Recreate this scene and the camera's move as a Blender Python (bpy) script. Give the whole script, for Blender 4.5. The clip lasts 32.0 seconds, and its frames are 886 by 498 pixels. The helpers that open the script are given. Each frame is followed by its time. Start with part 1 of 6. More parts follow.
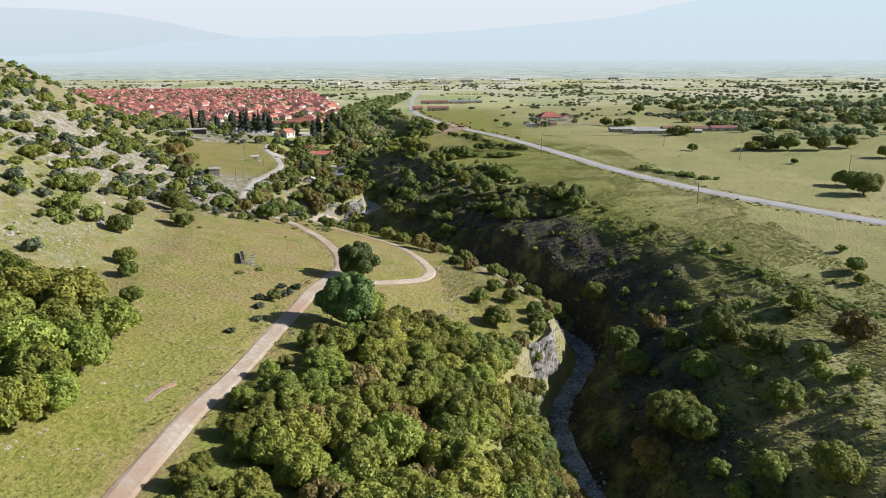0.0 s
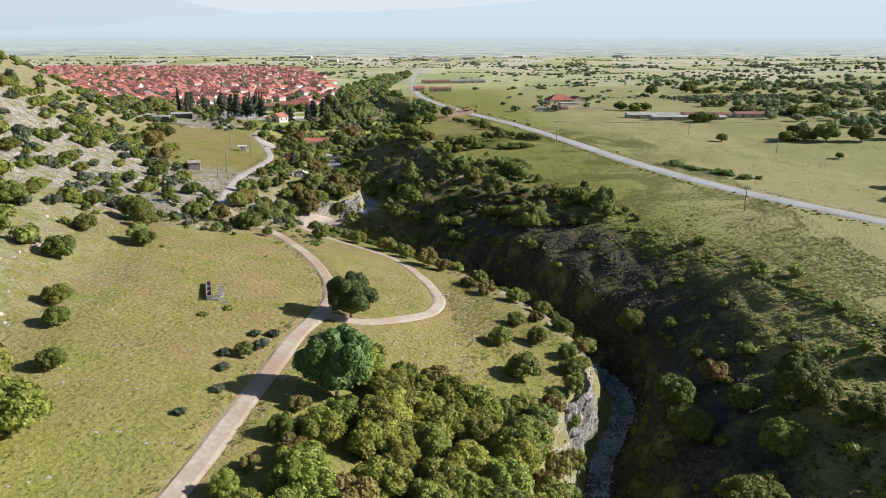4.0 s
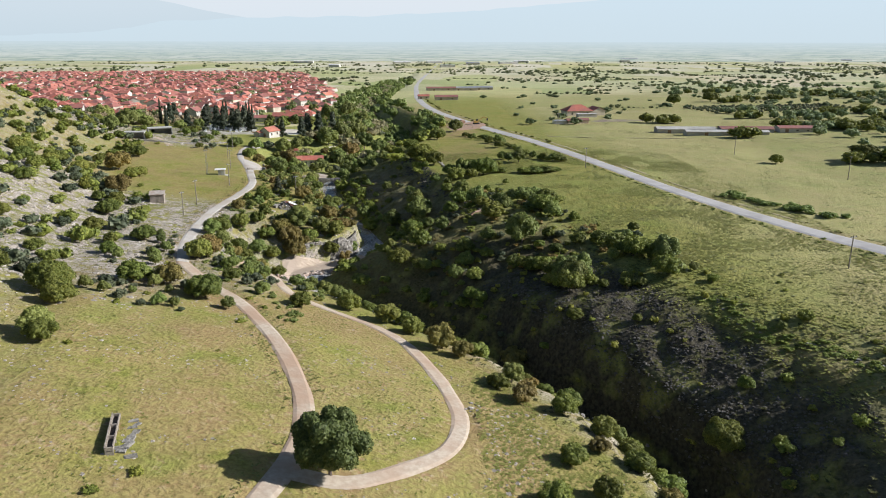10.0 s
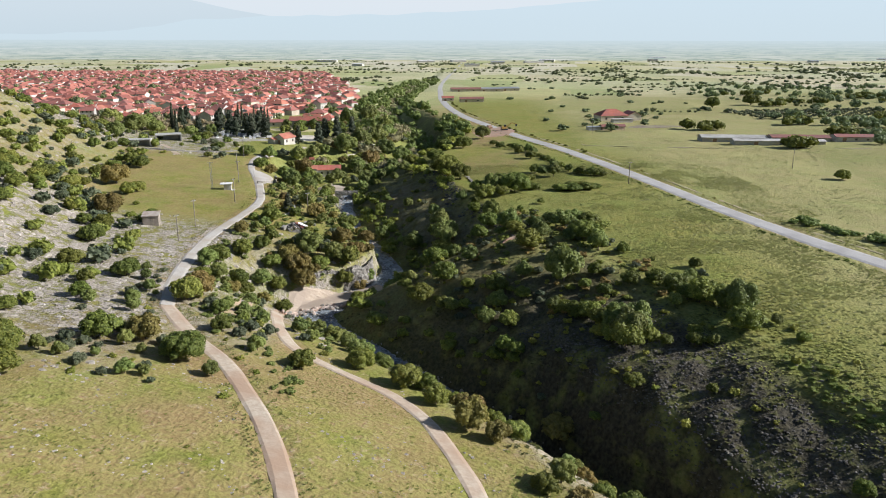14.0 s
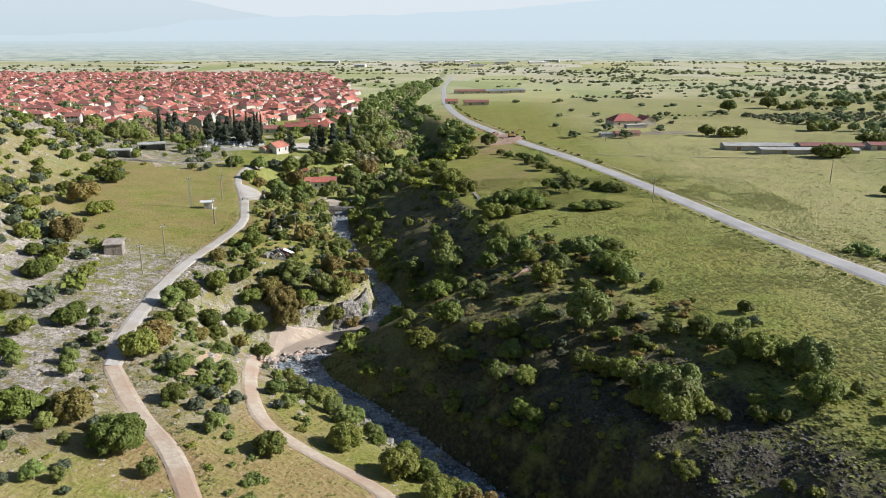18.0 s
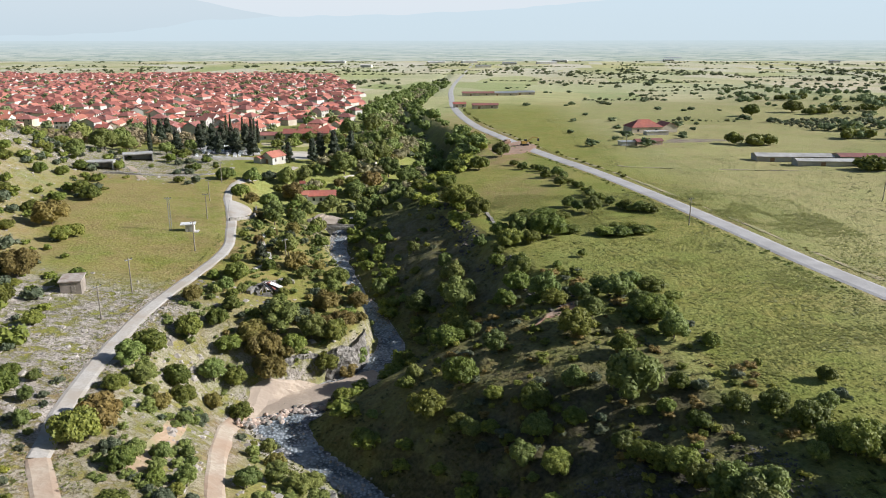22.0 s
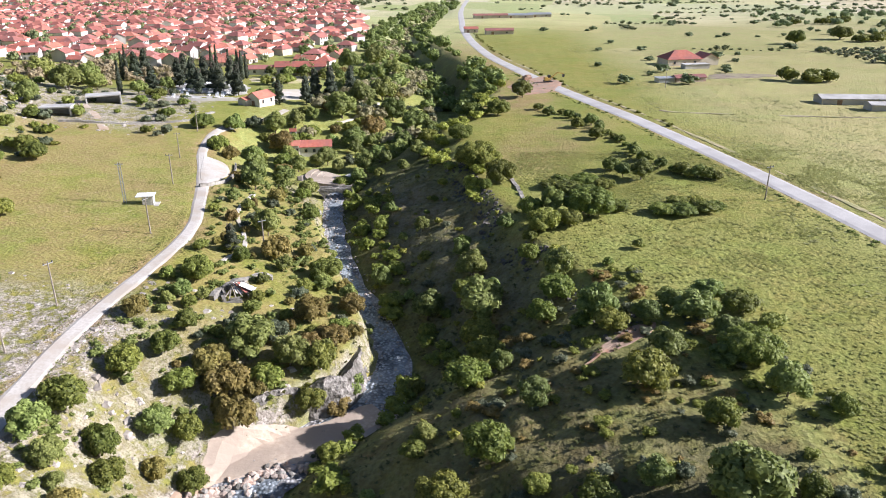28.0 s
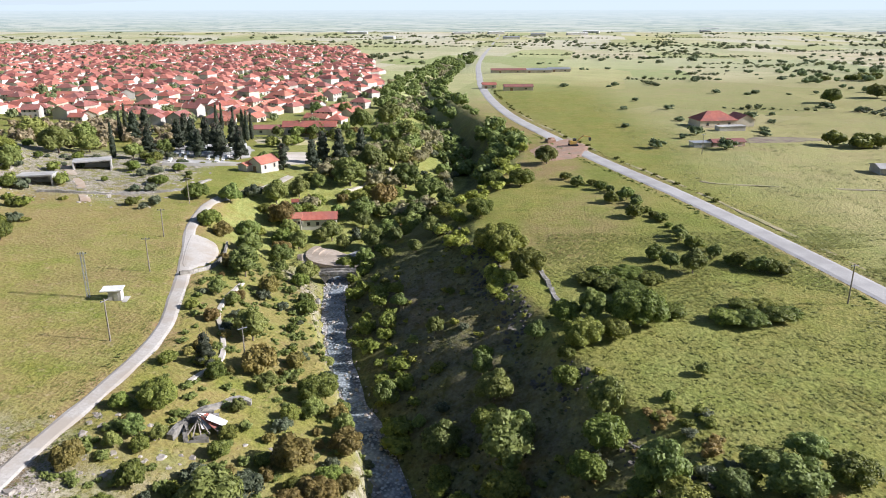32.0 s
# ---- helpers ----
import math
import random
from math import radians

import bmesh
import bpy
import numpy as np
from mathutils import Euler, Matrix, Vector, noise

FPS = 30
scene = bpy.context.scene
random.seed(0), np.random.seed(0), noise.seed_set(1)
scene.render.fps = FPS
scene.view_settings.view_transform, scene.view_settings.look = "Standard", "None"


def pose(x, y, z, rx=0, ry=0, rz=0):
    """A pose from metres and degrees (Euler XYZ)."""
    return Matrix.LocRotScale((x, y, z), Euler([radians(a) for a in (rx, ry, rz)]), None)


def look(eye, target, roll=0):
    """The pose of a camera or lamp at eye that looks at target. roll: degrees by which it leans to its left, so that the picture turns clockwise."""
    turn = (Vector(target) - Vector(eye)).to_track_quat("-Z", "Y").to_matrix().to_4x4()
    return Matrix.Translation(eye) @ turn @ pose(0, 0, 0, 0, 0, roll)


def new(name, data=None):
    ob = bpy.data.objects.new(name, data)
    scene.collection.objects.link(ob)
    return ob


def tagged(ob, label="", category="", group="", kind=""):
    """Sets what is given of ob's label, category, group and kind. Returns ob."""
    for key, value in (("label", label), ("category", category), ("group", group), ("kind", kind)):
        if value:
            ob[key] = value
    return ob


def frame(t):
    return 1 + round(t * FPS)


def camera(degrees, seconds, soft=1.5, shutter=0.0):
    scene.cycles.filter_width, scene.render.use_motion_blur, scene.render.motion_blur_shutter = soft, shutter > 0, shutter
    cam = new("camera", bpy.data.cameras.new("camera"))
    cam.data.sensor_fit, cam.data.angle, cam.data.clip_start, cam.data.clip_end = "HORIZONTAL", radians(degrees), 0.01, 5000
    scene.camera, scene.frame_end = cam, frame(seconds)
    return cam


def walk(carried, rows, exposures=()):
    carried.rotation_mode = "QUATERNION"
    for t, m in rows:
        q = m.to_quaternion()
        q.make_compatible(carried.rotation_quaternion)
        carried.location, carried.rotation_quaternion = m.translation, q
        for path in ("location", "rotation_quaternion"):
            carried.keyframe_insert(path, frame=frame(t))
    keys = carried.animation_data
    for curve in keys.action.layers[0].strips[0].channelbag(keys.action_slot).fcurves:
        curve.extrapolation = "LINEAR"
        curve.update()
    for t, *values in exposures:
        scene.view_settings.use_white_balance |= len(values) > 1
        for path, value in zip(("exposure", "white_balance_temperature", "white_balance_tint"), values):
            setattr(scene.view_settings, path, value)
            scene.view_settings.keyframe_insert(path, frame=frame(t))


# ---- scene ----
# The flight: seconds, place, degrees of downward tilt, heading and lean.
FLIGHT = (
    (0.0, 0.00, 0.00, 100.00, 14.713, 1.673, -0.089),
    (0.5, -0.21, 4.42, 100.25, 15.229, 1.639, -0.084),
    (1.0, -0.42, 8.84, 100.50, 16.166, 1.634, -0.038),
    (2.0, -0.85, 17.67, 101.00, 16.277, 1.602, 0.043),
    (3.0, -1.27, 26.52, 101.45, 16.436, 1.618, 0.046),
    (3.5, -1.46, 30.94, 101.60, 16.484, 1.599, 0.127),
    (5.5, -2.17, 48.75, 101.87, 16.184, 2.166, 0.098),
    (6.0, -2.33, 53.24, 101.83, 16.175, 2.150, 0.153),
    (7.0, -2.59, 62.27, 101.67, 16.170, 2.160, 0.186),
    (8.0, -2.87, 71.10, 101.65, 16.133, 2.072, 0.171),
    (9.0, -3.10, 79.53, 101.73, 16.115, 1.792, 0.155),
    (10.0, -3.32, 87.53, 101.91, 16.114, 1.466, 0.123),
    (11.0, -3.51, 95.16, 102.17, 16.127, 1.430, 0.176),
    (12.0, -3.70, 102.75, 102.56, 16.181, 1.120, 0.046),
    (13.0, -3.97, 110.45, 102.91, 16.207, 0.000, 0.102),
    (14.0, -4.17, 117.96, 103.08, 16.239, -0.340, 0.098),
    (14.5, -4.24, 121.62, 103.15, 16.238, -0.484, 0.164),
    (16.5, -4.34, 136.05, 103.39, 16.232, -0.542, -0.014),
    (17.0, -4.33, 139.57, 103.45, 16.220, -0.563, -0.005),
    (18.0, -4.26, 146.55, 103.57, 16.228, -0.642, -0.049),
    (19.0, -4.40, 153.67, 103.72, 16.238, -0.955, -0.101),
    (20.0, -4.58, 160.77, 103.89, 16.240, -1.102, -0.079),
    (21.0, -4.94, 167.92, 104.08, 16.234, -1.183, -0.039),
    (22.0, -5.52, 175.22, 104.28, 16.241, -1.154, -0.068),
    (23.0, -6.14, 182.63, 104.45, 16.204, -1.160, -0.066),
    (23.5, -6.41, 186.32, 104.49, 16.278, -1.145, -0.043),
    (24.0, -6.64, 190.00, 104.50, 18.918, -1.163, -0.089),
    (24.5, -6.85, 193.69, 104.54, 20.628, -1.178, -0.115),
    (25.0, -7.07, 197.38, 104.63, 21.019, -1.186, -0.160),
    (25.5, -7.29, 201.06, 104.75, 21.060, -1.185, -0.186),
    (27.5, -8.23, 215.74, 105.17, 22.155, -1.189, -0.227),
    (28.0, -8.43, 219.48, 105.32, 22.153, -1.773, -0.170),
    (29.0, -8.77, 227.06, 105.61, 22.233, -2.738, -0.056),
    (30.0, -9.15, 234.66, 105.93, 22.308, -2.770, 0.021),
    (30.5, -9.37, 238.50, 106.08, 21.712, -2.801, -0.001),
    (31.0, -9.57, 242.36, 106.21, 19.854, -2.848, -0.042),
    (31.5, -9.71, 246.19, 106.32, 18.498, -2.925, -0.065),
    (32.0, -9.80, 250.00, 106.40, 18.450, -3.019, -0.096),
)
cam = camera(62.0, 32.0, soft=1.0)
walk(cam, [(t, pose(x, y, z, 90 - tilt, 0, -turn) @ pose(0, 0, 0, 0, 0, lean)) for t, x, y, z, tilt, turn, lean in FLIGHT],
     exposures=[(0.0, 0.56, 5960, 13), (24.05, 0.56, 5960, 13), (24.85, 0.56 + 0.52, 5840, 20), (31.0, 0.56 + 0.54, 5840, 20), (31.6, 0.56 + 0.26, 5880, 17), (32.0, 0.56 + 0.27, 5880, 17)])

# ---- sky and sun ----
SUN_AZ, SUN_EL = 88.0, 28.5
world = bpy.data.worlds.new("sky")
scene.world = world
world.use_nodes = True
wt = world.node_tree
wt.nodes.clear()
sky = wt.nodes.new("ShaderNodeTexSky")
sky.sky_type, sky.sun_disc = "NISHITA", False
sky.sun_elevation, sky.sun_rotation = radians(SUN_EL), radians(SUN_AZ)
sky.air_density, sky.dust_density, sky.ozone_density = 1.2, 1.0, 1.5
bg = wt.nodes.new("ShaderNodeBackground")
bg.inputs["Strength"].default_value = 0.05
wo = wt.nodes.new("ShaderNodeOutputWorld")
wt.links.new(sky.outputs[0], bg.inputs[0])
wt.links.new(bg.outputs[0], wo.inputs[0])
sun = new("sun", bpy.data.lights.new("sun", "SUN"))
sun.data.energy, sun.data.angle, sun.data.color = 5.0, radians(0.53), (1.0, 0.95, 0.87)
sun_dir = Vector((math.sin(radians(SUN_AZ)) * math.cos(radians(SUN_EL)), math.cos(radians(SUN_AZ)) * math.cos(radians(SUN_EL)), math.sin(radians(SUN_EL))))
sun.matrix_world = look((900, 300, 500), Vector((900, 300, 500)) - sun_dir)


# ---- materials ----
def node(nt, kind, **settings):
    n = nt.nodes.new(kind)
    for key, value in settings.items():
        if key == "op":
            n.operation = value
        elif key == "blend":
            n.data_type, n.blend_type = "RGBA", value
        else:
            n.inputs[key.replace("_", " ")].default_value = value
    return n


def rgb(c):
    return (c[0], c[1], c[2], 1.0)


def mixed(nt, fac, a, b, blend="MIX"):
    """A colour between a and b, each a colour or a socket."""
    m = node(nt, "ShaderNodeMix", blend=blend)
    for socket, value in ((m.inputs[0], fac), (m.inputs[6], a), (m.inputs[7], b)):
        if isinstance(value, (int, float)):
            socket.default_value = value
        elif isinstance(value, tuple):
            socket.default_value = rgb(value)
        else:
            nt.links.new(value, socket)
    return m.outputs[2]


def noised(nt, where, scale, low=0.4, high=0.6, detail=3.0, rough=0.55):
    """A noise between 0 and 1, stretched between low and high."""
    n = node(nt, "ShaderNodeTexNoise", Scale=scale, Detail=detail, Roughness=rough)
    nt.links.new(where, n.inputs["Vector"])
    r = node(nt, "ShaderNodeMapRange", From_Min=low, From_Max=high)
    nt.links.new(n.outputs[0], r.inputs[0])
    return r.outputs[0]


def maths(nt, op, a, b=None):
    m = node(nt, "ShaderNodeMath", op=op)
    for socket, value in zip(m.inputs, (a, b)):
        if value is None:
            continue
        if isinstance(value, (int, float)):
            socket.default_value = value
        else:
            nt.links.new(value, socket)
    m.use_clamp = False
    return m.outputs[0]


def begun(name):
    m = bpy.data.materials.new(name)
    m.use_nodes = True
    nt = m.node_tree
    nt.nodes.clear()
    out = nt.nodes.new("ShaderNodeOutputMaterial")
    p = nt.nodes.new("ShaderNodeBsdfPrincipled")
    nt.links.new(p.outputs[0], out.inputs[0])
    return m, nt, p


def bumped(nt, p, height, strength, distance):
    b = node(nt, "ShaderNodeBump", Strength=strength, Distance=distance)
    nt.links.new(height, b.inputs["Height"])
    nt.links.new(b.outputs[0], p.inputs["Normal"])


def plain(name, a, b, fine, coarse=0.0, c=None, rough=0.85, bump=0.3, depth=0.05, metal=0.0, own=0.0, local=False):
    """Two colours mixed by a fine noise, a third by a coarse one; own: how far objects differ in brightness."""
    m, nt, p = begun(name)
    if local:
        where = nt.nodes.new("ShaderNodeTexCoord").outputs["Object"]
    else:
        where = nt.nodes.new("ShaderNodeNewGeometry").outputs["Position"]
    f = noised(nt, where, fine, 0.35, 0.65)
    colour = mixed(nt, f, a, b)
    if c:
        colour = mixed(nt, noised(nt, where, coarse, 0.42, 0.62), colour, c)
    if own:
        info = nt.nodes.new("ShaderNodeObjectInfo")
        r = node(nt, "ShaderNodeMapRange", To_Min=1.0 - own, To_Max=1.0 + own)
        nt.links.new(info.outputs["Random"], r.inputs[0])
        h = node(nt, "ShaderNodeHueSaturation")
        nt.links.new(r.outputs[0], h.inputs["Value"])
        nt.links.new(colour, h.inputs["Color"])
        colour = h.outputs[0]
    nt.links.new(colour, p.inputs["Base Color"])
    p.inputs["Roughness"].default_value, p.inputs["Metallic"].default_value = rough, metal
    if bump:
        bumped(nt, p, f, bump, depth)
    return m


def leafy(name, a, b, sheen=0.3, hue=0.02, value=0.3):
    """Foliage: each clump of leaves its own green, each plant its own tone."""
    m, nt, p = begun(name)
    geo = nt.nodes.new("ShaderNodeNewGeometry")
    info = nt.nodes.new("ShaderNodeObjectInfo")
    colour = mixed(nt, geo.outputs["Random Per Island"], a, b)
    h = node(nt, "ShaderNodeHueSaturation")
    r1 = node(nt, "ShaderNodeMapRange", To_Min=0.5 - hue, To_Max=0.5 + hue)
    r2 = node(nt, "ShaderNodeMapRange", To_Min=1 - value, To_Max=1 + value)
    nt.links.new(info.outputs["Random"], r1.inputs[0])
    w = node(nt, "ShaderNodeTexWhiteNoise")
    w.noise_dimensions = "1D"
    nt.links.new(info.outputs["Random"], w.inputs["W"])
    nt.links.new(w.outputs[0], r2.inputs[0])
    nt.links.new(r1.outputs[0], h.inputs["Hue"])
    nt.links.new(r2.outputs[0], h.inputs["Value"])
    nt.links.new(colour, h.inputs["Color"])
    nt.links.new(h.outputs[0], p.inputs["Base Color"])
    p.inputs["Roughness"].default_value = 0.6
    p.inputs["Specular IOR Level"].default_value = sheen
    glow = nt.nodes.new("ShaderNodeBsdfTranslucent")
    nt.links.new(h.outputs[0], glow.inputs[0])
    both = node(nt, "ShaderNodeMixShader", Fac=0.28)
    nt.links.new(p.outputs[0], both.inputs[1])
    nt.links.new(glow.outputs[0], both.inputs[2])
    for n in nt.nodes:
        if n.type == "OUTPUT_MATERIAL":
            nt.links.new(both.outputs[0], n.inputs[0])
    return m


M_ASPHALT = plain("worn_asphalt", (0.37, 0.355, 0.33), (0.43, 0.415, 0.39), 3.0, 0.12, (0.33, 0.315, 0.295), bump=0.1)
M_LANE = plain("old_asphalt_lane", (0.37, 0.345, 0.30), (0.46, 0.43, 0.385), 2.0, 0.15, (0.36, 0.315, 0.255), bump=0.2)
M_DIRT = plain("dirt_track", (0.37, 0.30, 0.22), (0.46, 0.39, 0.30), 1.2, 0.09, (0.35, 0.245, 0.165), bump=0.5)
M_STONE = plain("limestone", (0.20, 0.185, 0.155), (0.34, 0.32, 0.28), 0.9, 0.15, (0.15, 0.14, 0.115), bump=0.6, depth=0.3, own=0.2)


def cobbled(name, dark, light, wet):
    """Rounded stones side by side, each with its own grey; wet: how glossy."""
    m, nt, p = begun(name)
    where = nt.nodes.new("ShaderNodeNewGeometry").outputs["Position"]
    cells = node(nt, "ShaderNodeTexVoronoi", Scale=1.5)
    nt.links.new(where, cells.inputs["Vector"])
    chan = nt.nodes.new("ShaderNodeSeparateColor")
    nt.links.new(cells.outputs["Color"], chan.inputs[0])
    colour = mixed(nt, chan.outputs[0], dark, light)
    gap = node(nt, "ShaderNodeMapRange", From_Min=0.32, From_Max=0.55)
    nt.links.new(cells.outputs["Distance"], gap.inputs[0])
    colour = mixed(nt, gap.outputs[0], colour, tuple(0.4 * c for c in dark))
    colour = mixed(nt, maths(nt, "MULTIPLY", noised(nt, where, 0.22, 0.4, 0.6), 0.5), colour, light)
    nt.links.new(colour, p.inputs["Base Color"])
    p.inputs["Roughness"].default_value = 0.85 - 0.6 * wet
    bumped(nt, p, maths(nt, "SUBTRACT", 1.0, cells.outputs["Distance"]), 0.8, 0.3)
    return m


M_REDSTONE = plain("red_stone", (0.42, 0.27, 0.19), (0.52, 0.44, 0.36), 1.1, 0.3, (0.36, 0.3, 0.25), bump=0.5, own=0.25)
M_GRAVEL = cobbled("river_gravel", (0.24, 0.235, 0.225), (0.55, 0.54, 0.52), 0.0)
M_WATER = cobbled("shallow_water", (0.13, 0.16, 0.175), (0.42, 0.46, 0.48), 0.8)
M_BARK = plain("bark", (0.10, 0.075, 0.055), (0.18, 0.14, 0.11), 4.0, local=True)
M_OAK = leafy("oak_leaves", (0.112, 0.138, 0.024), (0.255, 0.278, 0.054))
M_WOODLAND = leafy("woodland_leaves", (0.15, 0.172, 0.027), (0.325, 0.345, 0.060))
M_FRESH = leafy("fresh_leaves", (0.135, 0.165, 0.038), (0.265, 0.30, 0.082))
M_BUDDING = leafy("budding_twigs", (0.19, 0.155, 0.085), (0.32, 0.28, 0.155))
M_BROWN = leafy("brownish_leaves", (0.16, 0.128, 0.032), (0.295, 0.238, 0.07))
M_OLIVE = leafy("grey_green_leaves", (0.08, 0.10, 0.05), (0.17, 0.19, 0.11))
M_WALNUT = leafy("blue_green_leaves", (0.085, 0.13, 0.032), (0.19, 0.25, 0.072))
M_DARK = leafy("conifer_needles", (0.045, 0.06, 0.035), (0.11, 0.125, 0.075), value=0.2)
# greyer green for distant plants: haze put into the leaf colour
M_HAZED = leafy("hazed_leaves", (0.12, 0.15, 0.06), (0.22, 0.25, 0.11))
M_GLASSY = plain("dark_window", (0.03, 0.035, 0.04), (0.06, 0.065, 0.07), 0.6, rough=0.15, bump=0.0)
M_CONCRETE = plain("grey_concrete", (0.38, 0.37, 0.34), (0.48, 0.47, 0.44), 0.8, 0.2, (0.30, 0.29, 0.26), local=True)
M_WOOD = plain("weathered_wood", (0.20, 0.17, 0.13), (0.32, 0.28, 0.23), 3.0, local=True)
M_METAL = plain("galvanised_metal", (0.42, 0.43, 0.44), (0.5, 0.5, 0.5), 2.0, rough=0.45, metal=0.7, local=True)
M_WHITE = plain("white_sheet", (0.72, 0.72, 0.70), (0.8, 0.8, 0.78), 1.0, 0.2, (0.6, 0.58, 0.54), rough=0.6, local=True)
M_SOIL = plain("red_earth", (0.30, 0.165, 0.10), (0.40, 0.27, 0.185), 0.8, 0.2, (0.28, 0.2, 0.14), bump=0.5, depth=0.15)

# ---- the lie of the land ----
# y, edge of the left bank and its height, the stream and its height, the right bank and its height
GORGE = np.array((
    (-400, 5, 48, 38, 8, 90, 38), (60, 5, 44, 37, 13, 89, 39.5), (110, 9, 42, 36, 14.5, 88, 40.5), (130, 13, 40, 33, 15, 85, 41), (147, 18, 38.5, 30, 15.8, 85, 42),
    (157, 26, 37.5, 31.3, 16.2, 86, 43), (165, 30, 37.6, 33.8, 16.6, 86, 43.8), (176, 30, 38.3, 39.5, 17, 86, 44.6), (185, 25.5, 39, 45, 17.5, 86, 45.3), (195, 20.5, 39.6, 47, 18, 85, 46), (205, 14.5, 39.8, 43, 18.6, 83, 46.5), (217, 8, 40, 36.5, 19.3, 80, 46.7),
    (235, -3, 39.5, 22, 21, 67, 47.2), (255, -19, 38.8, 8, 23.5, 57, 48)), float)
# the brow of the cliff on the shady side: y, place and height
BROW = np.array(((-400, 50, 26), (110, 51, 27), (135, 50, 28), (155, 46, 27.5), (170, 48, 29.5), (185, 54.5, 31), (195, 55.5, 31.5), (205, 51, 33.5), (215, 45, 35.5), (223, 40.5, 37), (237, 34, 40), (249, 27, 42), (267, 17, 41), (281, 8, 38), (300, -6, 38), (2000, 0, 38)), float)
GORGE_FAR = np.array((
    (275, -33, 36.5, -10.5, 25.6, 48, 48.5), (290, -41, 33.5, -23.5, 26.8, 38, 48.5), (304, -54, 32, -42, 28, 36, 48.5), (316, -53, 32, -41, 28.3, 30, 48.3),
    (328, -36, 36, -26, 28.5, 24, 48), (345, -27, 37, -21, 28.8, 15, 48), (365, -34, 37, -29, 29.4, 7, 47.7), (395, -45, 37, -41, 30.4, -1, 47.5),
    (420, -54, 37, -46.5, 31, -6, 47), (455, -78, 37.5, -52, 31.5, -14, 46.5)), float)
GORGE_TOWN = np.array((
    (475, -86, 38.5, -43, 32, -14, 46.5), (495, -85, 39.5, -31, 32, -6, 46), (531, -66, 41, -22, 32, 0, 45.5), (571, -50, 42, -16, 31, 6, 45), (638, -52, 41, -22, 30, -4, 44),
    (765, -72, 38, -46, 28, -28, 40), (863, -88, 35, -62, 26, -44, 36), (1069, -86, 29, -61, 23, -44, 29.5), (1400, -60, 22, -40, 19, -22, 22.5), (2000, -50, 14, -30, 12, -12, 14)), float)
# y, the middle of the left terrace and its height, the foot of the hill and its height, the hill's slope and its crest
TERRACE = np.array((
    (-400, -38, 52, -60, 57, 0.6, 140), (110, -31, 50.2, -58, 55.5, 0.6, 140), (175, -22, 49, -58, 55.2, 0.6, 140), (215, -32, 48, -66, 54, 0.6, 140),
    (255, -54, 47, -80, 51.5, 0.62, 140), (290, -67, 46.5, -88, 50, 0.66, 140), (328, -72, 45.5, -95, 48.8, 0.7, 140), (365, -70, 45, -114, 48.8, 0.7, 140)), float)
TERRACE_FAR = np.array((
    (395, -74, 45, -132, 49.3, 0.72, 140), (455, -95, 44.5, -145, 50, 0.72, 130), (520, -104, 45, -162, 49, 0.4, 80), (580, -115, 44, -180, 46, 0.08, 50),
    (800, -160, 38, -300, 38, 0.0, 40), (1100, -160, 29, -300, 29, 0.0, 40), (1400, -160, 22, -300, 22, 0.0, 30), (2000, -160, 13, -300, 13, 0.0, 20)), float)
# y and the height of the eastern plain
PLAIN_Y = (-400, 150, 300, 500, 650, 800, 1000, 1400, 2000, 3200, 4000, 4960)
PLAIN_Z = (51, 51, 50.5, 48, 45, 40, 33, 22.5, 14, 8, 26, 57)

YS = np.arange(-400.0, 2001.0, 1.0)


def smoothed(table, spread):
    """Each column of a table by y, every metre, rounded off."""
    k = np.exp(-0.5 * (np.arange(-30, 31) / spread) ** 2)
    k /= k.sum()
    out = []
    for col in range(1, table.shape[1]):
        v = np.interp(YS, table[:, 0], table[:, col])
        out.append(np.convolve(np.pad(v, 30, mode="edge"), k, mode="valid"))
    return out


G_XL, G_ZL, G_XR, G_ZR, G_XE, G_ZE = smoothed(np.vstack((GORGE, GORGE_FAR, GORGE_TOWN)), 5.0)
B_X, B_Z = smoothed(BROW, 4.0)
T_XM, T_ZM, T_XF, T_ZF, T_SL, T_CR = smoothed(np.vstack((TERRACE, TERRACE_FAR)), 8.0)


def hashed(ix, iy, seed):
    v = np.sin(ix * 127.1 + iy * 311.7 + seed * 74.7) * 43758.5453
    return v - np.floor(v)


def vnoise(x, y, size, seed=0):
    """Smooth noise from -1 to 1, with lumps of that size."""
    gx, gy = np.asarray(x, float) / size, np.asarray(y, float) / size
    ix, iy = np.floor(gx), np.floor(gy)
    fx, fy = gx - ix, gy - iy
    fx, fy = fx * fx * (3 - 2 * fx), fy * fy * (3 - 2 * fy)
    a, b = hashed(ix, iy, seed), hashed(ix + 1, iy, seed)
    c, d = hashed(ix, iy + 1, seed), hashed(ix + 1, iy + 1, seed)
    return 2 * ((a + (b - a) * fx) * (1 - fy) + (c + (d - c) * fx) * fy) - 1


def eased(t):
    t = np.clip(t, 0, 1)
    return t * t * (3 - 2 * t)


BED = np.interp(YS, (285, 303, 312, 328, 345), (3.2, 4.5, 6.5, 6.0, 3.4))


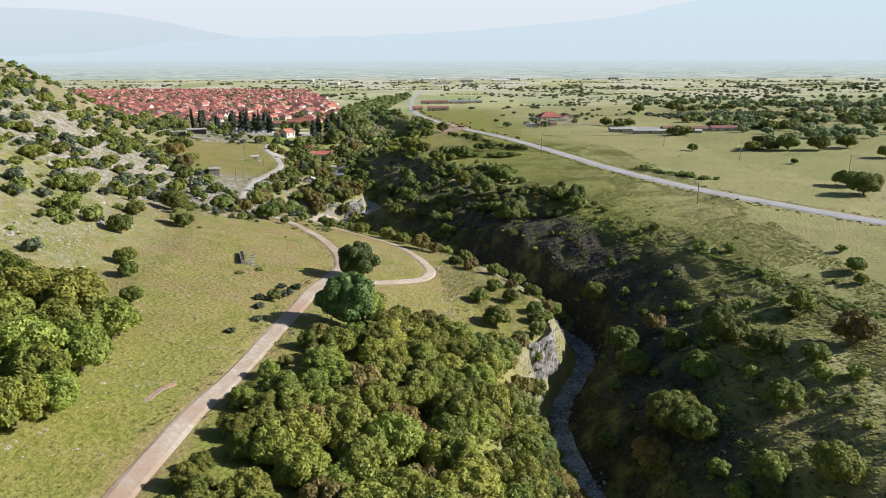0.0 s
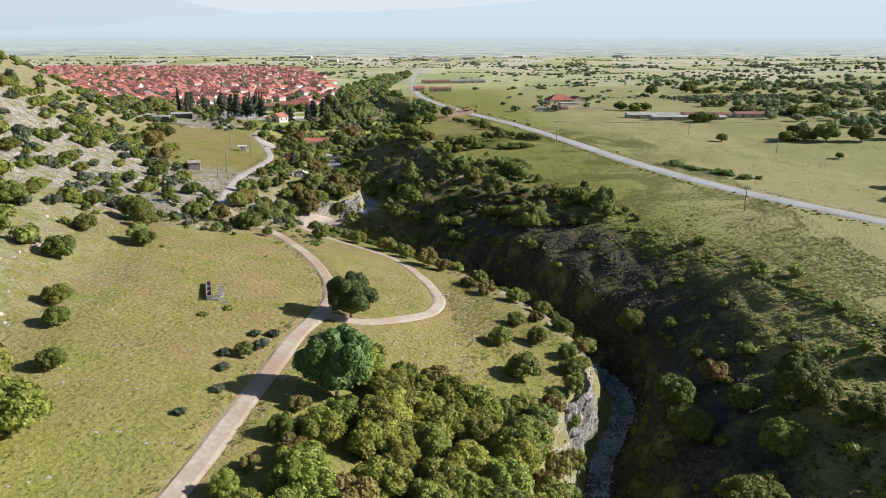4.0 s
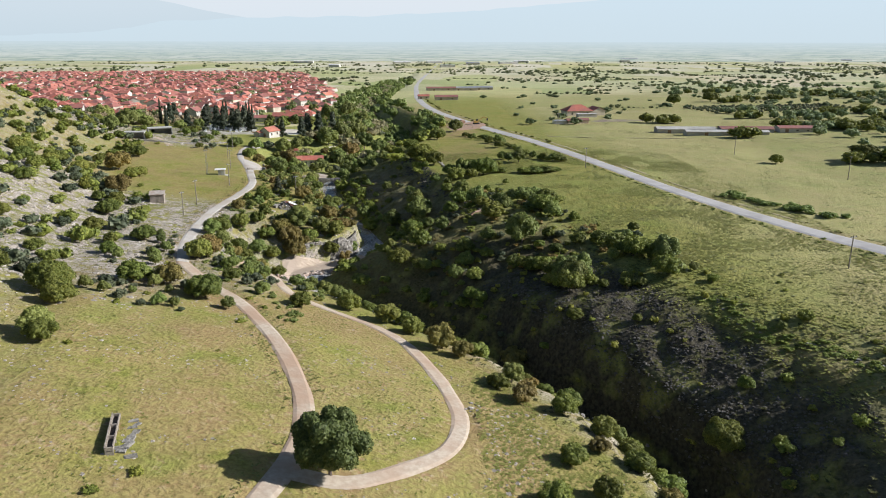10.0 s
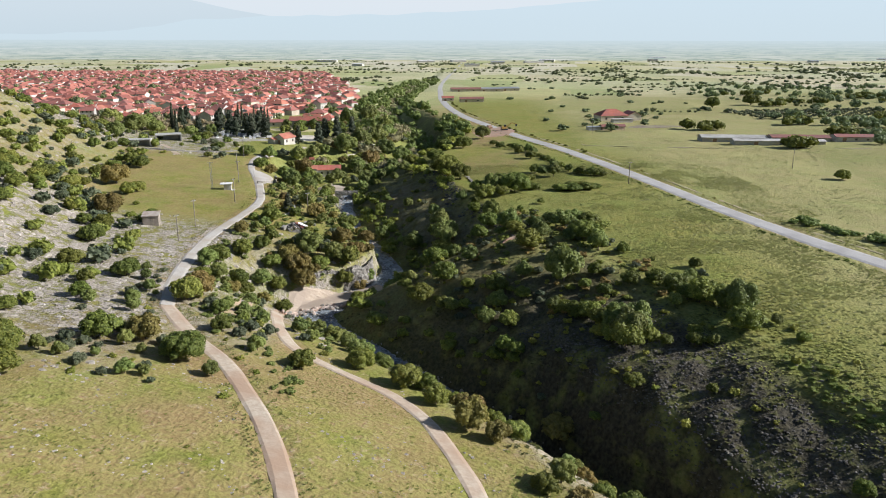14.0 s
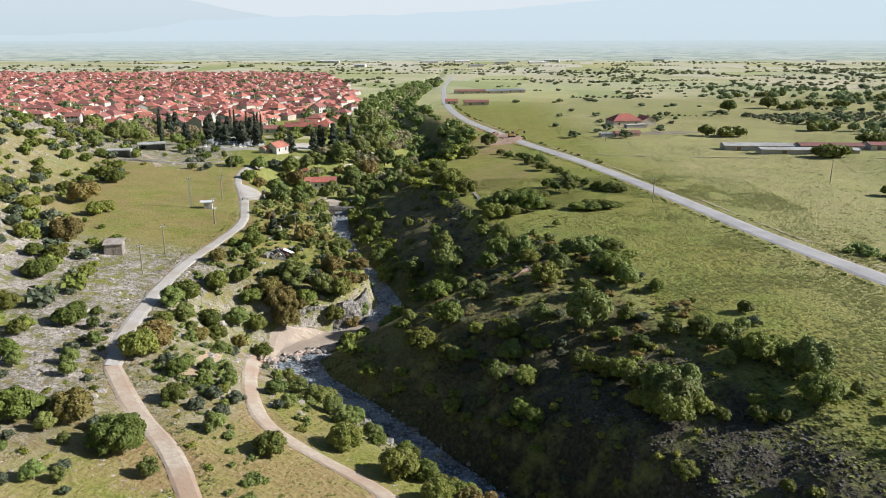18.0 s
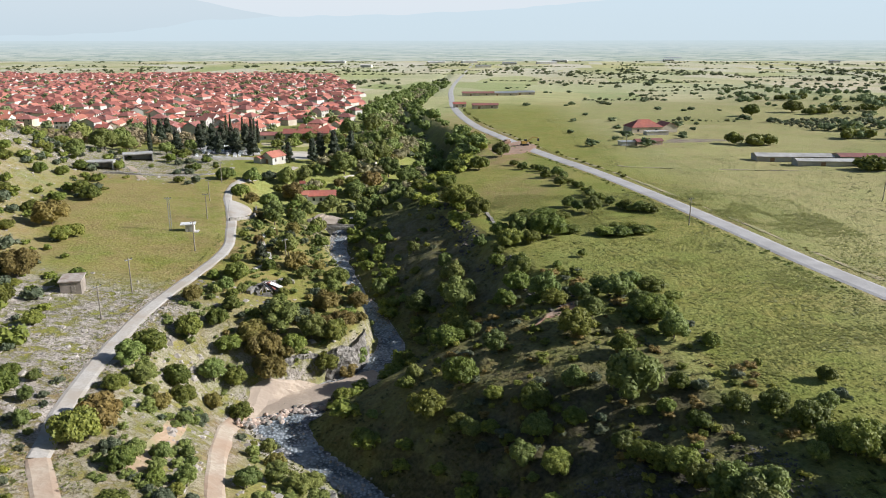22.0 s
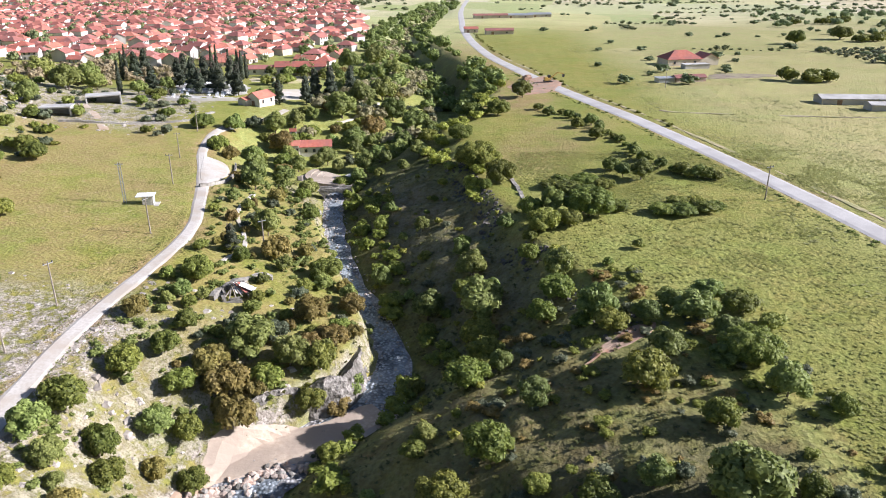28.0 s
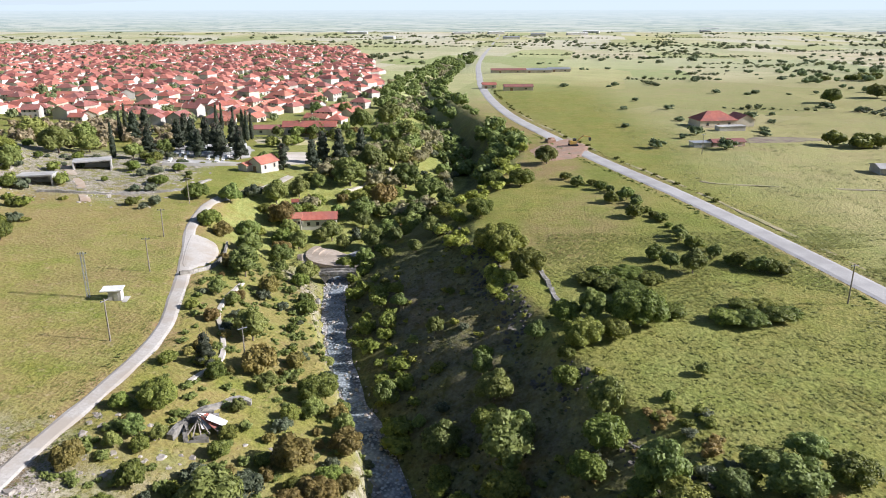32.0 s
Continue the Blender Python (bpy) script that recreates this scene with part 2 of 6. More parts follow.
def lie(x, y):
    """The height of the land without its roughness, and the share of gorge, hill and plain in it."""
    x, y = np.asarray(x, float), np.asarray(y, float)
    at = lambda col: np.interp(y, YS, col)
    xl, zl, xr, zr, xe, ze = (at(c) for c in (G_XL, G_ZL, G_XR, G_ZR, G_XE, G_ZE))
    xm, zm, xf, zf, sl, cr = (at(c) for c in (T_XM, T_ZM, T_XF, T_ZF, T_SL, T_CR))
    bed = at(BED)
    zp = np.interp(y, PLAIN_Y, PLAIN_Z)
    xe = xe + (4.5 * vnoise(y, y * 0, 17, 81) + 3.0 * vnoise(x, y, 8, 82) * np.clip((xe + 12 - x) / 8, 0, 1)) * np.clip((700 - y) / 200, 0, 1)
    far = eased((y - 1900) / 400)
    # the western side: bank, terrace, hill
    tl = np.clip((xr - bed - x) / np.maximum(xr - bed - xl, 1.0), 0, 1)
    hump = np.interp(y, (100, 145, 160, 225, 245, 290, 318, 335, 430, 452, 500, 530), (1.0, 1.0, 2.2, 2.0, 1.25, 1.0, 1.0, 1.8, 1.6, 0.4, 0.4, 1.2))
    west = zr + (zl - zr) * (1 - (1 - tl) ** hump)
    u = np.clip((xl - x) / np.maximum(xl - xm, 1.0), 0, 1)
    west = west + (zm - zl) * (0.6 * u + 0.4 * eased(u))
    u = np.clip((xm - x) / np.maximum(xm - xf, 1.0), 0, 1)
    west = west + (zf - zm) * u
    over = np.maximum(xf - x, 0)
    rise = sl * over * over / (over + 30.0)
    top = np.maximum(cr - zf, 0.5)
    west = west + top * np.tanh(rise / top)
    # the eastern side: bank, shoulder, plain
    tr = np.clip((x - xr - bed) / np.maximum(xe - xr - bed, 1.0), 0, 1)
    bend = np.interp(y, (130, 175, 205, 240, 285, 312, 345, 450, 520), (1.9, 1.5, 1.15, 1.2, 2.1, 1.8, 0.95, 0.95, 1.2))
    east = zr + (ze - zr) * (1 - (1 - tr) ** bend)
    xb, zb = at(B_X), at(B_Z)
    cliff = zr + (zb - zr) * (1 - (1 - np.clip((x - xr - bed) / np.maximum(xb - xr - bed, 1.0), 0, 1)) ** 1.25)
    above = np.clip((x - xb) / np.maximum(xe - xb, 1.0), 0, 1)
    cliff = cliff + (ze - zb) * (1 - (1 - above) ** np.interp(y, (190, 215), (1.6, 1.28)))
    east = east + (cliff - east) * eased((298 - y) / 20)
    u = (x - xe) / 60.0
    east = east + (zp - ze) * np.clip(u, 0, 1) ** 0.8
    east = east + np.maximum(x - 160, 0) * 0.022 * np.clip((2600 - y) / 1500, 0, 1)
    z = np.where(x < xr, west, east)
    z = z * (1 - far) + zp * far
    gorge = ((x > xl) & (x < xe)).astype(float) * (1 - far)
    steep = np.where(x < xr, np.sin(np.pi * tl), np.sin(np.pi * tr)) * (1 - far)
    hill = np.clip(over / 25.0, 0, 1) * (sl > 0.03)
    return z, gorge, steep, hill


# ---- the ways ----
MAIN_ROAD = ((420, -200), (300, 20), (215, 122), (160, 190), (133, 226), (111, 264), (97, 296), (84, 342), (75, 388), (66, 432), (54, 482), (41, 532), (24, 605), (9, 680), (-2, 780),
             (-9, 900), (-13, 1050), (-14, 1400), (10, 2000), (40, 2600), (60, 3200))
LANE = ((-84, 528), (-88, 512), (-95, 496), (-98, 478), (-94.5, 454), (-84.5, 424), (-77.5, 401), (-72, 377), (-72.5, 354), (-73.8, 333), (-72.8, 312), (-69, 285), (-63.5, 264))
TRACK = ((-63.5, 264), (-54, 250), (-44, 238), (-34, 221), (-26, 203), (-21.5, 187), (-21, 174), (-24, 160), (-25.5, 149), (-29, 122), (-31, 108), (-33.5, 93), (-36, 60), (-38, 0), (-40, -150))
LOOP = ((-21.5, 170), (-13.5, 169.5), (-6, 175), (0, 182.5), (2.3, 193), (0.6, 204), (-2.3, 214), (-8, 229), (-15, 238.5), (-24.5, 245.5), (-33.5, 253), (-38.5, 262), (-43.3, 277), (-47, 291), (-49.3, 301),
        (-48.5, 310), (-43, 318.3), (-35, 322.3), (-26, 326))


def curve_through(pts, step=1.5):
    """Points every step metres along a smooth line through pts."""
    p = np.array(pts, float)
    p = np.vstack((2 * p[0] - p[1], p, 2 * p[-1] - p[-2]))
    out = []
    for i in range(1, len(p) - 2):
        n = max(2, int(np.hypot(*(p[i + 1] - p[i])) / step))
        for t in np.arange(n) / n:
            a, b, c, d = p[i - 1:i + 3]
            out.append(0.5 * (2 * b + (c - a) * t + (2 * a - 5 * b + 4 * c - d) * t * t + (3 * b - a - 3 * c + d) * t ** 3))
    out.append(p[-2])
    return np.array(out)


WAYS = [(curve_through(MAIN_ROAD, 4.0), 3.4), (curve_through(LANE), 1.6), (curve_through(TRACK), 1.6), (curve_through(LOOP), 1.45)]


def near_line(x, y, line):
    """The distance of each place from a line, given by close points."""
    x, y = np.atleast_1d(np.asarray(x, float)), np.atleast_1d(np.asarray(y, float))
    best = np.full(x.shape, 1e9)
    for px, py in line:
        np.minimum(best, (x - px) ** 2 + (y - py) ** 2, out=best)
    return np.sqrt(best)


def roughness(x, y, gorge, steep, hill):
    """Lumps, ledges and crags by the kind of land."""
    z = 0.25 * vnoise(x, y, 14, 1) + 0.12 * vnoise(x, y, 5, 2)
    crag = np.abs(vnoise(x, y, 7, 3)) * 1.6 + np.abs(vnoise(x, y, 3.2, 4)) * 0.9 - 0.9
    z = z + crag * (0.9 * steep + 0.35 * hill)
    return z


def height(x, y):
    """The ground's height at a place or an array of places (away from the ways)."""
    z, g, s, h = lie(x, y)
    return z + roughness(x, y, g, s, h)


def spread_out(core, low, high, step, grow=1.22, limit=160.0):
    """Grid lines: step apart within core, ever wider beyond."""
    v = list(np.arange(core[0], core[1] + step * 0.5, step))
    d = step
    while v[-1] < high:
        d = min(d * grow, limit)
        v.append(v[-1] + d)
    d = step
    while v[0] > low:
        d = min(d * grow, limit)
        v.insert(0, v[0] - d)
    return np.array(v)


def part(name, data, material, parent=None, label="", at=None, kind=""):
    """One mesh object of (vertices, faces), a bmesh or a mesh, under its parent."""
    if isinstance(data, bmesh.types.BMesh):
        me = bpy.data.meshes.new(name)
        data.to_mesh(me)
        data.free()
    elif isinstance(data, tuple):
        me = bpy.data.meshes.new(name)
        me.from_pydata(data[0], [], data[1])
    else:
        me = data
    if material and not me.materials:
        me.materials.append(material)
    ob = new(name, me)
    if at is not None:
        ob.matrix_basis = at
    if parent:
        ob.parent = parent
    return tagged(ob, label, kind=kind)


gx = spread_out((-150, 150), -5200, 5200, 1.6)
gy = spread_out((20, 520), -900, 4930, 1.6, 1.15, 120.0)
GX, GY = np.meshgrid(gx, gy)
Z, GG, SS, HH = lie(GX, GY)
way_gap = np.full(GX.shape, 1e9)
core = (GX > -320) & (GX < 320) & (GY > -120) & (GY < 1500)
for line, half in WAYS:
    way_gap[core] = np.minimum(way_gap[core], near_line(GX[core], GY[core], line) - half)
calm = eased(way_gap / 4.0)
Z = Z + roughness(GX, GY, GG, SS, HH) * calm - 0.22 * (1 - eased(way_gap / 1.2 + 0.3))
me = bpy.data.meshes.new("ground")
nx, ny = len(gx), len(gy)
ids = np.arange(nx * ny).reshape(ny, nx)
quads = np.stack([ids[:-1, :-1], ids[:-1, 1:], ids[1:, 1:], ids[1:, :-1]], -1).reshape(-1, 4)
me.from_pydata(np.stack([GX, GY, Z], -1).reshape(-1, 3).tolist(), [], quads.tolist())
me.polygons.foreach_set("use_smooth", np.ones(len(quads), bool))

SCREE_END = ((90, 56), (130, 60), (150, 62), (170, 65), (188, 70), (197, 71), (208, 68), (216, 65), (224, 61), (231, 56), (247, 50), (258, 46), (280, 38), (310, 26))
scree_x = np.interp(GY, *zip(*SCREE_END))

# what covers the ground: bare rock, dry or bare earth, lush green, and the far fields
rock = eased((455 - GY) / 20) * np.clip(np.interp(GY, (140, 150, 285, 300), (0.4, 1.0, 1.0, 1.3)) * SS * (GX < np.interp(GY, YS, G_XR)) + np.interp(GY, (245, 275, 330, 360, 450), (0.12, 0.1, 0.1, 0.3, 0.3)) * SS * (GX >= np.interp(GY, YS, G_XR)), 0, 1) * 0.8
stony_left = eased((GY - 215) / 40) * eased((352 - GY) / 22) * eased((-GX - 62 + 12 * eased((262 - GY) / 20)) / 14) * eased((GX + 190) / 60)
slope_left = eased((GY - 238) / 20) * eased((350 - GY) / 30) * eased((GX + 78) / 10) * eased((-35 - GX) / 10)
shelter_slope = eased((GY - 462) / 18) * eased((560 - GY) / 20) * eased((-112 - GX) / 12) * eased((GX + 330) / 60)
rock = np.clip(rock + 0.8 * shelter_slope + 1.0 * stony_left + 0.6 * slope_left + 0.42 * HH * eased((520 - GY) / 60), 0, 1)
dry = np.clip(0.4 * eased((80 - np.hypot(GX + 42, (GY - 185) * 0.8)) / 50) + 0.5 * (GX > np.interp(GY, YS, G_XE) - 8) * eased((GX - 60) / 60), 0, 1)
small_field = eased(1.6 - np.abs((GX - 17) - 0.42 * (GY - 450)) / 13) * eased((GY - 408) / 8) * eased((492 - GY) / 12)
bare_slope = eased((GY - 245) / 20) * eased((352 - GY) / 20) * eased((GX + 82) / 8) * eased((np.interp(GY, YS, G_XL) - GX + 2) / 5)
spur_dry = eased((GY - 335) / 15) * eased((445 - GY) / 15) * (GX > np.interp(GY, YS, T_XM) + 3) * (GX < np.interp(GY, YS, G_XR))
meadow_dry = eased((GY - 335) / 20) * eased((500 - GY) / 30) * eased((-72 - GX) / 10)
upper_bank = GG * (GX > np.interp(GY, YS, G_XR) + 6) * eased((GY - 262) / 14) * eased((440 - GY) / 20)
near_slope = eased((GX - scree_x + 2) / 6) * eased((np.interp(GY, YS, G_XE) + 12 - GX) / 12) * eased((235 - GY) / 20)
dry = np.clip(dry + 0.6 * near_slope + 0.5 * upper_bank + np.interp(GY, (100, 150, 175, 255), (0.0, 0.12, 0.38, 0.42)) * eased((262 - GY) / 20) * (GX < np.interp(GY, YS, G_XR) - 6) * (1 - HH) + 0.3 * bare_slope + 0.8 * eased((GY - 490) / 30) * eased((1000 - GY) / 200) * eased((GX - np.interp(GY, YS, G_XE) + 6) / 6) * eased((np.interp(GY, YS, G_XE) + 34 - GX) / 10) + 0.5 * small_field + 0.45 * spur_dry + 0.55 * meadow_dry, 0, 1)
wear = eased(1 - way_gap / 2.5)
dry = np.clip(dry + 0.8 * wear, 0, 1)
lush = np.clip(1.0 * eased((GY - 445) / 15) * eased((700 - GY) / 60) * (GX > np.interp(GY, YS, T_XM) + 6) * (GX < np.interp(GY, YS, G_XR)) + 0.9 * GG * (1 - SS) * ((GX > np.interp(GY, YS, G_XR)) | (GY > 270)) + 0.45 * eased((GX - np.interp(GY, YS, G_XE)) / 12) * eased((75 - GX) / 40) * eased((430 - GY) / 40), 0, 1)
fields = np.where(GX > 0, np.maximum(0.5 * eased((GX - 55) / 50), eased((GY - 800) / 300)), eased((GY - 620) / 300))
# mask of the gorge's east side, where shade is darkened into the ground
shaded_earth = eased((scree_x + 3 * vnoise(GX, GY, 9, 91) + 4 - GX) / 8.0 + np.clip((GY - 290) / 20, 0, 9)) * np.interp(GY, (90, 120, 255, 288, 306, 350, 450), (0.5, 0.95, 1.0, 0.8, 0.3, 0.5, 0.55)) * np.clip(GG * (GX > np.interp(GY, YS, G_XR)) * eased((np.interp(GY, YS, G_XE) - GX) / 6.0), 0, 1)
banks = me.attributes.new("shaded_earth", "FLOAT", "POINT")
banks.data.foreach_set("value", shaded_earth.reshape(-1).astype(np.float32))
cover = me.color_attributes.new("cover", "FLOAT_COLOR", "POINT")
cover.data.foreach_set("color", np.stack([rock, dry, lush, fields], -1).reshape(-1).astype(np.float32))


def ground_material():
    m, nt, p = begun("meadow_and_rock")
    where = nt.nodes.new("ShaderNodeNewGeometry").outputs["Position"]
    a = nt.nodes.new("ShaderNodeAttribute")
    a.attribute_name = "cover"
    sep = nt.nodes.new("ShaderNodeSeparateColor")
    nt.links.new(a.outputs["Color"], sep.inputs[0])
    fine, mid, wide = (noised(nt, where, s, 0.36, 0.64) for s in (1.3, 0.22, 0.035))
    grass = mixed(nt, fine, (0.155, 0.160, 0.026), (0.270, 0.255, 0.055))
    grass = mixed(nt, maths(nt, "MULTIPLY", mid, 0.7), grass, (0.310, 0.250, 0.078))
    grass = mixed(nt, maths(nt, "MULTIPLY", wide, 0.5), grass, (0.225, 0.250, 0.062))
    speck = noised(nt, where, 3.6, 0.45, 0.7, 2.0)
    grass = mixed(nt, maths(nt, "MULTIPLY", speck, 0.55), grass, (0.105, 0.120, 0.026))
    sward = noised(nt, where, 0.075, 0.5, 0.66, 4.0, 0.6)
    grass = mixed(nt, maths(nt, "MULTIPLY", sward, 0.75), grass, mixed(nt, fine, (0.122, 0.155, 0.022), (0.205, 0.235, 0.044)))
    tussock = noised(nt, where, 0.75, 0.42, 0.66, 5.0, 0.7)
    grass = mixed(nt, maths(nt, "MULTIPLY", tussock, 0.36), grass, mixed(nt, fine, (0.085, 0.105, 0.022), (0.20, 0.215, 0.055)))
    # dry patches and bare earth
    dryness = maths(nt, "MULTIPLY", sep.outputs[1], noised(nt, where, 0.11, 0.33, 0.6))
    bare = mixed(nt, fine, (0.255, 0.185, 0.082), (0.290, 0.250, 0.090))
    colour = mixed(nt, dryness, grass, bare)
    worn = maths(nt, "MULTIPLY", sep.outputs[1], noised(nt, where, 0.05, 0.46, 0.60, 6.0, 0.62))
    colour = mixed(nt, maths(nt, "MULTIPLY", worn, 0.8), colour, mixed(nt, fine, (0.215, 0.140, 0.066), (0.285, 0.205, 0.098)))
    fleck = maths(nt, "MULTIPLY", sep.outputs[1], maths(nt, "MULTIPLY", noised(nt, where, 0.5, 0.55, 0.66, 6.0, 0.72), 0.7))
    colour = mixed(nt, fleck, colour, mixed(nt, fine, (0.31, 0.17, 0.10), (0.40, 0.32, 0.23)))
    lushness = maths(nt, "MULTIPLY", sep.outputs[2], noised(nt, where, 0.3, 0.35, 0.6))
    colour = mixed(nt, lushness, colour, mixed(nt, fine, (0.185, 0.21, 0.058), (0.320, 0.325, 0.105)))
    # dark scrubby earth of the shady bank, the gorge's shade put into its colour
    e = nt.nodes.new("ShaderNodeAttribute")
    e.attribute_name = "shaded_earth"
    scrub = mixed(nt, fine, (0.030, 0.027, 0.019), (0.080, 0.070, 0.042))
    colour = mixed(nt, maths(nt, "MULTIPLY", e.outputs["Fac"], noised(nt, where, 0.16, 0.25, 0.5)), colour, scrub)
    # stone showing through
    rocky = noised(nt, where, 0.30, 0.42, 0.53, 8.0, 0.74)
    rockness = maths(nt, "MULTIPLY", rocky, sep.outputs[0])
    crack = noised(nt, where, 2.3, 0.36, 0.52, 4.0, 0.7)
    stone = mixed(nt, noised(nt, where, 0.7, 0.35, 0.65, 6.0, 0.7), (0.27, 0.235, 0.19), (0.50, 0.45, 0.385))
    stone = mixed(nt, crack, (0.13, 0.11, 0.085), stone)
    colour = mixed(nt, rockness, colour, stone)
    # ploughed and sown fields of the plain
    cells = node(nt, "ShaderNodeTexVoronoi", Scale=0.0085, Randomness=0.9)
    cells.distance = "CHEBYCHEV"
    turn = nt.nodes.new("ShaderNodeMapping")
    turn.inputs["Rotation"].default_value = (0, 0, 0.35)
    turn.inputs["Scale"].default_value = (1.0, 0.45, 1.0)
    nt.links.new(where, turn.inputs[0])
    nt.links.new(turn.outputs[0], cells.inputs["Vector"])
    ramp = nt.nodes.new("ShaderNodeValToRGB")
    ramp.color_ramp.interpolation = "CONSTANT"
    stops = ((0.0, (0.36, 0.37, 0.16)), (0.22, (0.47, 0.44, 0.21)), (0.40, (0.31, 0.36, 0.145)), (0.56, (0.56, 0.49, 0.33)), (0.68, (0.40, 0.425, 0.18)), (0.84, (0.51, 0.465, 0.26)))
    while len(ramp.color_ramp.elements) < len(stops):
        ramp.color_ramp.elements.new(0.5)
    for e, (at, c) in zip(ramp.color_ramp.elements, stops):
        e.position, e.color = at, rgb(c)
    chan = nt.nodes.new("ShaderNodeSeparateColor")
    nt.links.new(cells.outputs["Color"], chan.inputs[0])
    nt.links.new(chan.outputs[0], ramp.inputs[0])
    tilled = mixed(nt, maths(nt, "MULTIPLY", noised(nt, where, 0.018, 0.42, 0.6, 5.0, 0.6), 0.55), ramp.outputs[0], (0.28, 0.315, 0.12))
    tilled = mixed(nt, maths(nt, "MULTIPLY", noised(nt, where, 0.045, 0.52, 0.66, 5.0, 0.65), 0.6), tilled, (0.43, 0.36, 0.20))
    # fields pale with distance, cell by cell: haze mixed into their base colour
    haze_xyz = nt.nodes.new("ShaderNodeSeparateXYZ")
    nt.links.new(where, haze_xyz.inputs[0])
    haze_share = node(nt, "ShaderNodeMapRange", From_Min=700, From_Max=2200, To_Max=0.95)
    nt.links.new(haze_xyz.outputs[1], haze_share.inputs[0])
    tilled = mixed(nt, maths(nt, "MULTIPLY", haze_share.outputs[0], chan.outputs[1]), tilled, (0.58, 0.54, 0.43))
    tilled = mixed(nt, maths(nt, "MULTIPLY", speck, 0.4), tilled, (0.18, 0.20, 0.07))
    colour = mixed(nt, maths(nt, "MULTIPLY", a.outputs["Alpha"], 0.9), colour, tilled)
    nt.links.new(colour, p.inputs["Base Color"])
    p.inputs["Roughness"].default_value = 0.95
    p.inputs["Specular IOR Level"].default_value = 0.15
    h = maths(nt, "ADD", maths(nt, "MULTIPLY", fine, 0.35), maths(nt, "MULTIPLY", rockness, 1.2))
    bumped(nt, p, h, 0.6, 0.5)
    return m


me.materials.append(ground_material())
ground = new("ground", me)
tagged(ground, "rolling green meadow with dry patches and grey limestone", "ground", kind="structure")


def ribbon(line, half, lift, sag=0.0, uneven=0.0, seed=0, level=False):
    """A strip of way along a line, laid on the land."""
    d = np.gradient(line, axis=0)
    d /= np.hypot(d[:, 0], d[:, 1])[:, None] + 1e-9
    side = np.stack([d[:, 1], -d[:, 0]], 1)
    offs = np.linspace(-1, 1, 7)
    verts = []
    for k, o in enumerate(offs):
        w = half * o * (1 + uneven * vnoise(line[:, 0] + 50 * k, line[:, 1], 6, seed + (1 if o > 0 else 2)))
        q = line + side * w[:, None]
        z = lie(q[:, 0], q[:, 1])[0] + lift - sag * o * o
        if level:
            z = lie(line[:, 0], line[:, 1])[0] + lift
        elif abs(o) == 1:
            z = z - 0.16
        verts.append(np.column_stack([q, z]))
    n, m = len(line), len(offs)
    v = np.concatenate(verts).tolist()
    faces = [(k * n + i, (k + 1) * n + i, (k + 1) * n + i + 1, k * n + i + 1) for k in range(m - 1) for i in range(n - 1)]
    return v, faces


for name, (line, half), mat, uneven, label, cat in (
        ("road", WAYS[0], M_ASPHALT, 0.01, "pale worn asphalt country road across the plain", "road"),
        ("lane", WAYS[1], M_LANE, 0.13, "narrow bleached asphalt lane along the hillside", "lane"),
        ("track", WAYS[2], M_DIRT, 0.14, "beige dirt track worn through the meadow", "track"),
        ("loop_track", WAYS[3], M_DIRT, 0.14, "beige dirt track looping down to the stream", "track")):
    ob = part(name, ribbon(line, half, 0.09, 0.0, uneven), mat)
    tagged(ob, label, cat, kind="structure")

BED_WIDTH = np.interp(np.arange(-60, 470, 2.0), (100, 180, 240, 290, 306, 318, 340, 350, 380, 460), (2.8, 2.5, 2.6, 3.6, 6.0, 7.0, 5.5, 3.6, 3.0, 2.8))
bed = np.stack([np.interp(np.arange(-60, 470, 2.0), YS, G_XR), np.arange(-60, 470, 2.0)], 1)
tagged(part("stream_bed", ribbon(bed, BED_WIDTH, 0.5, 0.0, 0.25, 3, True), M_GRAVEL), "pale grey gravel bed of the stream", "stream bed", kind="structure")
tagged(part("water", ribbon(bed, BED_WIDTH * 0.6, 0.6, 0.0, 0.5, 9, True), M_WATER), "shallow grey-blue water running over stones", "water", kind="structure")


# ---- distance ----
def ridge(y0, skyline, base, mat, label, rough=1.0):
    hx, heights = zip(*skyline)
    xs = np.linspace(hx[0], hx[-1], 220)
    top = np.interp(xs, hx, heights)
    top = np.convolve(np.pad(top, 4, mode="edge"), np.ones(9) / 9, mode="valid")
    top = top + rough * (5 * vnoise(xs, xs * 0, 120, 5) + 2.5 * vnoise(xs, xs * 0, 50, 6))
    rows = [(0.0, base), (12.0, 0.5), (20.0, 1.0), (22.0, base)]
    v = []
    for dy, f in rows:
        z = np.full(xs.shape, float(base)) if f == base else base + (top - base) * f
        v.append(np.column_stack([xs, np.full(xs.shape, y0 + dy), z]))
    n = len(xs)
    faces = [(k * n + i, k * n + i + 1, (k + 1) * n + i + 1, (k + 1) * n + i) for k in range(3) for i in range(n - 1)]
    ob = part("backdrop", (np.concatenate(v).tolist(), faces), mat)
    return tagged(ob, label, "mountains", kind="structure")


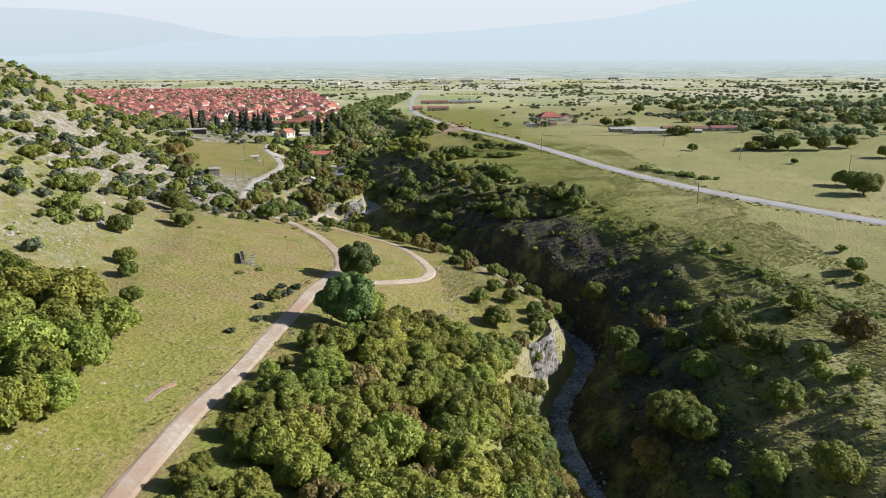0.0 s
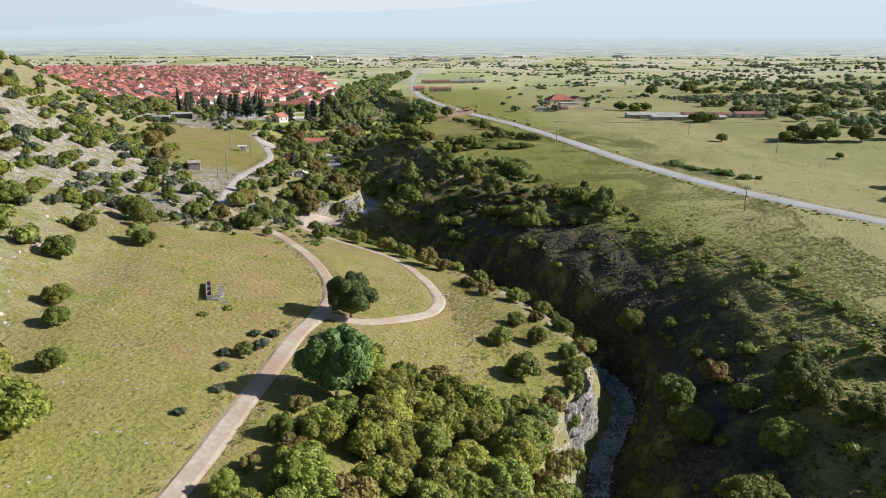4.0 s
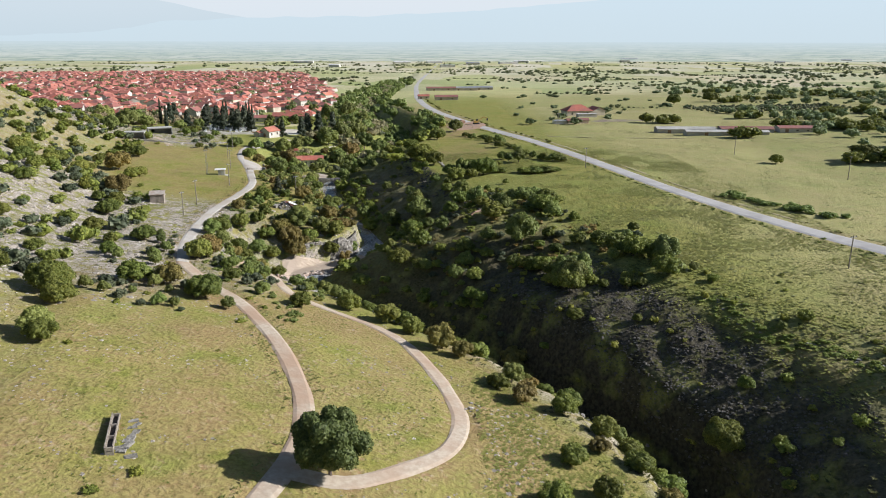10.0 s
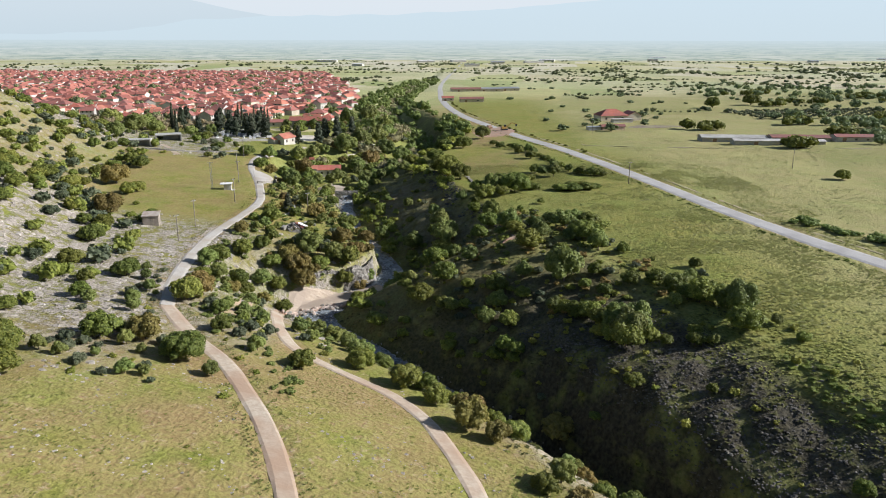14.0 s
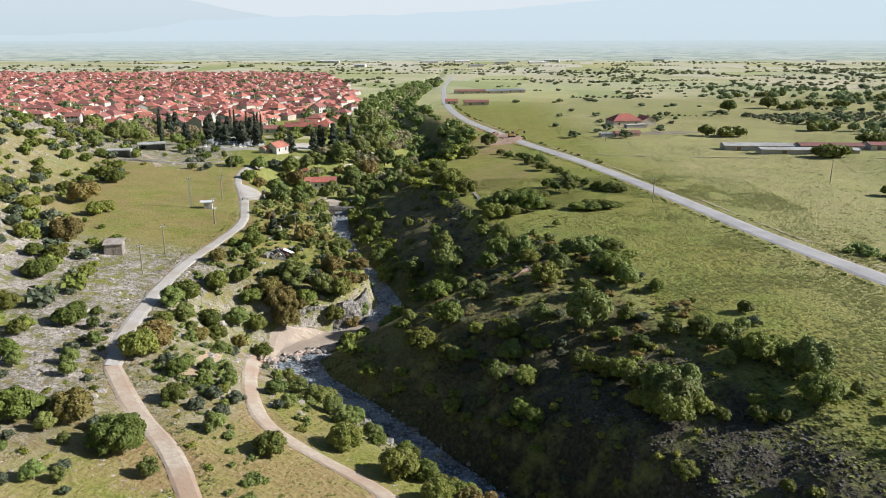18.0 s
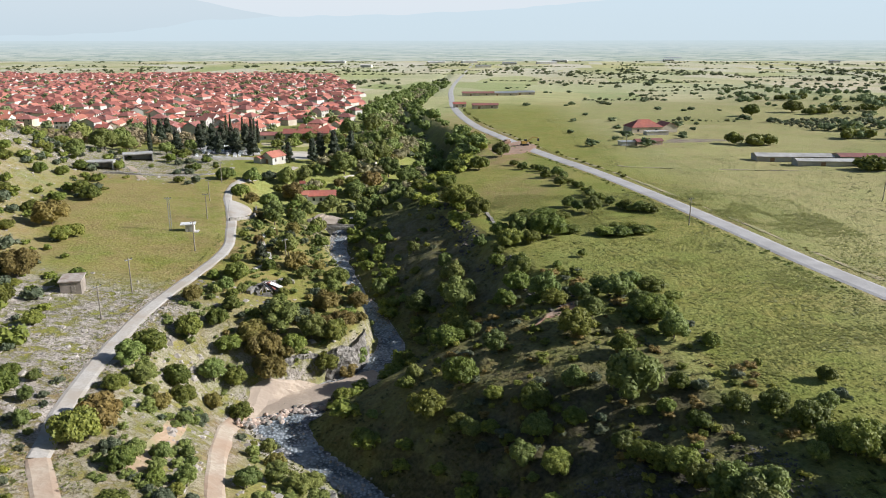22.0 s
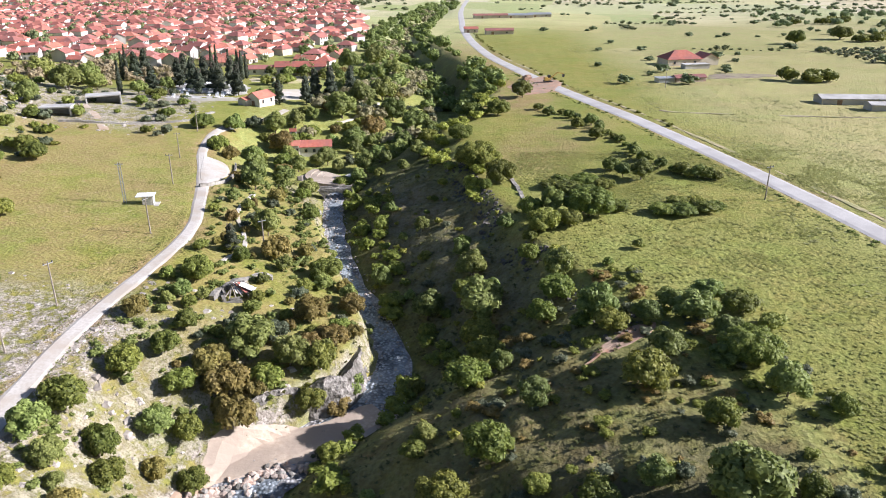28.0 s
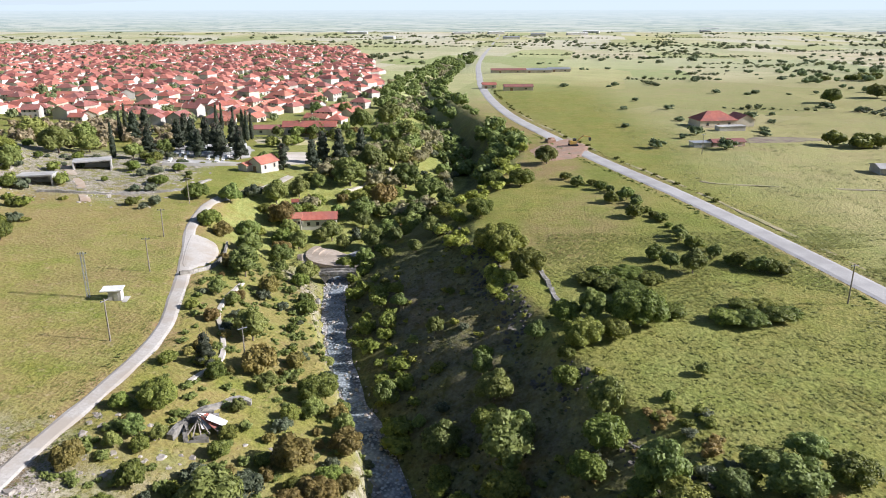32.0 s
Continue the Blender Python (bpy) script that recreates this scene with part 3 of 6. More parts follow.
# glowing backdrop graded by height: haze put into the emission colours
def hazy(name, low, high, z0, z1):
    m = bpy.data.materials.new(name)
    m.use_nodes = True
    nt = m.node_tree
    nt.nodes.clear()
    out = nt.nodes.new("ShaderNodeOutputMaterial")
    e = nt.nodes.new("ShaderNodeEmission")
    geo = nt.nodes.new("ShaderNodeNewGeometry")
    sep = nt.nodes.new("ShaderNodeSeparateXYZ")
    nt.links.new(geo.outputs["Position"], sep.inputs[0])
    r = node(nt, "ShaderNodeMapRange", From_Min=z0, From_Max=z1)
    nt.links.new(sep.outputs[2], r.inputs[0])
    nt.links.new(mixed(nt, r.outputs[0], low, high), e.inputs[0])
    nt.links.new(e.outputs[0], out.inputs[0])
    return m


def far_plain():
    """The hazy far fields as a glowing sheet, haze mixed into its colour towards the sky."""
    m = bpy.data.materials.new("hazy_far_fields")
    m.use_nodes = True
    nt = m.node_tree
    nt.nodes.clear()
    out = nt.nodes.new("ShaderNodeOutputMaterial")
    e = nt.nodes.new("ShaderNodeEmission")
    where = nt.nodes.new("ShaderNodeNewGeometry").outputs["Position"]
    sep = nt.nodes.new("ShaderNodeSeparateXYZ")
    nt.links.new(where, sep.inputs[0])
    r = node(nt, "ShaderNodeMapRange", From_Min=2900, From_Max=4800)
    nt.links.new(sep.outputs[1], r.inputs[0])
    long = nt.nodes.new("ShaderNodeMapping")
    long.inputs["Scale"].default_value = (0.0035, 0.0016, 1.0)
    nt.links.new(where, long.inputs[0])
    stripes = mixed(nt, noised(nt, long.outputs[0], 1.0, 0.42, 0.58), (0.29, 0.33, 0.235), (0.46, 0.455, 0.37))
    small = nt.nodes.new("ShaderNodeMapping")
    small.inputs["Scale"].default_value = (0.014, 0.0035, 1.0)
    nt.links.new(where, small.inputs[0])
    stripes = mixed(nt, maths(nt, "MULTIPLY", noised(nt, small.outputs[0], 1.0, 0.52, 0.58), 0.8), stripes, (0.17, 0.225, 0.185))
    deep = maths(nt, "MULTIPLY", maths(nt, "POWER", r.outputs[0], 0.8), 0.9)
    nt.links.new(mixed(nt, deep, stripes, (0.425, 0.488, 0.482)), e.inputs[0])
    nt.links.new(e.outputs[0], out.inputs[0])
    return m


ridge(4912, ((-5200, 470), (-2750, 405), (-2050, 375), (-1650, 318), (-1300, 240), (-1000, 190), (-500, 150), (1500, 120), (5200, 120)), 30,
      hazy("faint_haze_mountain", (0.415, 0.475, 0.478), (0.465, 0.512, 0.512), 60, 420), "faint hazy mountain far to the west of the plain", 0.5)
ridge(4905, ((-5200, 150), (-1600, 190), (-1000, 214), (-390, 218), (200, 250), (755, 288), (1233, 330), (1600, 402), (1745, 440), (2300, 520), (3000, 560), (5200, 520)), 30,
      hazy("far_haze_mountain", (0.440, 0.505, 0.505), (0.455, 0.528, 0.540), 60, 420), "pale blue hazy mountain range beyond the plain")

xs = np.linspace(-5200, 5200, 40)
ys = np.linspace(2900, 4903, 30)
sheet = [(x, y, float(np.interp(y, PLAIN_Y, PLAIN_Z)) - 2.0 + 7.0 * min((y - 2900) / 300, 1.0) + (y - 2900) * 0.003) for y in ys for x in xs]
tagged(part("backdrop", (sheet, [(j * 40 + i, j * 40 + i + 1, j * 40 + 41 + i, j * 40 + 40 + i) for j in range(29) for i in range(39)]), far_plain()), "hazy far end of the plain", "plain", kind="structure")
# added glowing sheet that stands in for the low sky
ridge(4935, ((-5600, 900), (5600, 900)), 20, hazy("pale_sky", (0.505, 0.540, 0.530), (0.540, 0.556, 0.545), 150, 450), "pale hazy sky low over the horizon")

# ---- plants ----
def crown_mesh(name, rng, lobes, leaves, leaf, mat, hull=0.88, sub=1):
    """A crown of many small leaf sprays over overlapping rounded boughs (x, y, z, rx, ry, rz); the first is its heart."""
    L = np.array(lobes, float)
    area = (L[:, 3] * L[:, 4] + L[:, 3] * L[:, 5] + L[:, 4] * L[:, 5])
    n = leaves * 4
    pick = rng.choice(len(L), size=n, p=area / area.sum())
    d = rng.normal(size=(n, 3))
    d /= np.linalg.norm(d, axis=1)[:, None]
    d[:, 2] = np.where(d[:, 2] < -0.5, -d[:, 2], d[:, 2])
    pos = L[pick, :3] + d * L[pick, 3:6] * rng.uniform(0.86, 1.1, (n, 1))
    inside = np.zeros(n, bool)
    for k in range(len(L)):
        q = (pos - L[k, :3]) / L[k, 3:6]
        inside |= ((q ** 2).sum(1) < 0.8) & (pick != k)
    keep = np.where(~inside & (pos[:, 2] > 0.05))[0][:leaves]
    pos, nrm = pos[keep], d[keep]
    n = len(pos)
    nrm = nrm + rng.normal(scale=0.42, size=(n, 3)) + np.array((0, 0, 0.15))
    nrm /= np.linalg.norm(nrm, axis=1)[:, None]
    t = np.cross(nrm, rng.normal(size=(n, 3)))
    t /= np.linalg.norm(t, axis=1)[:, None]
    b = np.cross(nrm, t)
    s = leaf * rng.uniform(0.6, 1.4, (n, 1))
    v = np.stack([pos + t * s, pos + b * s * rng.uniform(0.6, 1.1, (n, 1)) - t * s * 0.5, pos - b * s * rng.uniform(0.6, 1.1, (n, 1)) - t * s * 0.4 + nrm * s * 0.3], 1).reshape(-1, 3)
    verts, faces = v.tolist(), (np.arange(n)[:, None] * 3 + np.array([[0, 1, 2]])).tolist()
    for i, (x, y, z, rx, ry, rz) in enumerate(L):
        bm = bmesh.new()
        bmesh.ops.create_icosphere(bm, subdivisions=sub + (1 if i == 0 and sub else 0), radius=1.0)
        base = len(verts)
        for w in bm.verts:
            j = hull * (1 + 0.1 * math.sin(7 * w.co.x + 5 * w.co.y + x) * math.cos(6 * w.co.z + y))
            verts.append((x + w.co.x * rx * j, y + w.co.y * ry * j, max(z + w.co.z * rz * j, 0.02)))
        faces += [[base + w.index for w in fc.verts] for fc in bm.faces]
        bm.free()
    m = bpy.data.meshes.new(name)
    m.from_pydata(verts, [], faces)
    m.materials.append(mat)
    return m


def trunk_mesh(name, rng, tall, girth, limbs, reach):
    """A tapered, slightly bent trunk with limbs."""
    verts, faces = [], []

    def tube(a, b, r0, r1):
        a, b = Vector(a), Vector(b)
        q = (b - a).to_track_quat("Z", "Y")
        base = len(verts)
        for c, r in ((a, r0), (a.lerp(b, 0.5) + Vector((rng.normal() * r0 * 0.4, rng.normal() * r0 * 0.4, 0)), (r0 + r1) / 2), (b, r1)):
            for i in range(6):
                w = q @ Vector((math.cos(i * math.pi / 3) * r, math.sin(i * math.pi / 3) * r, 0)) + c
                verts.append(tuple(w))
        for k in range(2):
            for i in range(6):
                j = (i + 1) % 6
                faces.append((base + k * 6 + i, base + k * 6 + j, base + k * 6 + 6 + j, base + k * 6 + 6 + i))
        faces.append(tuple(base + 12 + i for i in range(6)))

    tube((0, 0, -0.5), (rng.normal() * 0.1, rng.normal() * 0.1, tall), girth, girth * 0.55)
    for i in range(limbs):
        an = 2 * math.pi * i / limbs + rng.normal() * 0.3
        tube((0, 0, tall * rng.uniform(0.45, 0.9)), (math.cos(an) * reach, math.sin(an) * reach, tall * rng.uniform(1.2, 1.7)), girth * 0.5, girth * 0.2)
    m = bpy.data.meshes.new(name)
    m.from_pydata(verts, [], faces)
    m.materials.append(M_BARK)
    return m


def lobed(rng, count, wide, tall, low, flat=0.75, small=0.36, ragged=0.0):
    """Boughs of a domed crown of about the given radius and height: a heart, and smaller ones round and over it."""
    ax, ay = rng.uniform(0.9, 1.2), rng.uniform(0.85, 1.08)
    half = (tall - low) * 0.5
    mid = low + half * 0.92
    out = [(0, 0, mid, wide * 0.8 * ax, wide * 0.8 * ay, half * 0.9)]
    turn = rng.uniform(0, 6.28)
    for i in range(count - 1):
        up = -0.35 + 1.3 * (i + 0.5) / (count - 1)
        a = turn + 2.4 * i + rng.uniform(-0.35, 0.35)
        ring = math.sqrt(max(0.0, 1 - up * up))
        reach = rng.uniform(0.66, 0.84) + ragged * rng.uniform(-0.5, 0.7)
        s = wide * small * rng.uniform(0.75, 1.25)
        out.append((math.cos(a) * ring * wide * reach * ax, math.sin(a) * ring * wide * reach * ay, max(mid + up * half * reach * 1.05, low + s * 0.5), s, s * rng.uniform(0.85, 1.15), s * flat * rng.uniform(0.9, 1.2)))
    return out


KINDS = {}


def kind_of_plant(key, name, seed, lobes, clumps, leaf, mat, trunk, label, category, sub=1):
    rng = np.random.default_rng(seed)
    KINDS.setdefault(key, []).append((name, crown_mesh("crown", rng, lobes(rng), clumps, leaf, mat, sub=sub), trunk_mesh("trunk", rng, *trunk), label, category))


for s in range(4):
    kind_of_plant("oak", "oak_bush", 10 + s, lambda r: lobed(r, 17, 2.35, 3.5, 0.15, 0.85), 1500, 0.19, M_OAK, (1.0, 0.16, 4, 1.0), "dense rounded dark green evergreen oak bush", "bush", sub=0)
for s in range(4):
    kind_of_plant("wood", "woodland_oak", 90 + s, lambda r: lobed(r, 22, 2.45, 4.2, 0.2, 0.95, 0.34, 0.12), 2300, 0.165, M_WOODLAND, (1.4, 0.18, 5, 1.1), "leafy yellow-green oak in close woodland", "tree", sub=0)
for s in range(3):
    kind_of_plant("fresh", "deciduous_tree", 20 + s, lambda r: lobed(r, 15, 2.3, 4.4, 0.5, 1.0, 0.36, 0.25), 1500, 0.2, M_FRESH, (1.6, 0.17, 5, 1.2), "bright green leafy tree with an uneven crown", "tree", sub=0)
for s in range(2):
    kind_of_plant("broad", "oak_tree", 110 + s, lambda r: lobed(r, 34, 2.4, 3.3, 0.1, 0.9, 0.27, 0.08), 5200, 0.115, M_OAK, (1.0, 0.16, 4, 1.0), "broad evergreen oak tree with a dense dark crown", "tree", sub=0)
for s in range(2):
    kind_of_plant("brown", "brown_bush", 30 + s, lambda r: lobed(r, 15, 2.25, 3.3, 0.15, 0.9), 1400, 0.19, M_BROWN, (1.0, 0.15, 4, 1.0), "rounded bush with brownish young leaves", "bush", sub=0)
for s in range(2):
    kind_of_plant("olive", "grey_shrub", 40 + s, lambda r: lobed(r, 9, 1.9, 2.5, 0.1, 0.9, 0.36, 0.3), 800, 0.19, M_OLIVE, (0.8, 0.1, 4, 0.8), "loose grey-green shrub with open twigs", "shrub", sub=0)
for s in range(2):
    kind_of_plant("low", "low_shrub", 50 + s, lambda r: lobed(r, 8, 1.25, 1.1, 0.0, 0.6, 0.36, 0.3), 420, 0.14, M_WOODLAND, (0.4, 0.06, 3, 0.4), "low green shrub hugging the ground", "shrub", sub=0)
for s in range(2):
    kind_of_plant("cypress", "cypress", 60 + s, lambda r: [(0, 0, 1.6 + 1.55 * i, 1.25 - 0.16 * abs(i - 1.5), 1.25 - 0.16 * abs(i - 1.5), 1.7) for i in range(7)] + [(0, 0, 12.6, 0.45, 0.45, 1.5)], 1100, 0.24, M_DARK, (2.0, 0.2, 3, 0.3), "tall narrow dark green cypress", "tree")
for s in range(2):
    kind_of_plant("pine", "pine", 70 + s, lambda r: [(0, 0, 5.5, 1.5, 1.5, 5.0)] + [(math.cos(2.4 * i) * (2.1 - 0.115 * i), math.sin(2.4 * i) * (2.1 - 0.115 * i), 1.4 + 0.62 * i + r.normal() * 0.3, 1.5 - 0.055 * i, 1.5 - 0.055 * i, 0.85) for i in range(16)], 2400, 0.27, M_DARK, (7.5, 0.28, 6, 1.6), "dark green pine with ragged spreading branches", "tree")

kind_of_plant("walnut", "broadleaf_tree", 80, lambda r: lobed(r, 30, 3.7, 7.9, 0.5, 1.1, 0.30, 0.3), 9000, 0.2, M_WALNUT, (2.6, 0.3, 6, 2.2), "large leafy blue-green tree with a round crown beside the track", "tree")


def plant(key, x, y, size, rng, tall=1.0, sink=0.1, group="", far=False):
    if key == "oak" and size > 1.45:
        key = "broad"
    name, crown, trunk, label, category = KINDS[key][int(rng.integers(len(KINDS[key])))]
    if key == "oak" and size > 1.12:
        name, label, category = "oak_tree", "broad evergreen oak tree with a dense dark crown", "tree"
    elif key == "oak" and size < 0.66:
        name, label, category = "oak_shrub", "small rounded evergreen oak shrub", "shrub"
    base = new(name)
    base.empty_display_size = 0.2
    z = float(height(x, y))
    base.matrix_basis = Matrix.Translation((x, y, z - sink)) @ Matrix.Rotation(rng.uniform(0, 6.28), 4, "Z") @ Matrix.Diagonal((size * rng.uniform(0.9, 1.1), size * rng.uniform(0.9, 1.1), size * tall * rng.uniform(0.92, 1.08), 1))
    tagged(base, label, category, group)
    for nm, me_ in (("trunk", trunk), ("crown", crown)):
        o = new(nm, me_)
        o.parent = base
    return base


def clear_of_ways(x, y, gap):
    for line, half in WAYS:
        if np.min((line[:, 0] - x) ** 2 + (line[:, 1] - y) ** 2) < (half + gap) ** 2:
            return False
    return True


def scatter(rng, n, xs, ys, ok, gap, taken):
    """Up to n places within a rectangle where ok(x, y) gives a chance, gap metres apart."""
    out = []
    for _ in range(n * 12):
        if len(out) >= n:
            break
        x, y = rng.uniform(*xs), rng.uniform(*ys)
        if rng.uniform() > ok(x, y):
            continue
        if any((x - a) ** 2 + (y - b) ** 2 < ((gap + g) * 0.5) ** 2 for a, b, g in taken):
            continue
        if not clear_of_ways(x, y, gap * 0.45):
            continue
        taken.append((x, y, gap))
        out.append((x, y))
    return out


TAKEN = []
rng = np.random.default_rng(7)


def at_row(col, y):
    return float(np.interp(y, YS, col))

# plants that stand out: place and radius
SOLO_MEADOW = ((-74, 179, 3.5), (-79, 202, 3.0), (-76, 225, 5.1), (-67, 202, 3.0), (-86, 179, 3.1), (-65, 158, 2.8), (-61, 149, 2.4), (-55, 134, 2.3), (-65, 199, 2.7))
GROVE = ((-68, 121, 5.3), (-61, 123, 5.4), (-52, 117, 4.2), (-57, 101, 4.9), (-51, 104, 4.2), (-52, 87, 3.6), (-49, 92, 3.0), (-66, 112, 4.1))
BANK = ((19, 185, 2.5), (22, 176, 2.5), (14, 173, 2.5), (14, 205, 2.7), (18, 248, 4.2), (17, 161, 3.7), (-21, 251, 2.9), (-12, 244, 3.1), (-6, 237, 2.7), (-0, 228, 3.8), (4, 224, 2.4), (-31, 243, 2.7), (10, 210, 2.0))
BANK_FOOT = ((20, 140, 2.6), (22.5, 146, 2.4), (25, 150, 2.2), (18, 144, 2.8), (23.5, 138, 2.4), (26, 144, 2.0), (20, 133, 2.6), (16, 138, 3.0), (15, 147, 2.6), (24, 131, 2.2), (17, 128, 2.8), (21, 150, 2.2), (11, 143, 2.4), (28, 151.5, 1.7))
BY_LANE = ((-66, 240, 3.5), (-59, 242, 3.8), (-50, 236, 4.4), (-71, 218, 3.6), (-61, 270, 3.9), (-49, 254, 2.4), (-80, 261, 2.3), (-137, 357, 4.3), (-130, 360, 4.3), (-128, 389, 5.9), (-108, 337, 5.5))
SPUR = ((-67, 336, 2.6), (-58, 335, 2.3), (-62, 354, 3.8), (-51, 373, 3.5), (-39, 368, 3.8), (-31, 353, 2.9), (-38, 346, 3.7), (-34, 333, 3.4), (-29, 335, 2.9), (-35, 328, 2.8), (-42, 327, 3.0), (-48, 324, 3.8), (-60, 305, 2.8), (-66, 308, 3.3), (-63, 321, 3.1), (-60, 275, 3.8), (-46, 333, 4.5), (-46, 320, 3.7), (-49, 308, 2.4), (-56, 385, 3.5))
SLOPE_NEAR = ((72, 142, 3.2), (89, 140, 3.8), (67, 152, 3.8), (87, 158, 2.6), (78, 134, 2.5), (58, 157, 2.9), (57, 169, 2.4), (69, 160, 3.3), (52, 126, 4.3), (50, 133, 4.6), (59, 144, 3.3), (68, 125, 3.2), (65, 102, 3.6), (58, 109, 2.9), (49, 157, 3.3), (49, 168, 3.5), (44, 127, 3.3), (50, 204, 3.3))
SLOPE_MID = ((10, 276, 2.3), (5, 280, 2.4), (-11, 297, 3.3), (-5, 303, 3.7), (32, 255, 4.2), (8, 290, 2.8), (27, 269, 2.9), (24, 272, 2.2), (24, 287, 5.4), (1, 295, 1.9), (8, 285, 2.7), (-3, 289, 2.2), (2, 311, 2.6), (18, 311, 3.8), (22, 317, 2.9), (34, 316, 4.4), (36, 307, 3.2), (25, 301, 2.6))
SLOPE_BROW = ((50.0, 266.5, 3.6), (53.7, 267.9, 2.9), (55.8, 259.2, 4.2), (54.2, 252.7, 3.5), (48.0, 269.0, 2.7), (46.9, 274.5, 2.8), (55.0, 262.6, 3.3), (34.3, 258.4, 3.8), (31.5, 261.4, 3.5), (28.7, 265.3, 2.7), (31.4, 252.8, 3.9), (30.3, 257.1, 3.3), (24.7, 270.7, 2.8), (22.4, 272.8, 2.1), (10.5, 278.1, 2.2), (44.0, 279.4, 2.2), (38.3, 279.8, 2.2), (31.3, 287.4, 2.1))
SLOPE_MORE = ((14.7, 291.7, 2.4), (-15.6, 307, 1.8), (-14, 309.4, 2.0), (-16, 358.6, 3.9), (10, 352, 3.4), (6, 340.5, 2.9), (-5.5, 343, 3.8), (-6.8, 366, 3.4), (5.7, 368.5, 1.9), (-8.7, 378, 2.1), (-3.2, 356, 2.6), (27.2, 360.6, 1.3), (19.5, 352, 1.1))
SLOPE_FAR = ((-4, 334, 3.4), (-8, 323, 3.7), (-2, 326, 2.1), (-5, 351, 5.0), (9, 345, 3.5), (14, 333, 3.8), (20, 380, 5.7), (9, 372, 4.1), (-28, 378, 2.8), (-7, 359, 4.2), (-9, 373, 2.6), (5, 362, 2.4), (-25, 368, 2.4), (-31, 407, 2.6), (-19, 394, 2.1))
HEDGES = ((-5, 424, 7.7), (1, 409, 5.8), (-3, 403, 2.2), (38, 408, 4.1), (50, 413, 2.9), (1, 379, 2.4), (4, 596, 6.0), (12, 382, 3.8), (7, 382, 3.3), (15, 374, 3.1), (34, 412, 2.6), (32, 418, 2.7), (34, 455, 3.2), (30, 472, 3.0), (23, 497, 2.4), (30, 492, 2.6), (53, 409, 2.2), (16, 539, 5.6), (4, 499, 5.8), (-10, 461, 5.0), (-6, 502, 5.9))
PATCHES = ((14, 403, 3.1), (18, 400, 3.6), (22, 396, 3.6), (25, 391, 3.5), (27, 384, 3.3), (23, 406, 3.8), (27, 403, 3.1), (17, 407, 3.2), (37, 381, 3.2), (41, 380, 3.2), (47, 382, 3.2), (42, 387, 2.8), (46, 387, 2.8), (50, 384, 2.2))
YARD = ((-91, 459, 4.3), (-94, 487, 4.8), (-90, 499, 5.0), (-104, 483, 4.7), (-77, 487, 6.7), (-82, 467, 4.4), (-82, 500, 6.0), (-76, 509, 5.2), (-69, 422, 5.0), (-67, 449, 4.1), (-52, 500, 6.0), (-44, 472, 5.0), (-40, 484, 4.7), (-53, 471, 3.2), (-60, 526, 7.6), (-46, 517, 6.4), (-40, 540, 6.9), (-47, 563, 7.3), (-55, 550, 7.1), (-32, 498, 6.0), (-30, 533, 6.7), (-57, 436, 3.9), (-61, 415, 3.5))
PINES = ((-76, 552, 7.1), (-69, 552, 8.3), (-62, 566, 6.2), (-78, 541, 5.7), (-134, 560, 8.6), (-146, 582, 7.8), (-133, 573, 7.6), (-171, 584, 7.9), (-175, 605, 7.0), (-89, 537, 3.4))
CYPRESSES = ((-157, 535, 2.5), (-177, 583, 2.6), (-124, 597, 2.0), (-122, 597, 2.0), (-131, 605, 2.1), (-147, 634, 1.8), (-148, 629, 1.8), (-121, 601, 1.9), (-184, 603, 2.8))
TOWN_EDGE = ((-180, 536, 8.0), (-172, 545, 5.9), (-150, 537, 4.6), (-142, 541, 4.6), (-171, 490, 5.8), (-187, 569, 6.3), (-203, 558, 7.3), (-142, 549, 4.7), (-112, 706, 5.3), (-95, 709, 5.3), (-75, 648, 7.7), (-63, 674, 8.1), (-48, 619, 7.1))
PLAIN_TREES = ((161, 260, 7.7), (165, 278, 5.5), (149, 401, 3.1), (189, 404, 7.1), (198, 394, 7.6), (213, 390, 6.8), (232, 396, 6.2), (176, 342, 2.0), (109, 175, 2.8), (106, 167, 2.0), (227, 352, 5.5), (223, 761, 8.7), (268, 791, 18.1))


def mixture(weights):
    keys = list(weights)
    p = np.array([weights[k] for k in keys])
    return keys[int(rng.choice(len(keys), p=p / p.sum()))]


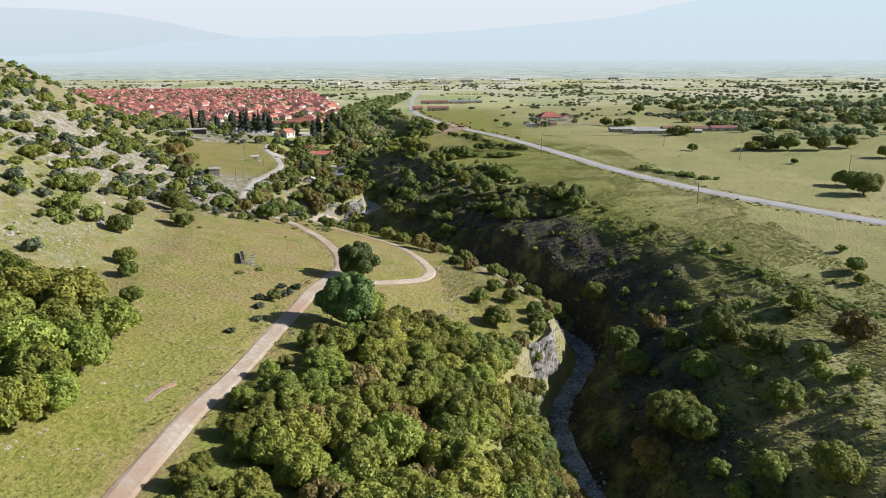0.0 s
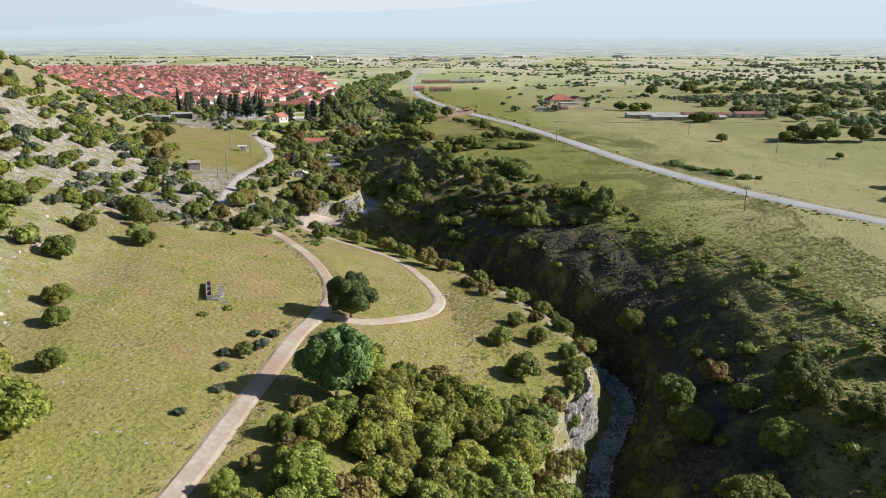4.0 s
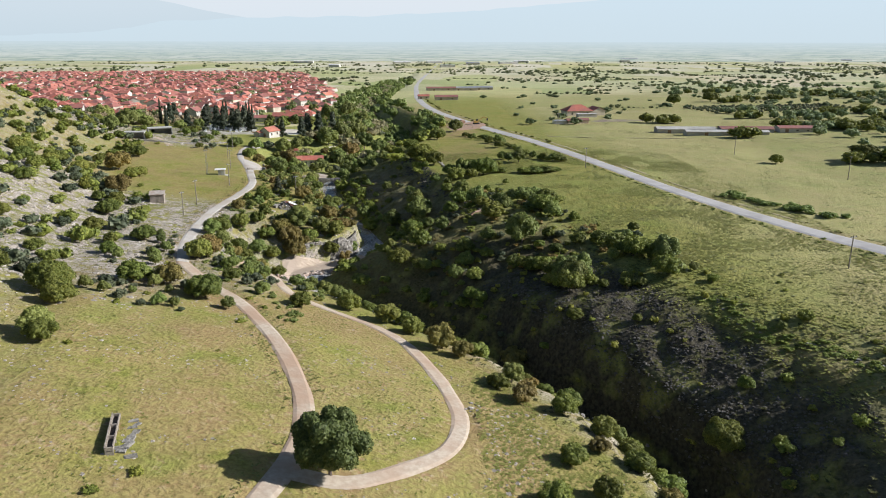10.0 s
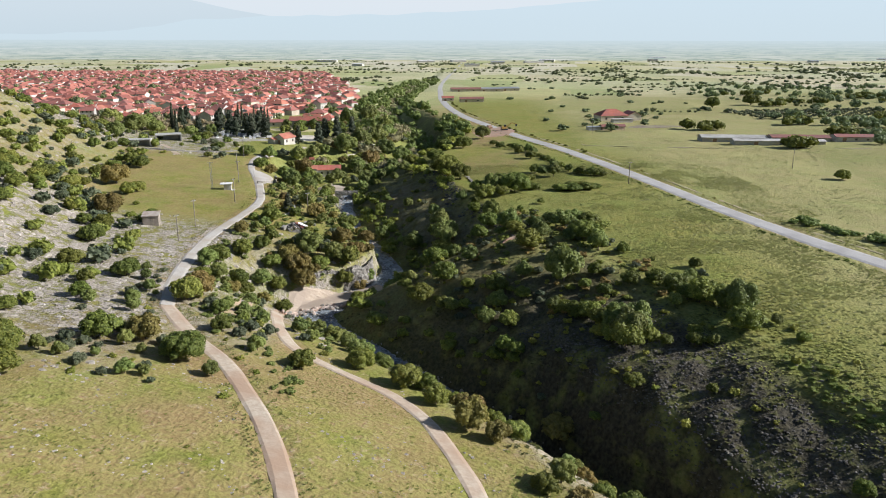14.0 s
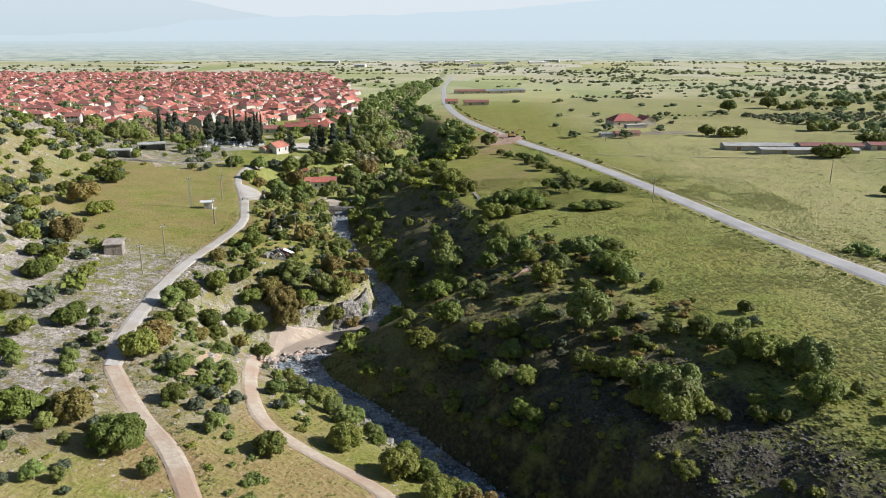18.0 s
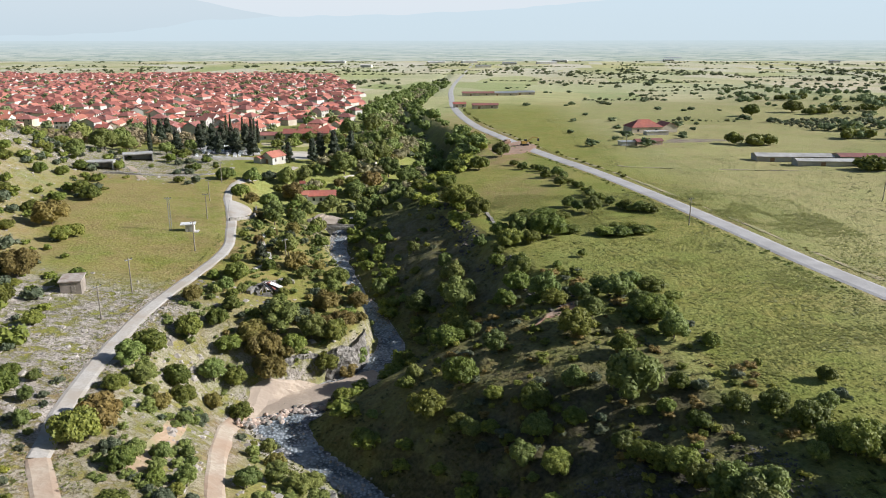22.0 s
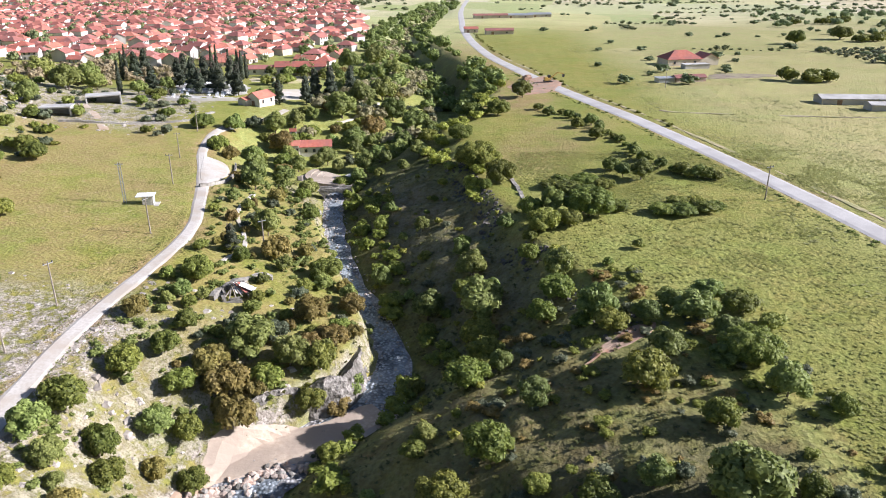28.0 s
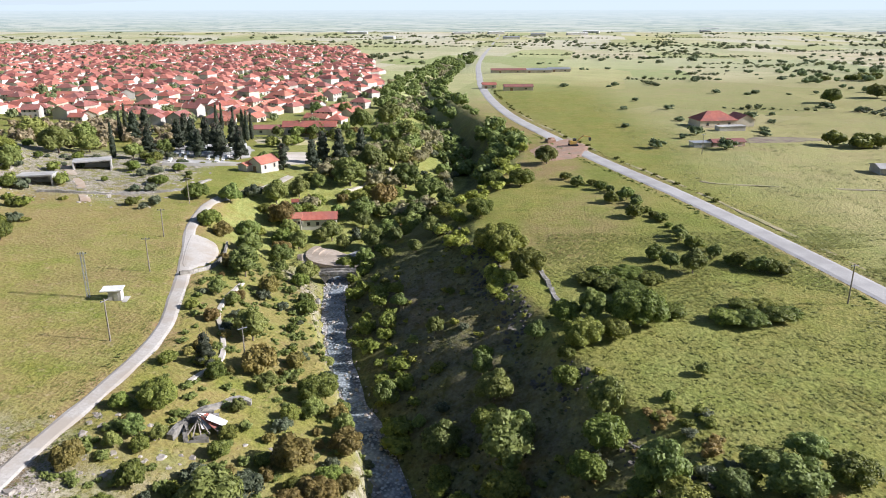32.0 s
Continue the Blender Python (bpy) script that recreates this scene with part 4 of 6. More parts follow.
for spots, weights, shrink, group in (
        (SOLO_MEADOW, {"oak": 3, "fresh": 1}, 0.85, "bushes in the meadow"), (GROVE, {"wood": 2}, 1.0, "oak grove on the terrace"), (BANK, {"oak": 3, "brown": 1}, 0.88, "bushes on the bank"),
        (BANK_FOOT, {"oak": 3, "brown": 2, "fresh": 2}, 0.95, "bushes on the bank"), (BY_LANE, {"oak": 3, "brown": 1}, 0.85, "bushes along the lane"), (SPUR, {"oak": 4, "brown": 3, "fresh": 2}, 0.95, "bushes on the rocky spur"), (SLOPE_NEAR, {"oak": 4, "brown": 1, "fresh": 1}, 1.12, "bushes on the gorge side"),
        (SLOPE_MID, {"oak": 2, "fresh": 2}, 0.9, "bushes on the gorge side"), (SLOPE_BROW, {"oak": 3, "fresh": 1}, 0.9, "bushes on the gorge side"), (SLOPE_MORE, {"oak": 3, "fresh": 1}, 0.9, "bushes on the gorge side"), (SLOPE_FAR, {"oak": 2, "fresh": 1}, 0.9, "bushes on the gorge side"), (HEDGES, {"oak": 4, "fresh": 1}, 0.8, "hedge round the small field"),
        (YARD, {"fresh": 4, "olive": 1, "oak": 1, "brown": 1}, 0.8, "trees round the white house"), (TOWN_EDGE, {"fresh": 3, "olive": 1}, 0.8, "trees at the edge of the town"), (PLAIN_TREES, {"oak": 1}, 0.85, "trees of the plain")):
    for x, y, r in spots:
        TAKEN.append((x, y, r * 1.5))
        plant(mixture(weights), x, y, shrink * min(r, 9.0) / 2.45, rng, 0.95 if r > 4 else 1.05, group=group)
for x, y, r in PATCHES:
    TAKEN.append((x, y, r * 1.4))
    plant("oak", x, y, r / 2.5, rng, 0.5, group="low thicket in the field")
for x, y, r in PINES:
    plant("pine", x, y, 0.68 + r * 0.06, rng, 1.1, group="conifers by the graveyard")
for x, y, r in ((-127, 548, 6), (-119, 552, 8), (-124, 560, 9), (-113, 558, 7), (-118, 566, 9), (-110, 549, 6), (-150, 552, 7), (-143, 566, 8)):
    plant("pine", x, y, 0.68 + r * 0.06, rng, 1.0, group="conifers by the graveyard")
for x, y, r in CYPRESSES:
    plant("cypress", x, y, 0.9 + 0.06 * r, rng, 1.0, group="cypresses by the graveyard")
plant("pine", -60, 370, 0.62, rng, 1.0)
plant("walnut", -15.5, 170.5, 1.12, rng, group="")
plant("walnut", -15, 139, 1.3, rng)
TAKEN += [(-15.5, 170.5, 8), (-15, 139, 10), (-43, 173, 5), (-90, 330, 6), (-86, 388, 6), (-54, 344, 5), (-65, 490, 12), (-94, 524, 12), (-61, 458, 10)]


SPUR_FOOT = ((-57, 300, 2.4), (-54, 307, 2.0), (-56, 314, 2.6), (-52, 316, 2.2), (-51, 327, 3.0), (-44, 325, 2.4), (-39, 332, 3.2), (-33, 340, 2.6), (-55, 322, 2.4), (-59, 328, 2.6), (-43, 339, 3.0), (-50, 338, 2.8), (-37, 337, 2.4), (-31, 330, 2.4), (-62, 296, 2.2), (-66, 300, 2.5), (-64, 289, 2.0), (-57, 290, 1.8))
FORD_GREENS = ((-34, 277, 1.9), (-30, 274, 2.2), (-26, 269, 2.0), (-23, 264, 2.0), (-33, 265, 1.6), (-37, 271, 1.8), (-29, 279, 1.8), (-22, 270, 1.7), (-18, 262, 1.8))
TRACK_SHRUBS = ((-33, 142, 1.3), (-31, 148, 1.6), (-29, 152, 1.6), (-32, 135, 1.2), (-35, 127, 1.1), (-28, 157, 1.5), (-34, 147, 1.3), (-31, 156, 1.2))
PASTURE_SHRUBS = ((12, 333, 2.2), (16, 328, 2.6), (22, 329, 2.4), (30, 329, 3.0), (38, 332, 2.8), (33, 322, 2.6), (27, 334, 2.4), (34, 337, 2.4), (41, 326, 2.0), (30, 315, 2.2))
HEDGE_LINE = curve_through(((20, 507), (30, 496), (37, 471), (41, 446), (43, 426), (49, 413), (57, 406)), 3.4)
for spots, weights, tall, group in ((SPUR_FOOT, {"oak": 2, "brown": 3, "fresh": 1, "olive": 1}, 0.95, "bushes on the rocky spur"), (FORD_GREENS, {"fresh": 3, "olive": 1}, 0.9, "green bushes by the ford"), (TRACK_SHRUBS, {"olive": 2, "fresh": 1}, 0.8, "shrubs beside the track"), (PASTURE_SHRUBS, {"fresh": 1, "olive": 1, "oak": 1}, 0.75, "shrubs on the pasture's edge"),
                                    ([(q[0] + rng.normal() * 0.7, q[1] + rng.normal() * 0.7, rng.uniform(0.9, 2.1)) for q in HEDGE_LINE], {"oak": 2, "fresh": 1}, 0.9, "hedge round the small field")):
    for x, y, r in spots:
        TAKEN.append((x, y, r * 1.3))
        plant(mixture(weights), x, y, r / 2.3, rng, tall, group=group)


def bank_share(x, y):
    """0 at the stream, 1 at the edge of the east bank."""
    xr, xe = at_row(G_XR, y), at_row(G_XE, y)
    return (x - xr - 4) / max(xe - xr - 4, 1)


def east_side(x, y):
    s = bank_share(x, y)
    if s < 0.02 or s > 1.1:
        return 0.0
    if y < 250:
        return 0.12 if s > 0.3 else (0.6 if y < 200 else 0.25)
    if y < 293:
        return 0.9 if s < 0.78 else 0.15
    return 0.25 if s < 0.45 else 0.1


def west_side(x, y):
    xr, xl = at_row(G_XR, y), at_row(G_XL, y)
    if 262 < y < 318:
        return 0.0
    return 0.9 if xl - 1 < x < xr - 5 else 0.0


def clumpy(x, y, size, seed, cut):
    return 1.0 if float(vnoise(x, y, size, seed)) > cut else 0.03


def on_hill(x, y):
    foot = at_row(T_XF, y)
    if x > foot + 8:
        return 0.0
    return 0.75 if y < 350 else 0.5


TRACK_Y, TRACK_X = WAYS[2][0][::-1, 1], WAYS[2][0][::-1, 0]
GROVES = (
    (165, (-32, 30), (40, 152), lambda x, y: 1.0 if float(np.interp(y, TRACK_Y, TRACK_X)) + 5 < x < at_row(G_XL, y) + 9 - 26 * max(0.0, (y - 128) / 24) else 0, 3.4, (1.0, 1.55), {"wood": 6, "brown": 1}, "woodland above the gorge"),
    (46, (-104, -48), (56, 134), lambda x, y: 1.0 if ((x + 75) / 25) ** 2 + ((y - 95) / 37) ** 2 < 1 + 0.35 * float(vnoise(x, y, 12, 29)) else 0.0, 4.2, (1.2, 1.75), {"wood": 1}, "oak grove on the terrace"),
    (200, (-60, 110), (90, 440), east_side, 2.5, (0.35, 0.85), {"oak": 5, "fresh": 2, "olive": 1, "low": 2}, "bushes on the gorge side"),
    (110, (-60, 60), (90, 450), west_side, 2.9, (0.5, 1.05), {"oak": 4, "brown": 2, "fresh": 1}, "bushes on the bank"),
    (85, (-78, -28), (262, 440), lambda x, y: (clumpy(x, y, 9, 27, 0.05) if y < 350 else 0.3) if at_row(T_XM, y) + 3 < x < at_row(G_XL, y) + 3 else 0, 2.9, (0.35, 0.85), {"oak": 2, "brown": 3, "olive": 3, "fresh": 3}, "bushes on the rocky spur"),
    (85, (-78, -40), (222, 305), lambda x, y: clumpy(x, y, 8, 28, 0.0) if x > -73 else 0.2, 2.6, (0.3, 0.75), {"olive": 3, "fresh": 3, "low": 2}, "bushes along the lane"),
    (210, (-200, -78), (150, 470), on_hill, 4.2, (0.6, 1.35), {"oak": 5, "olive": 2, "low": 2}, "shrubs on the stony hillside"),
    (150, (-112, -20), (445, 640), lambda x, y: 0.9 if at_row(T_XM, y) + 8 < x < at_row(G_XE, y) - 4 and (x + 94) ** 2 + (y - 527) ** 2 > 240 and (x + 66) ** 2 + (y - 484) ** 2 > 90 and not (-95 < x < -72 and 525 < y < 600) else 0, 3.8, (0.7, 1.5), {"fresh": 5, "oak": 3, "olive": 1, "brown": 1}, "trees round the white house"),
    (70, (-230, -108), (462, 545), lambda x, y: 0.8 if x < -112 and not (-170 < x < -140 and 470 < y < 520) else 0, 3.0, (0.5, 1.15), {"oak": 4, "olive": 3, "low": 2}, "shrubs on the stony hillside"),
    (60, (2, 32), (100, 172), lambda x, y: 0.9 if at_row(G_XL, y) - 2 < x < at_row(G_XR, y) - 4 else 0, 2.4, (0.45, 1.0), {"oak": 4, "brown": 1, "fresh": 1}, "bushes on the bank"),
    (16, (-100, -20), (110, 260), lambda x, y: 0.6 if x < at_row(G_XL, y) - 3 else 0, 4.0, (0.3, 0.8), {"low": 2, "fresh": 2}, "low shrubs in the meadow"),
    (12, (30, 95), (200, 420), lambda x, y: 0.6 if x > at_row(G_XE, y) - 4 and x < at_row(G_XE, y) + 22 else 0, 4.0, (0.3, 0.8), {"low": 5, "oak": 2, "olive": 1}, "low shrubs in the meadow"))
for n, xs, ys, ok, gap, sizes, weights, group in GROVES:
    for x, y in scatter(rng, n, xs, ys, ok, gap, TAKEN):
        size = rng.uniform(*sizes)
        if group == "woodland above the gorge":
            size *= min(1.0, 0.42 + (x - float(np.interp(y, TRACK_Y, TRACK_X)) - 4) / 18)
        plant(mixture(weights), x, y, size, rng, group=group)


def joined_plants(name, places, mat, label, category, seeds=(1, 2, 3), clumps=84, lobes=6, leaf=0.5):
    """Many far plants in one mesh: places are (x, y, size, tall)."""
    r = np.random.default_rng(seeds[0])
    kinds = []
    for s in seeds:
        rr = np.random.default_rng(s)
        m = crown_mesh("seedling", rr, lobed(rr, lobes, 2.4, 3.4, 0.05, 0.85, 0.42), clumps, leaf, mat, sub=0)
        v = np.empty(len(m.vertices) * 3)
        m.vertices.foreach_get("co", v)
        kinds.append((v.reshape(-1, 3), np.array([p.vertices[:] for p in m.polygons])))
        bpy.data.meshes.remove(m)
    P = np.array(places, float)
    zs = height(P[:, 0], P[:, 1])
    V, F, base = [], [], 0
    for (x, y, size, tall), z in zip(places, zs):
        v, fc = kinds[int(r.integers(len(kinds)))]
        a = r.uniform(0, 6.28)
        c, s = math.cos(a), math.sin(a)
        w = np.column_stack([(v[:, 0] * c - v[:, 1] * s) * size + x, (v[:, 0] * s + v[:, 1] * c) * size + y, v[:, 2] * size * tall + z - 0.15])
        V.append(w)
        F.append(fc + base)
        base += len(v)
    ob = part(name, (np.concatenate(V).tolist(), np.concatenate(F).tolist()), mat, kind="stuff")
    return tagged(ob, label, category)


def places_in(n, xs, ys, ok, sizes, tall=(0.8, 1.1)):
    out = []
    for _ in range(n * 10):
        if len(out) >= n:
            break
        x, y = rng.uniform(*xs), rng.uniform(*ys)
        if rng.uniform() < ok(x, y) and clear_of_ways(x, y, 3):
            out.append((x, y, rng.uniform(*sizes), rng.uniform(*tall)))
    return out


def town_gap(x, y):
    """Whether a place lies in the town."""
    return x < float(np.interp(y, (640, 900, 1100, 1500, 1850), (-88, -95, -126, -205, -290))) and 640 + 0.10 * max(0.0, -x - 150) + 14 * float(vnoise(x, y, 60, 71)) < y < 1900 + 60 * float(vnoise(x, 0, 120, 72)) and x > -330 - 1.0 * (y - 600)


joined_plants("gorge_scrub", places_in(260, (-55, 105), (95, 440), lambda x, y: 3 * east_side(x, y) * (0.5 if y < 262 else 1.0), (0.15, 0.42)), M_WOODLAND, "dark scrub crowding the shady gorge side", "scrub")
for mat, seed in ((M_BROWN, 4), (M_OLIVE, 5), (M_WOODLAND, 6)):
    joined_plants("slope_scrub", places_in(75, (-8, 46), (272, 350), lambda x, y: (0.25 + 0.75 * clumpy(x, y, 10, 40 + seed, 0.1)) if bank_share(x, y) > 0.3 and x < at_row(G_XE, y) + 10 else 0, (0.18, 0.6), (0.6, 1.0)), mat, "loose low scrub on the brow of the gorge", "scrub", seeds=(seed, seed + 10), clumps=260, leaf=0.26)
joined_plants("near_bank_scrub", places_in(40, (50, 125), (85, 215), lambda x, y: 0.5, (0.3, 0.95)), M_OAK, "scattered dark bushes on the eastern slope", "scrub", clumps=220, leaf=0.34)
joined_plants("spur_scrub", places_in(520, (-76, -28), (225, 440), lambda x, y: 0.8 if at_row(T_XM, y) - 4 < x < at_row(G_XL, y) + 2 else 0, (0.15, 0.5), (0.5, 1.0)), M_FRESH, "low green scrub on the rocky spur", "scrub")
joined_plants("hillside_scrub", places_in(750, (-330, -80), (100, 520), lambda x, y: 0.8 if x < at_row(T_XF, y) + 4 else 0, (0.35, 1.2)), M_OAK, "dark green scrub scattered over the stony hill", "scrub")
joined_plants("hillside_scrub", places_in(420, (-330, -80), (100, 520), lambda x, y: 0.8 if x < at_row(T_XF, y) + 4 else 0, (0.35, 1.2)), M_OLIVE, "grey-green scrub scattered over the stony hill", "scrub")
joined_plants("valley_wood", places_in(280, (-115, 20), (560, 1500), lambda x, y: 0.95 if at_row(G_XL, y) - 10 < x < at_row(G_XE, y) + 3 else 0, (1.2, 2.2)), M_FRESH, "green wood filling the valley by the town", "wood")
joined_plants("budding_wood", places_in(110, (-115, 20), (500, 1300), lambda x, y: 0.95 if at_row(G_XL, y) - 12 < x < at_row(G_XR, y) + 3 and not -95 < x < -72 else 0, (1.0, 1.9)), M_BUDDING, "pinkish-brown budding trees on the valley side", "wood")
joined_plants("plain_bushes", places_in(330, (30, 900), (560, 1500), lambda x, y: clumpy(x, y, 70, 21, 0.35 - 0.0005 * x) if x > 40 + 0.02 * y else 0, (0.8, 1.8), (0.5, 0.85)), M_HAZED, "dark evergreen bushes dotted over the plain", "bushes", clumps=70)
joined_plants("eastern_thickets", places_in(620, (150, 800), (380, 1100), lambda x, y: (clumpy(x, y * 2.2, 80, 23, -0.05) if x > 190 + 0.12 * (y - 380) else 0), (1.0, 2.0)), M_HAZED, "dark bushy thickets on the eastern pastures", "thicket", clumps=70)
joined_plants("distant_trees", places_in(1300, (-1800, 2400), (1300, 2850), lambda x, y: clumpy(x, y, 160, 25, 0.15) * (1.0 if y < 2200 else 0.5), (1.2, 2.8), (0.5, 0.8)), M_HAZED, "distant trees and hedges between the fields", "trees", clumps=16, lobes=3, leaf=1.1)
joined_plants("scrubby_slope", places_in(150, (-360, -140), (545, 640), lambda x, y: 0.9 if y < 615 + 0.05 * (-x) else 0, (0.9, 1.7), (0.8, 1.2)), M_BUDDING, "brownish budding trees below the town", "trees")
joined_plants("town_trees", places_in(750, (-1100, -90), (640, 1700), lambda x, y: 0.6 if town_gap(x, y) else 0, (0.9, 2.1), (0.9, 1.4)), M_HAZED, "green garden trees between the houses", "trees", clumps=60)
joined_plants("orchard", [(x + 0.8 * (k % 3), y, 0.75, 0.9) for k, (x, y) in enumerate((ox, oy) for ox in range(215, 330, 8) for oy in range(640, 720, 10))], M_OLIVE, "rows of grey-green olive trees", "orchard", clumps=50)
FIELD_HEDGES = []
for _ in range(95):
    hx, hy = rng.uniform(70, 1300), 480 + 1500 * rng.uniform() ** 1.4
    turn = 0.15 + rng.normal() * 0.15 + (1.57 if rng.uniform() < 0.2 else 0.0)
    if hx < 75 + 0.08 * (hy - 480) or (90 < hx < 240 and 490 < hy < 680):
        continue
    for k in range(int(rng.uniform(5, 22))):
        FIELD_HEDGES.append((hx + k * 4.5 * math.cos(turn) + rng.normal(), hy - k * 4.5 * math.sin(turn) + rng.normal() * 1.5, rng.uniform(0.4, 1.3), rng.uniform(0.5, 1.0)))
FAR_HEDGES = []
for _ in range(120):
    hx, hy = rng.uniform(-1500, 2300), rng.uniform(1150, 2880)
    if town_gap(hx, hy) or town_gap(hx + 60, hy):
        continue
    turn = 0.12 + rng.normal() * 0.1 + (1.4 if rng.uniform() < 0.12 else 0.0)
    for k in range(int(rng.uniform(6, 24))):
        FAR_HEDGES.append((hx + k * 9 * math.cos(turn) + rng.normal() * 2, hy - k * 9 * math.sin(turn) + rng.normal() * 2, rng.uniform(0.8, 2.0), rng.uniform(0.4, 0.9)))
joined_plants("far_hedge", FAR_HEDGES, M_HAZED, "long green hedges dividing the far fields", "hedges", clumps=16, lobes=2, leaf=1.0)
joined_plants("field_hedge", FIELD_HEDGES, M_HAZED, "straggling green hedges between the pastures", "hedges", clumps=44, lobes=3)
RIM = [(at_row(G_XE, y) + rng.normal() * 4 - 3, y, rng.uniform(0.5, 1.3), rng.uniform(0.7, 1.0)) for y in np.arange(398, 640, 4.0)]
joined_plants("rim_thicket", RIM, M_WOODLAND, "dark thicket along the edge of the gorge", "thicket", clumps=240, leaf=0.34)
joined_plants("foot_thicket", [(at_row(G_XR, y) + rng.uniform(4.5, 14), y, rng.uniform(0.5, 1.2), rng.uniform(0.7, 1.0)) for y in np.arange(262, 452, 3.4) if not 298 < y < 306], M_WOODLAND, "dark thicket at the foot of the shady bank", "thicket", clumps=200, leaf=0.36)
joined_plants("ditch_thicket", [(float(q[0]) + rng.normal() * 1.4, float(q[1]) + rng.normal() * 1.4, rng.uniform(0.4, 0.95), rng.uniform(0.5, 0.8)) for q in curve_through(((97, 329), (101, 326.8), (107, 314), (113, 302.5), (120, 295.5)), 1.6)], M_FRESH, "green bushes along a ditch in the pasture", "thicket", clumps=150, leaf=0.4)
OAK_CLUMPS = []
for bx, by, n, wide in ((241, 527, 6, 5), (247, 513, 8, 7), (264, 521, 8, 7), (300, 562, 9, 9), (312, 620, 9, 10), (293, 626, 8, 8), (224, 601, 5, 6), (272, 768, 8, 8), (216, 532, 5, 5), (174, 490, 5, 4), (158, 580, 6, 6), (187, 399, 5, 4), (340, 968, 9, 14), (320, 792, 8, 10), (403, 862, 10, 14), (417, 796, 10, 14), (330, 540, 9, 9), (360, 600, 9, 10)):
    OAK_CLUMPS += [(bx + rng.normal() * wide, by + rng.normal() * wide * 0.5, rng.uniform(1.2, 2.1), rng.uniform(0.8, 1.0)) for _ in range(n)]
joined_plants("oak_clumps", OAK_CLUMPS, M_OAK, "broad dark oaks standing in clumps among the pastures", "trees", clumps=170, leaf=0.5)
joined_plants("roadside_hedge", [(float(q[0]) + s, float(q[1]), rng.uniform(0.3, 0.6), 0.7) for q in WAYS[0][0][::2] if 470 < q[1] < 900 for s in (rng.uniform(6, 9),) if rng.uniform() < 0.7], M_OAK, "low hedge along the country road", "hedge")


def tufts(name, n, xs, ys, ok, size, mat, label, flat=0.7):
    """Small tufts of grass and weeds in one mesh."""
    V, F = [], []
    x = rng.uniform(xs[0], xs[1], n * 4)
    y = rng.uniform(ys[0], ys[1], n * 4)
    keep = np.where(rng.uniform(size=n * 4) < ok(x, y))[0][:n]
    x, y = x[keep], y[keep]
    z = height(x, y)
    n = len(x)
    s = size * rng.uniform(0.5, 1.5, n)
    a = rng.uniform(0, 6.28, n)
    pts = []
    for i in range(5):
        t = a + i * 1.257 + rng.uniform(-0.4, 0.4, n)
        c, d = np.cos(t), np.sin(t)
        r, w, h = s * rng.uniform(0.7, 1.4, n), s * 0.42, s * flat * rng.uniform(0.6, 1.6, n)
        pts.append(np.column_stack([x - d * w - c * w * 0.3, y + c * w - d * w * 0.3, z + 0.02 + h * 0.5]))
        pts.append(np.column_stack([x + d * w - c * w * 0.3, y - c * w - d * w * 0.3, z + 0.02 + h * 0.5]))
        pts.append(np.column_stack([x + c * r, y + d * r, z + 0.04 + h]))
    v = np.stack(pts, 1).reshape(-1, 3)
    f = np.arange(n * 15).reshape(-1, 3)
    return tagged(part(name, (v.tolist(), f.tolist()), mat, kind="stuff"), label, "grass")


WEED_BAND = curve_through(((59, 239), (65, 223), (73, 215), (80, 199), (90, 170), (100, 148)), 0.8)
joined_plants("weed_band", [(float(q[0]) + rng.normal() * 1.3, float(q[1]) + rng.normal() * 1.3, rng.uniform(0.15, 0.4), rng.uniform(0.3, 0.6)) for q in WEED_BAND for _ in range(3)], M_OAK, "dark band of weeds along an old terrace edge", "weeds", clumps=60)
DITCH = WAYS[0][0][(WAYS[0][0][:, 1] > 180) & (WAYS[0][0][:, 1] < 620)]
joined_plants("ditch_weeds", [(float(q[0]) - 5.6 + rng.normal() * 0.6, float(q[1]) - 2 + rng.normal() * 1.6, rng.uniform(0.12, 0.32), rng.uniform(0.3, 0.6)) for q in DITCH for _ in range(3)], M_OAK, "dark weeds in the roadside ditch", "weeds", clumps=50)
joined_plants("verge_growth", [(float(q[0]) + 6.5 + rng.normal() * 0.5, float(q[1]) + 1 + rng.normal() * 1.6, rng.uniform(0.1, 0.24), rng.uniform(0.3, 0.6)) for q in DITCH for _ in range(2)], M_BROWN, "brown dry growth on the far verge of the road", "weeds", clumps=40)


def off_way(x, y, gap=0.6):
    ok = np.ones(x.shape, bool)
    for line, half in WAYS:
        ok &= near_line(x, y, line) > half + gap
    return ok


M_TUFT = leafy("grass_tufts", (0.19, 0.215, 0.045), (0.32, 0.32, 0.09))
M_MEADOW = leafy("meadow_tufts", (0.115, 0.14, 0.024), (0.20, 0.21, 0.05))
M_WEED = leafy("dark_weeds", (0.07, 0.085, 0.022), (0.15, 0.16, 0.045))


def open_land(x, y):
    g = lie(x, y)[1]
    return np.where((g < 0.5) & off_way(x, y, 1.2), 0.35 + 0.65 * (vnoise(x, y, 16, 31) > 0), 0.0)


tufts("meadow_grass", 30000, (-110, 110), (60, 460), open_land, 0.2, M_MEADOW, "short tufty meadow grass", 0.25)
tufts("weeds", 26000, (5, 110), (120, 440), lambda x, y: open_land(x, y) * (vnoise(x, y, 9, 33) > -0.45), 0.36, M_TUFT, "coarse green weeds of the pasture", 0.22)
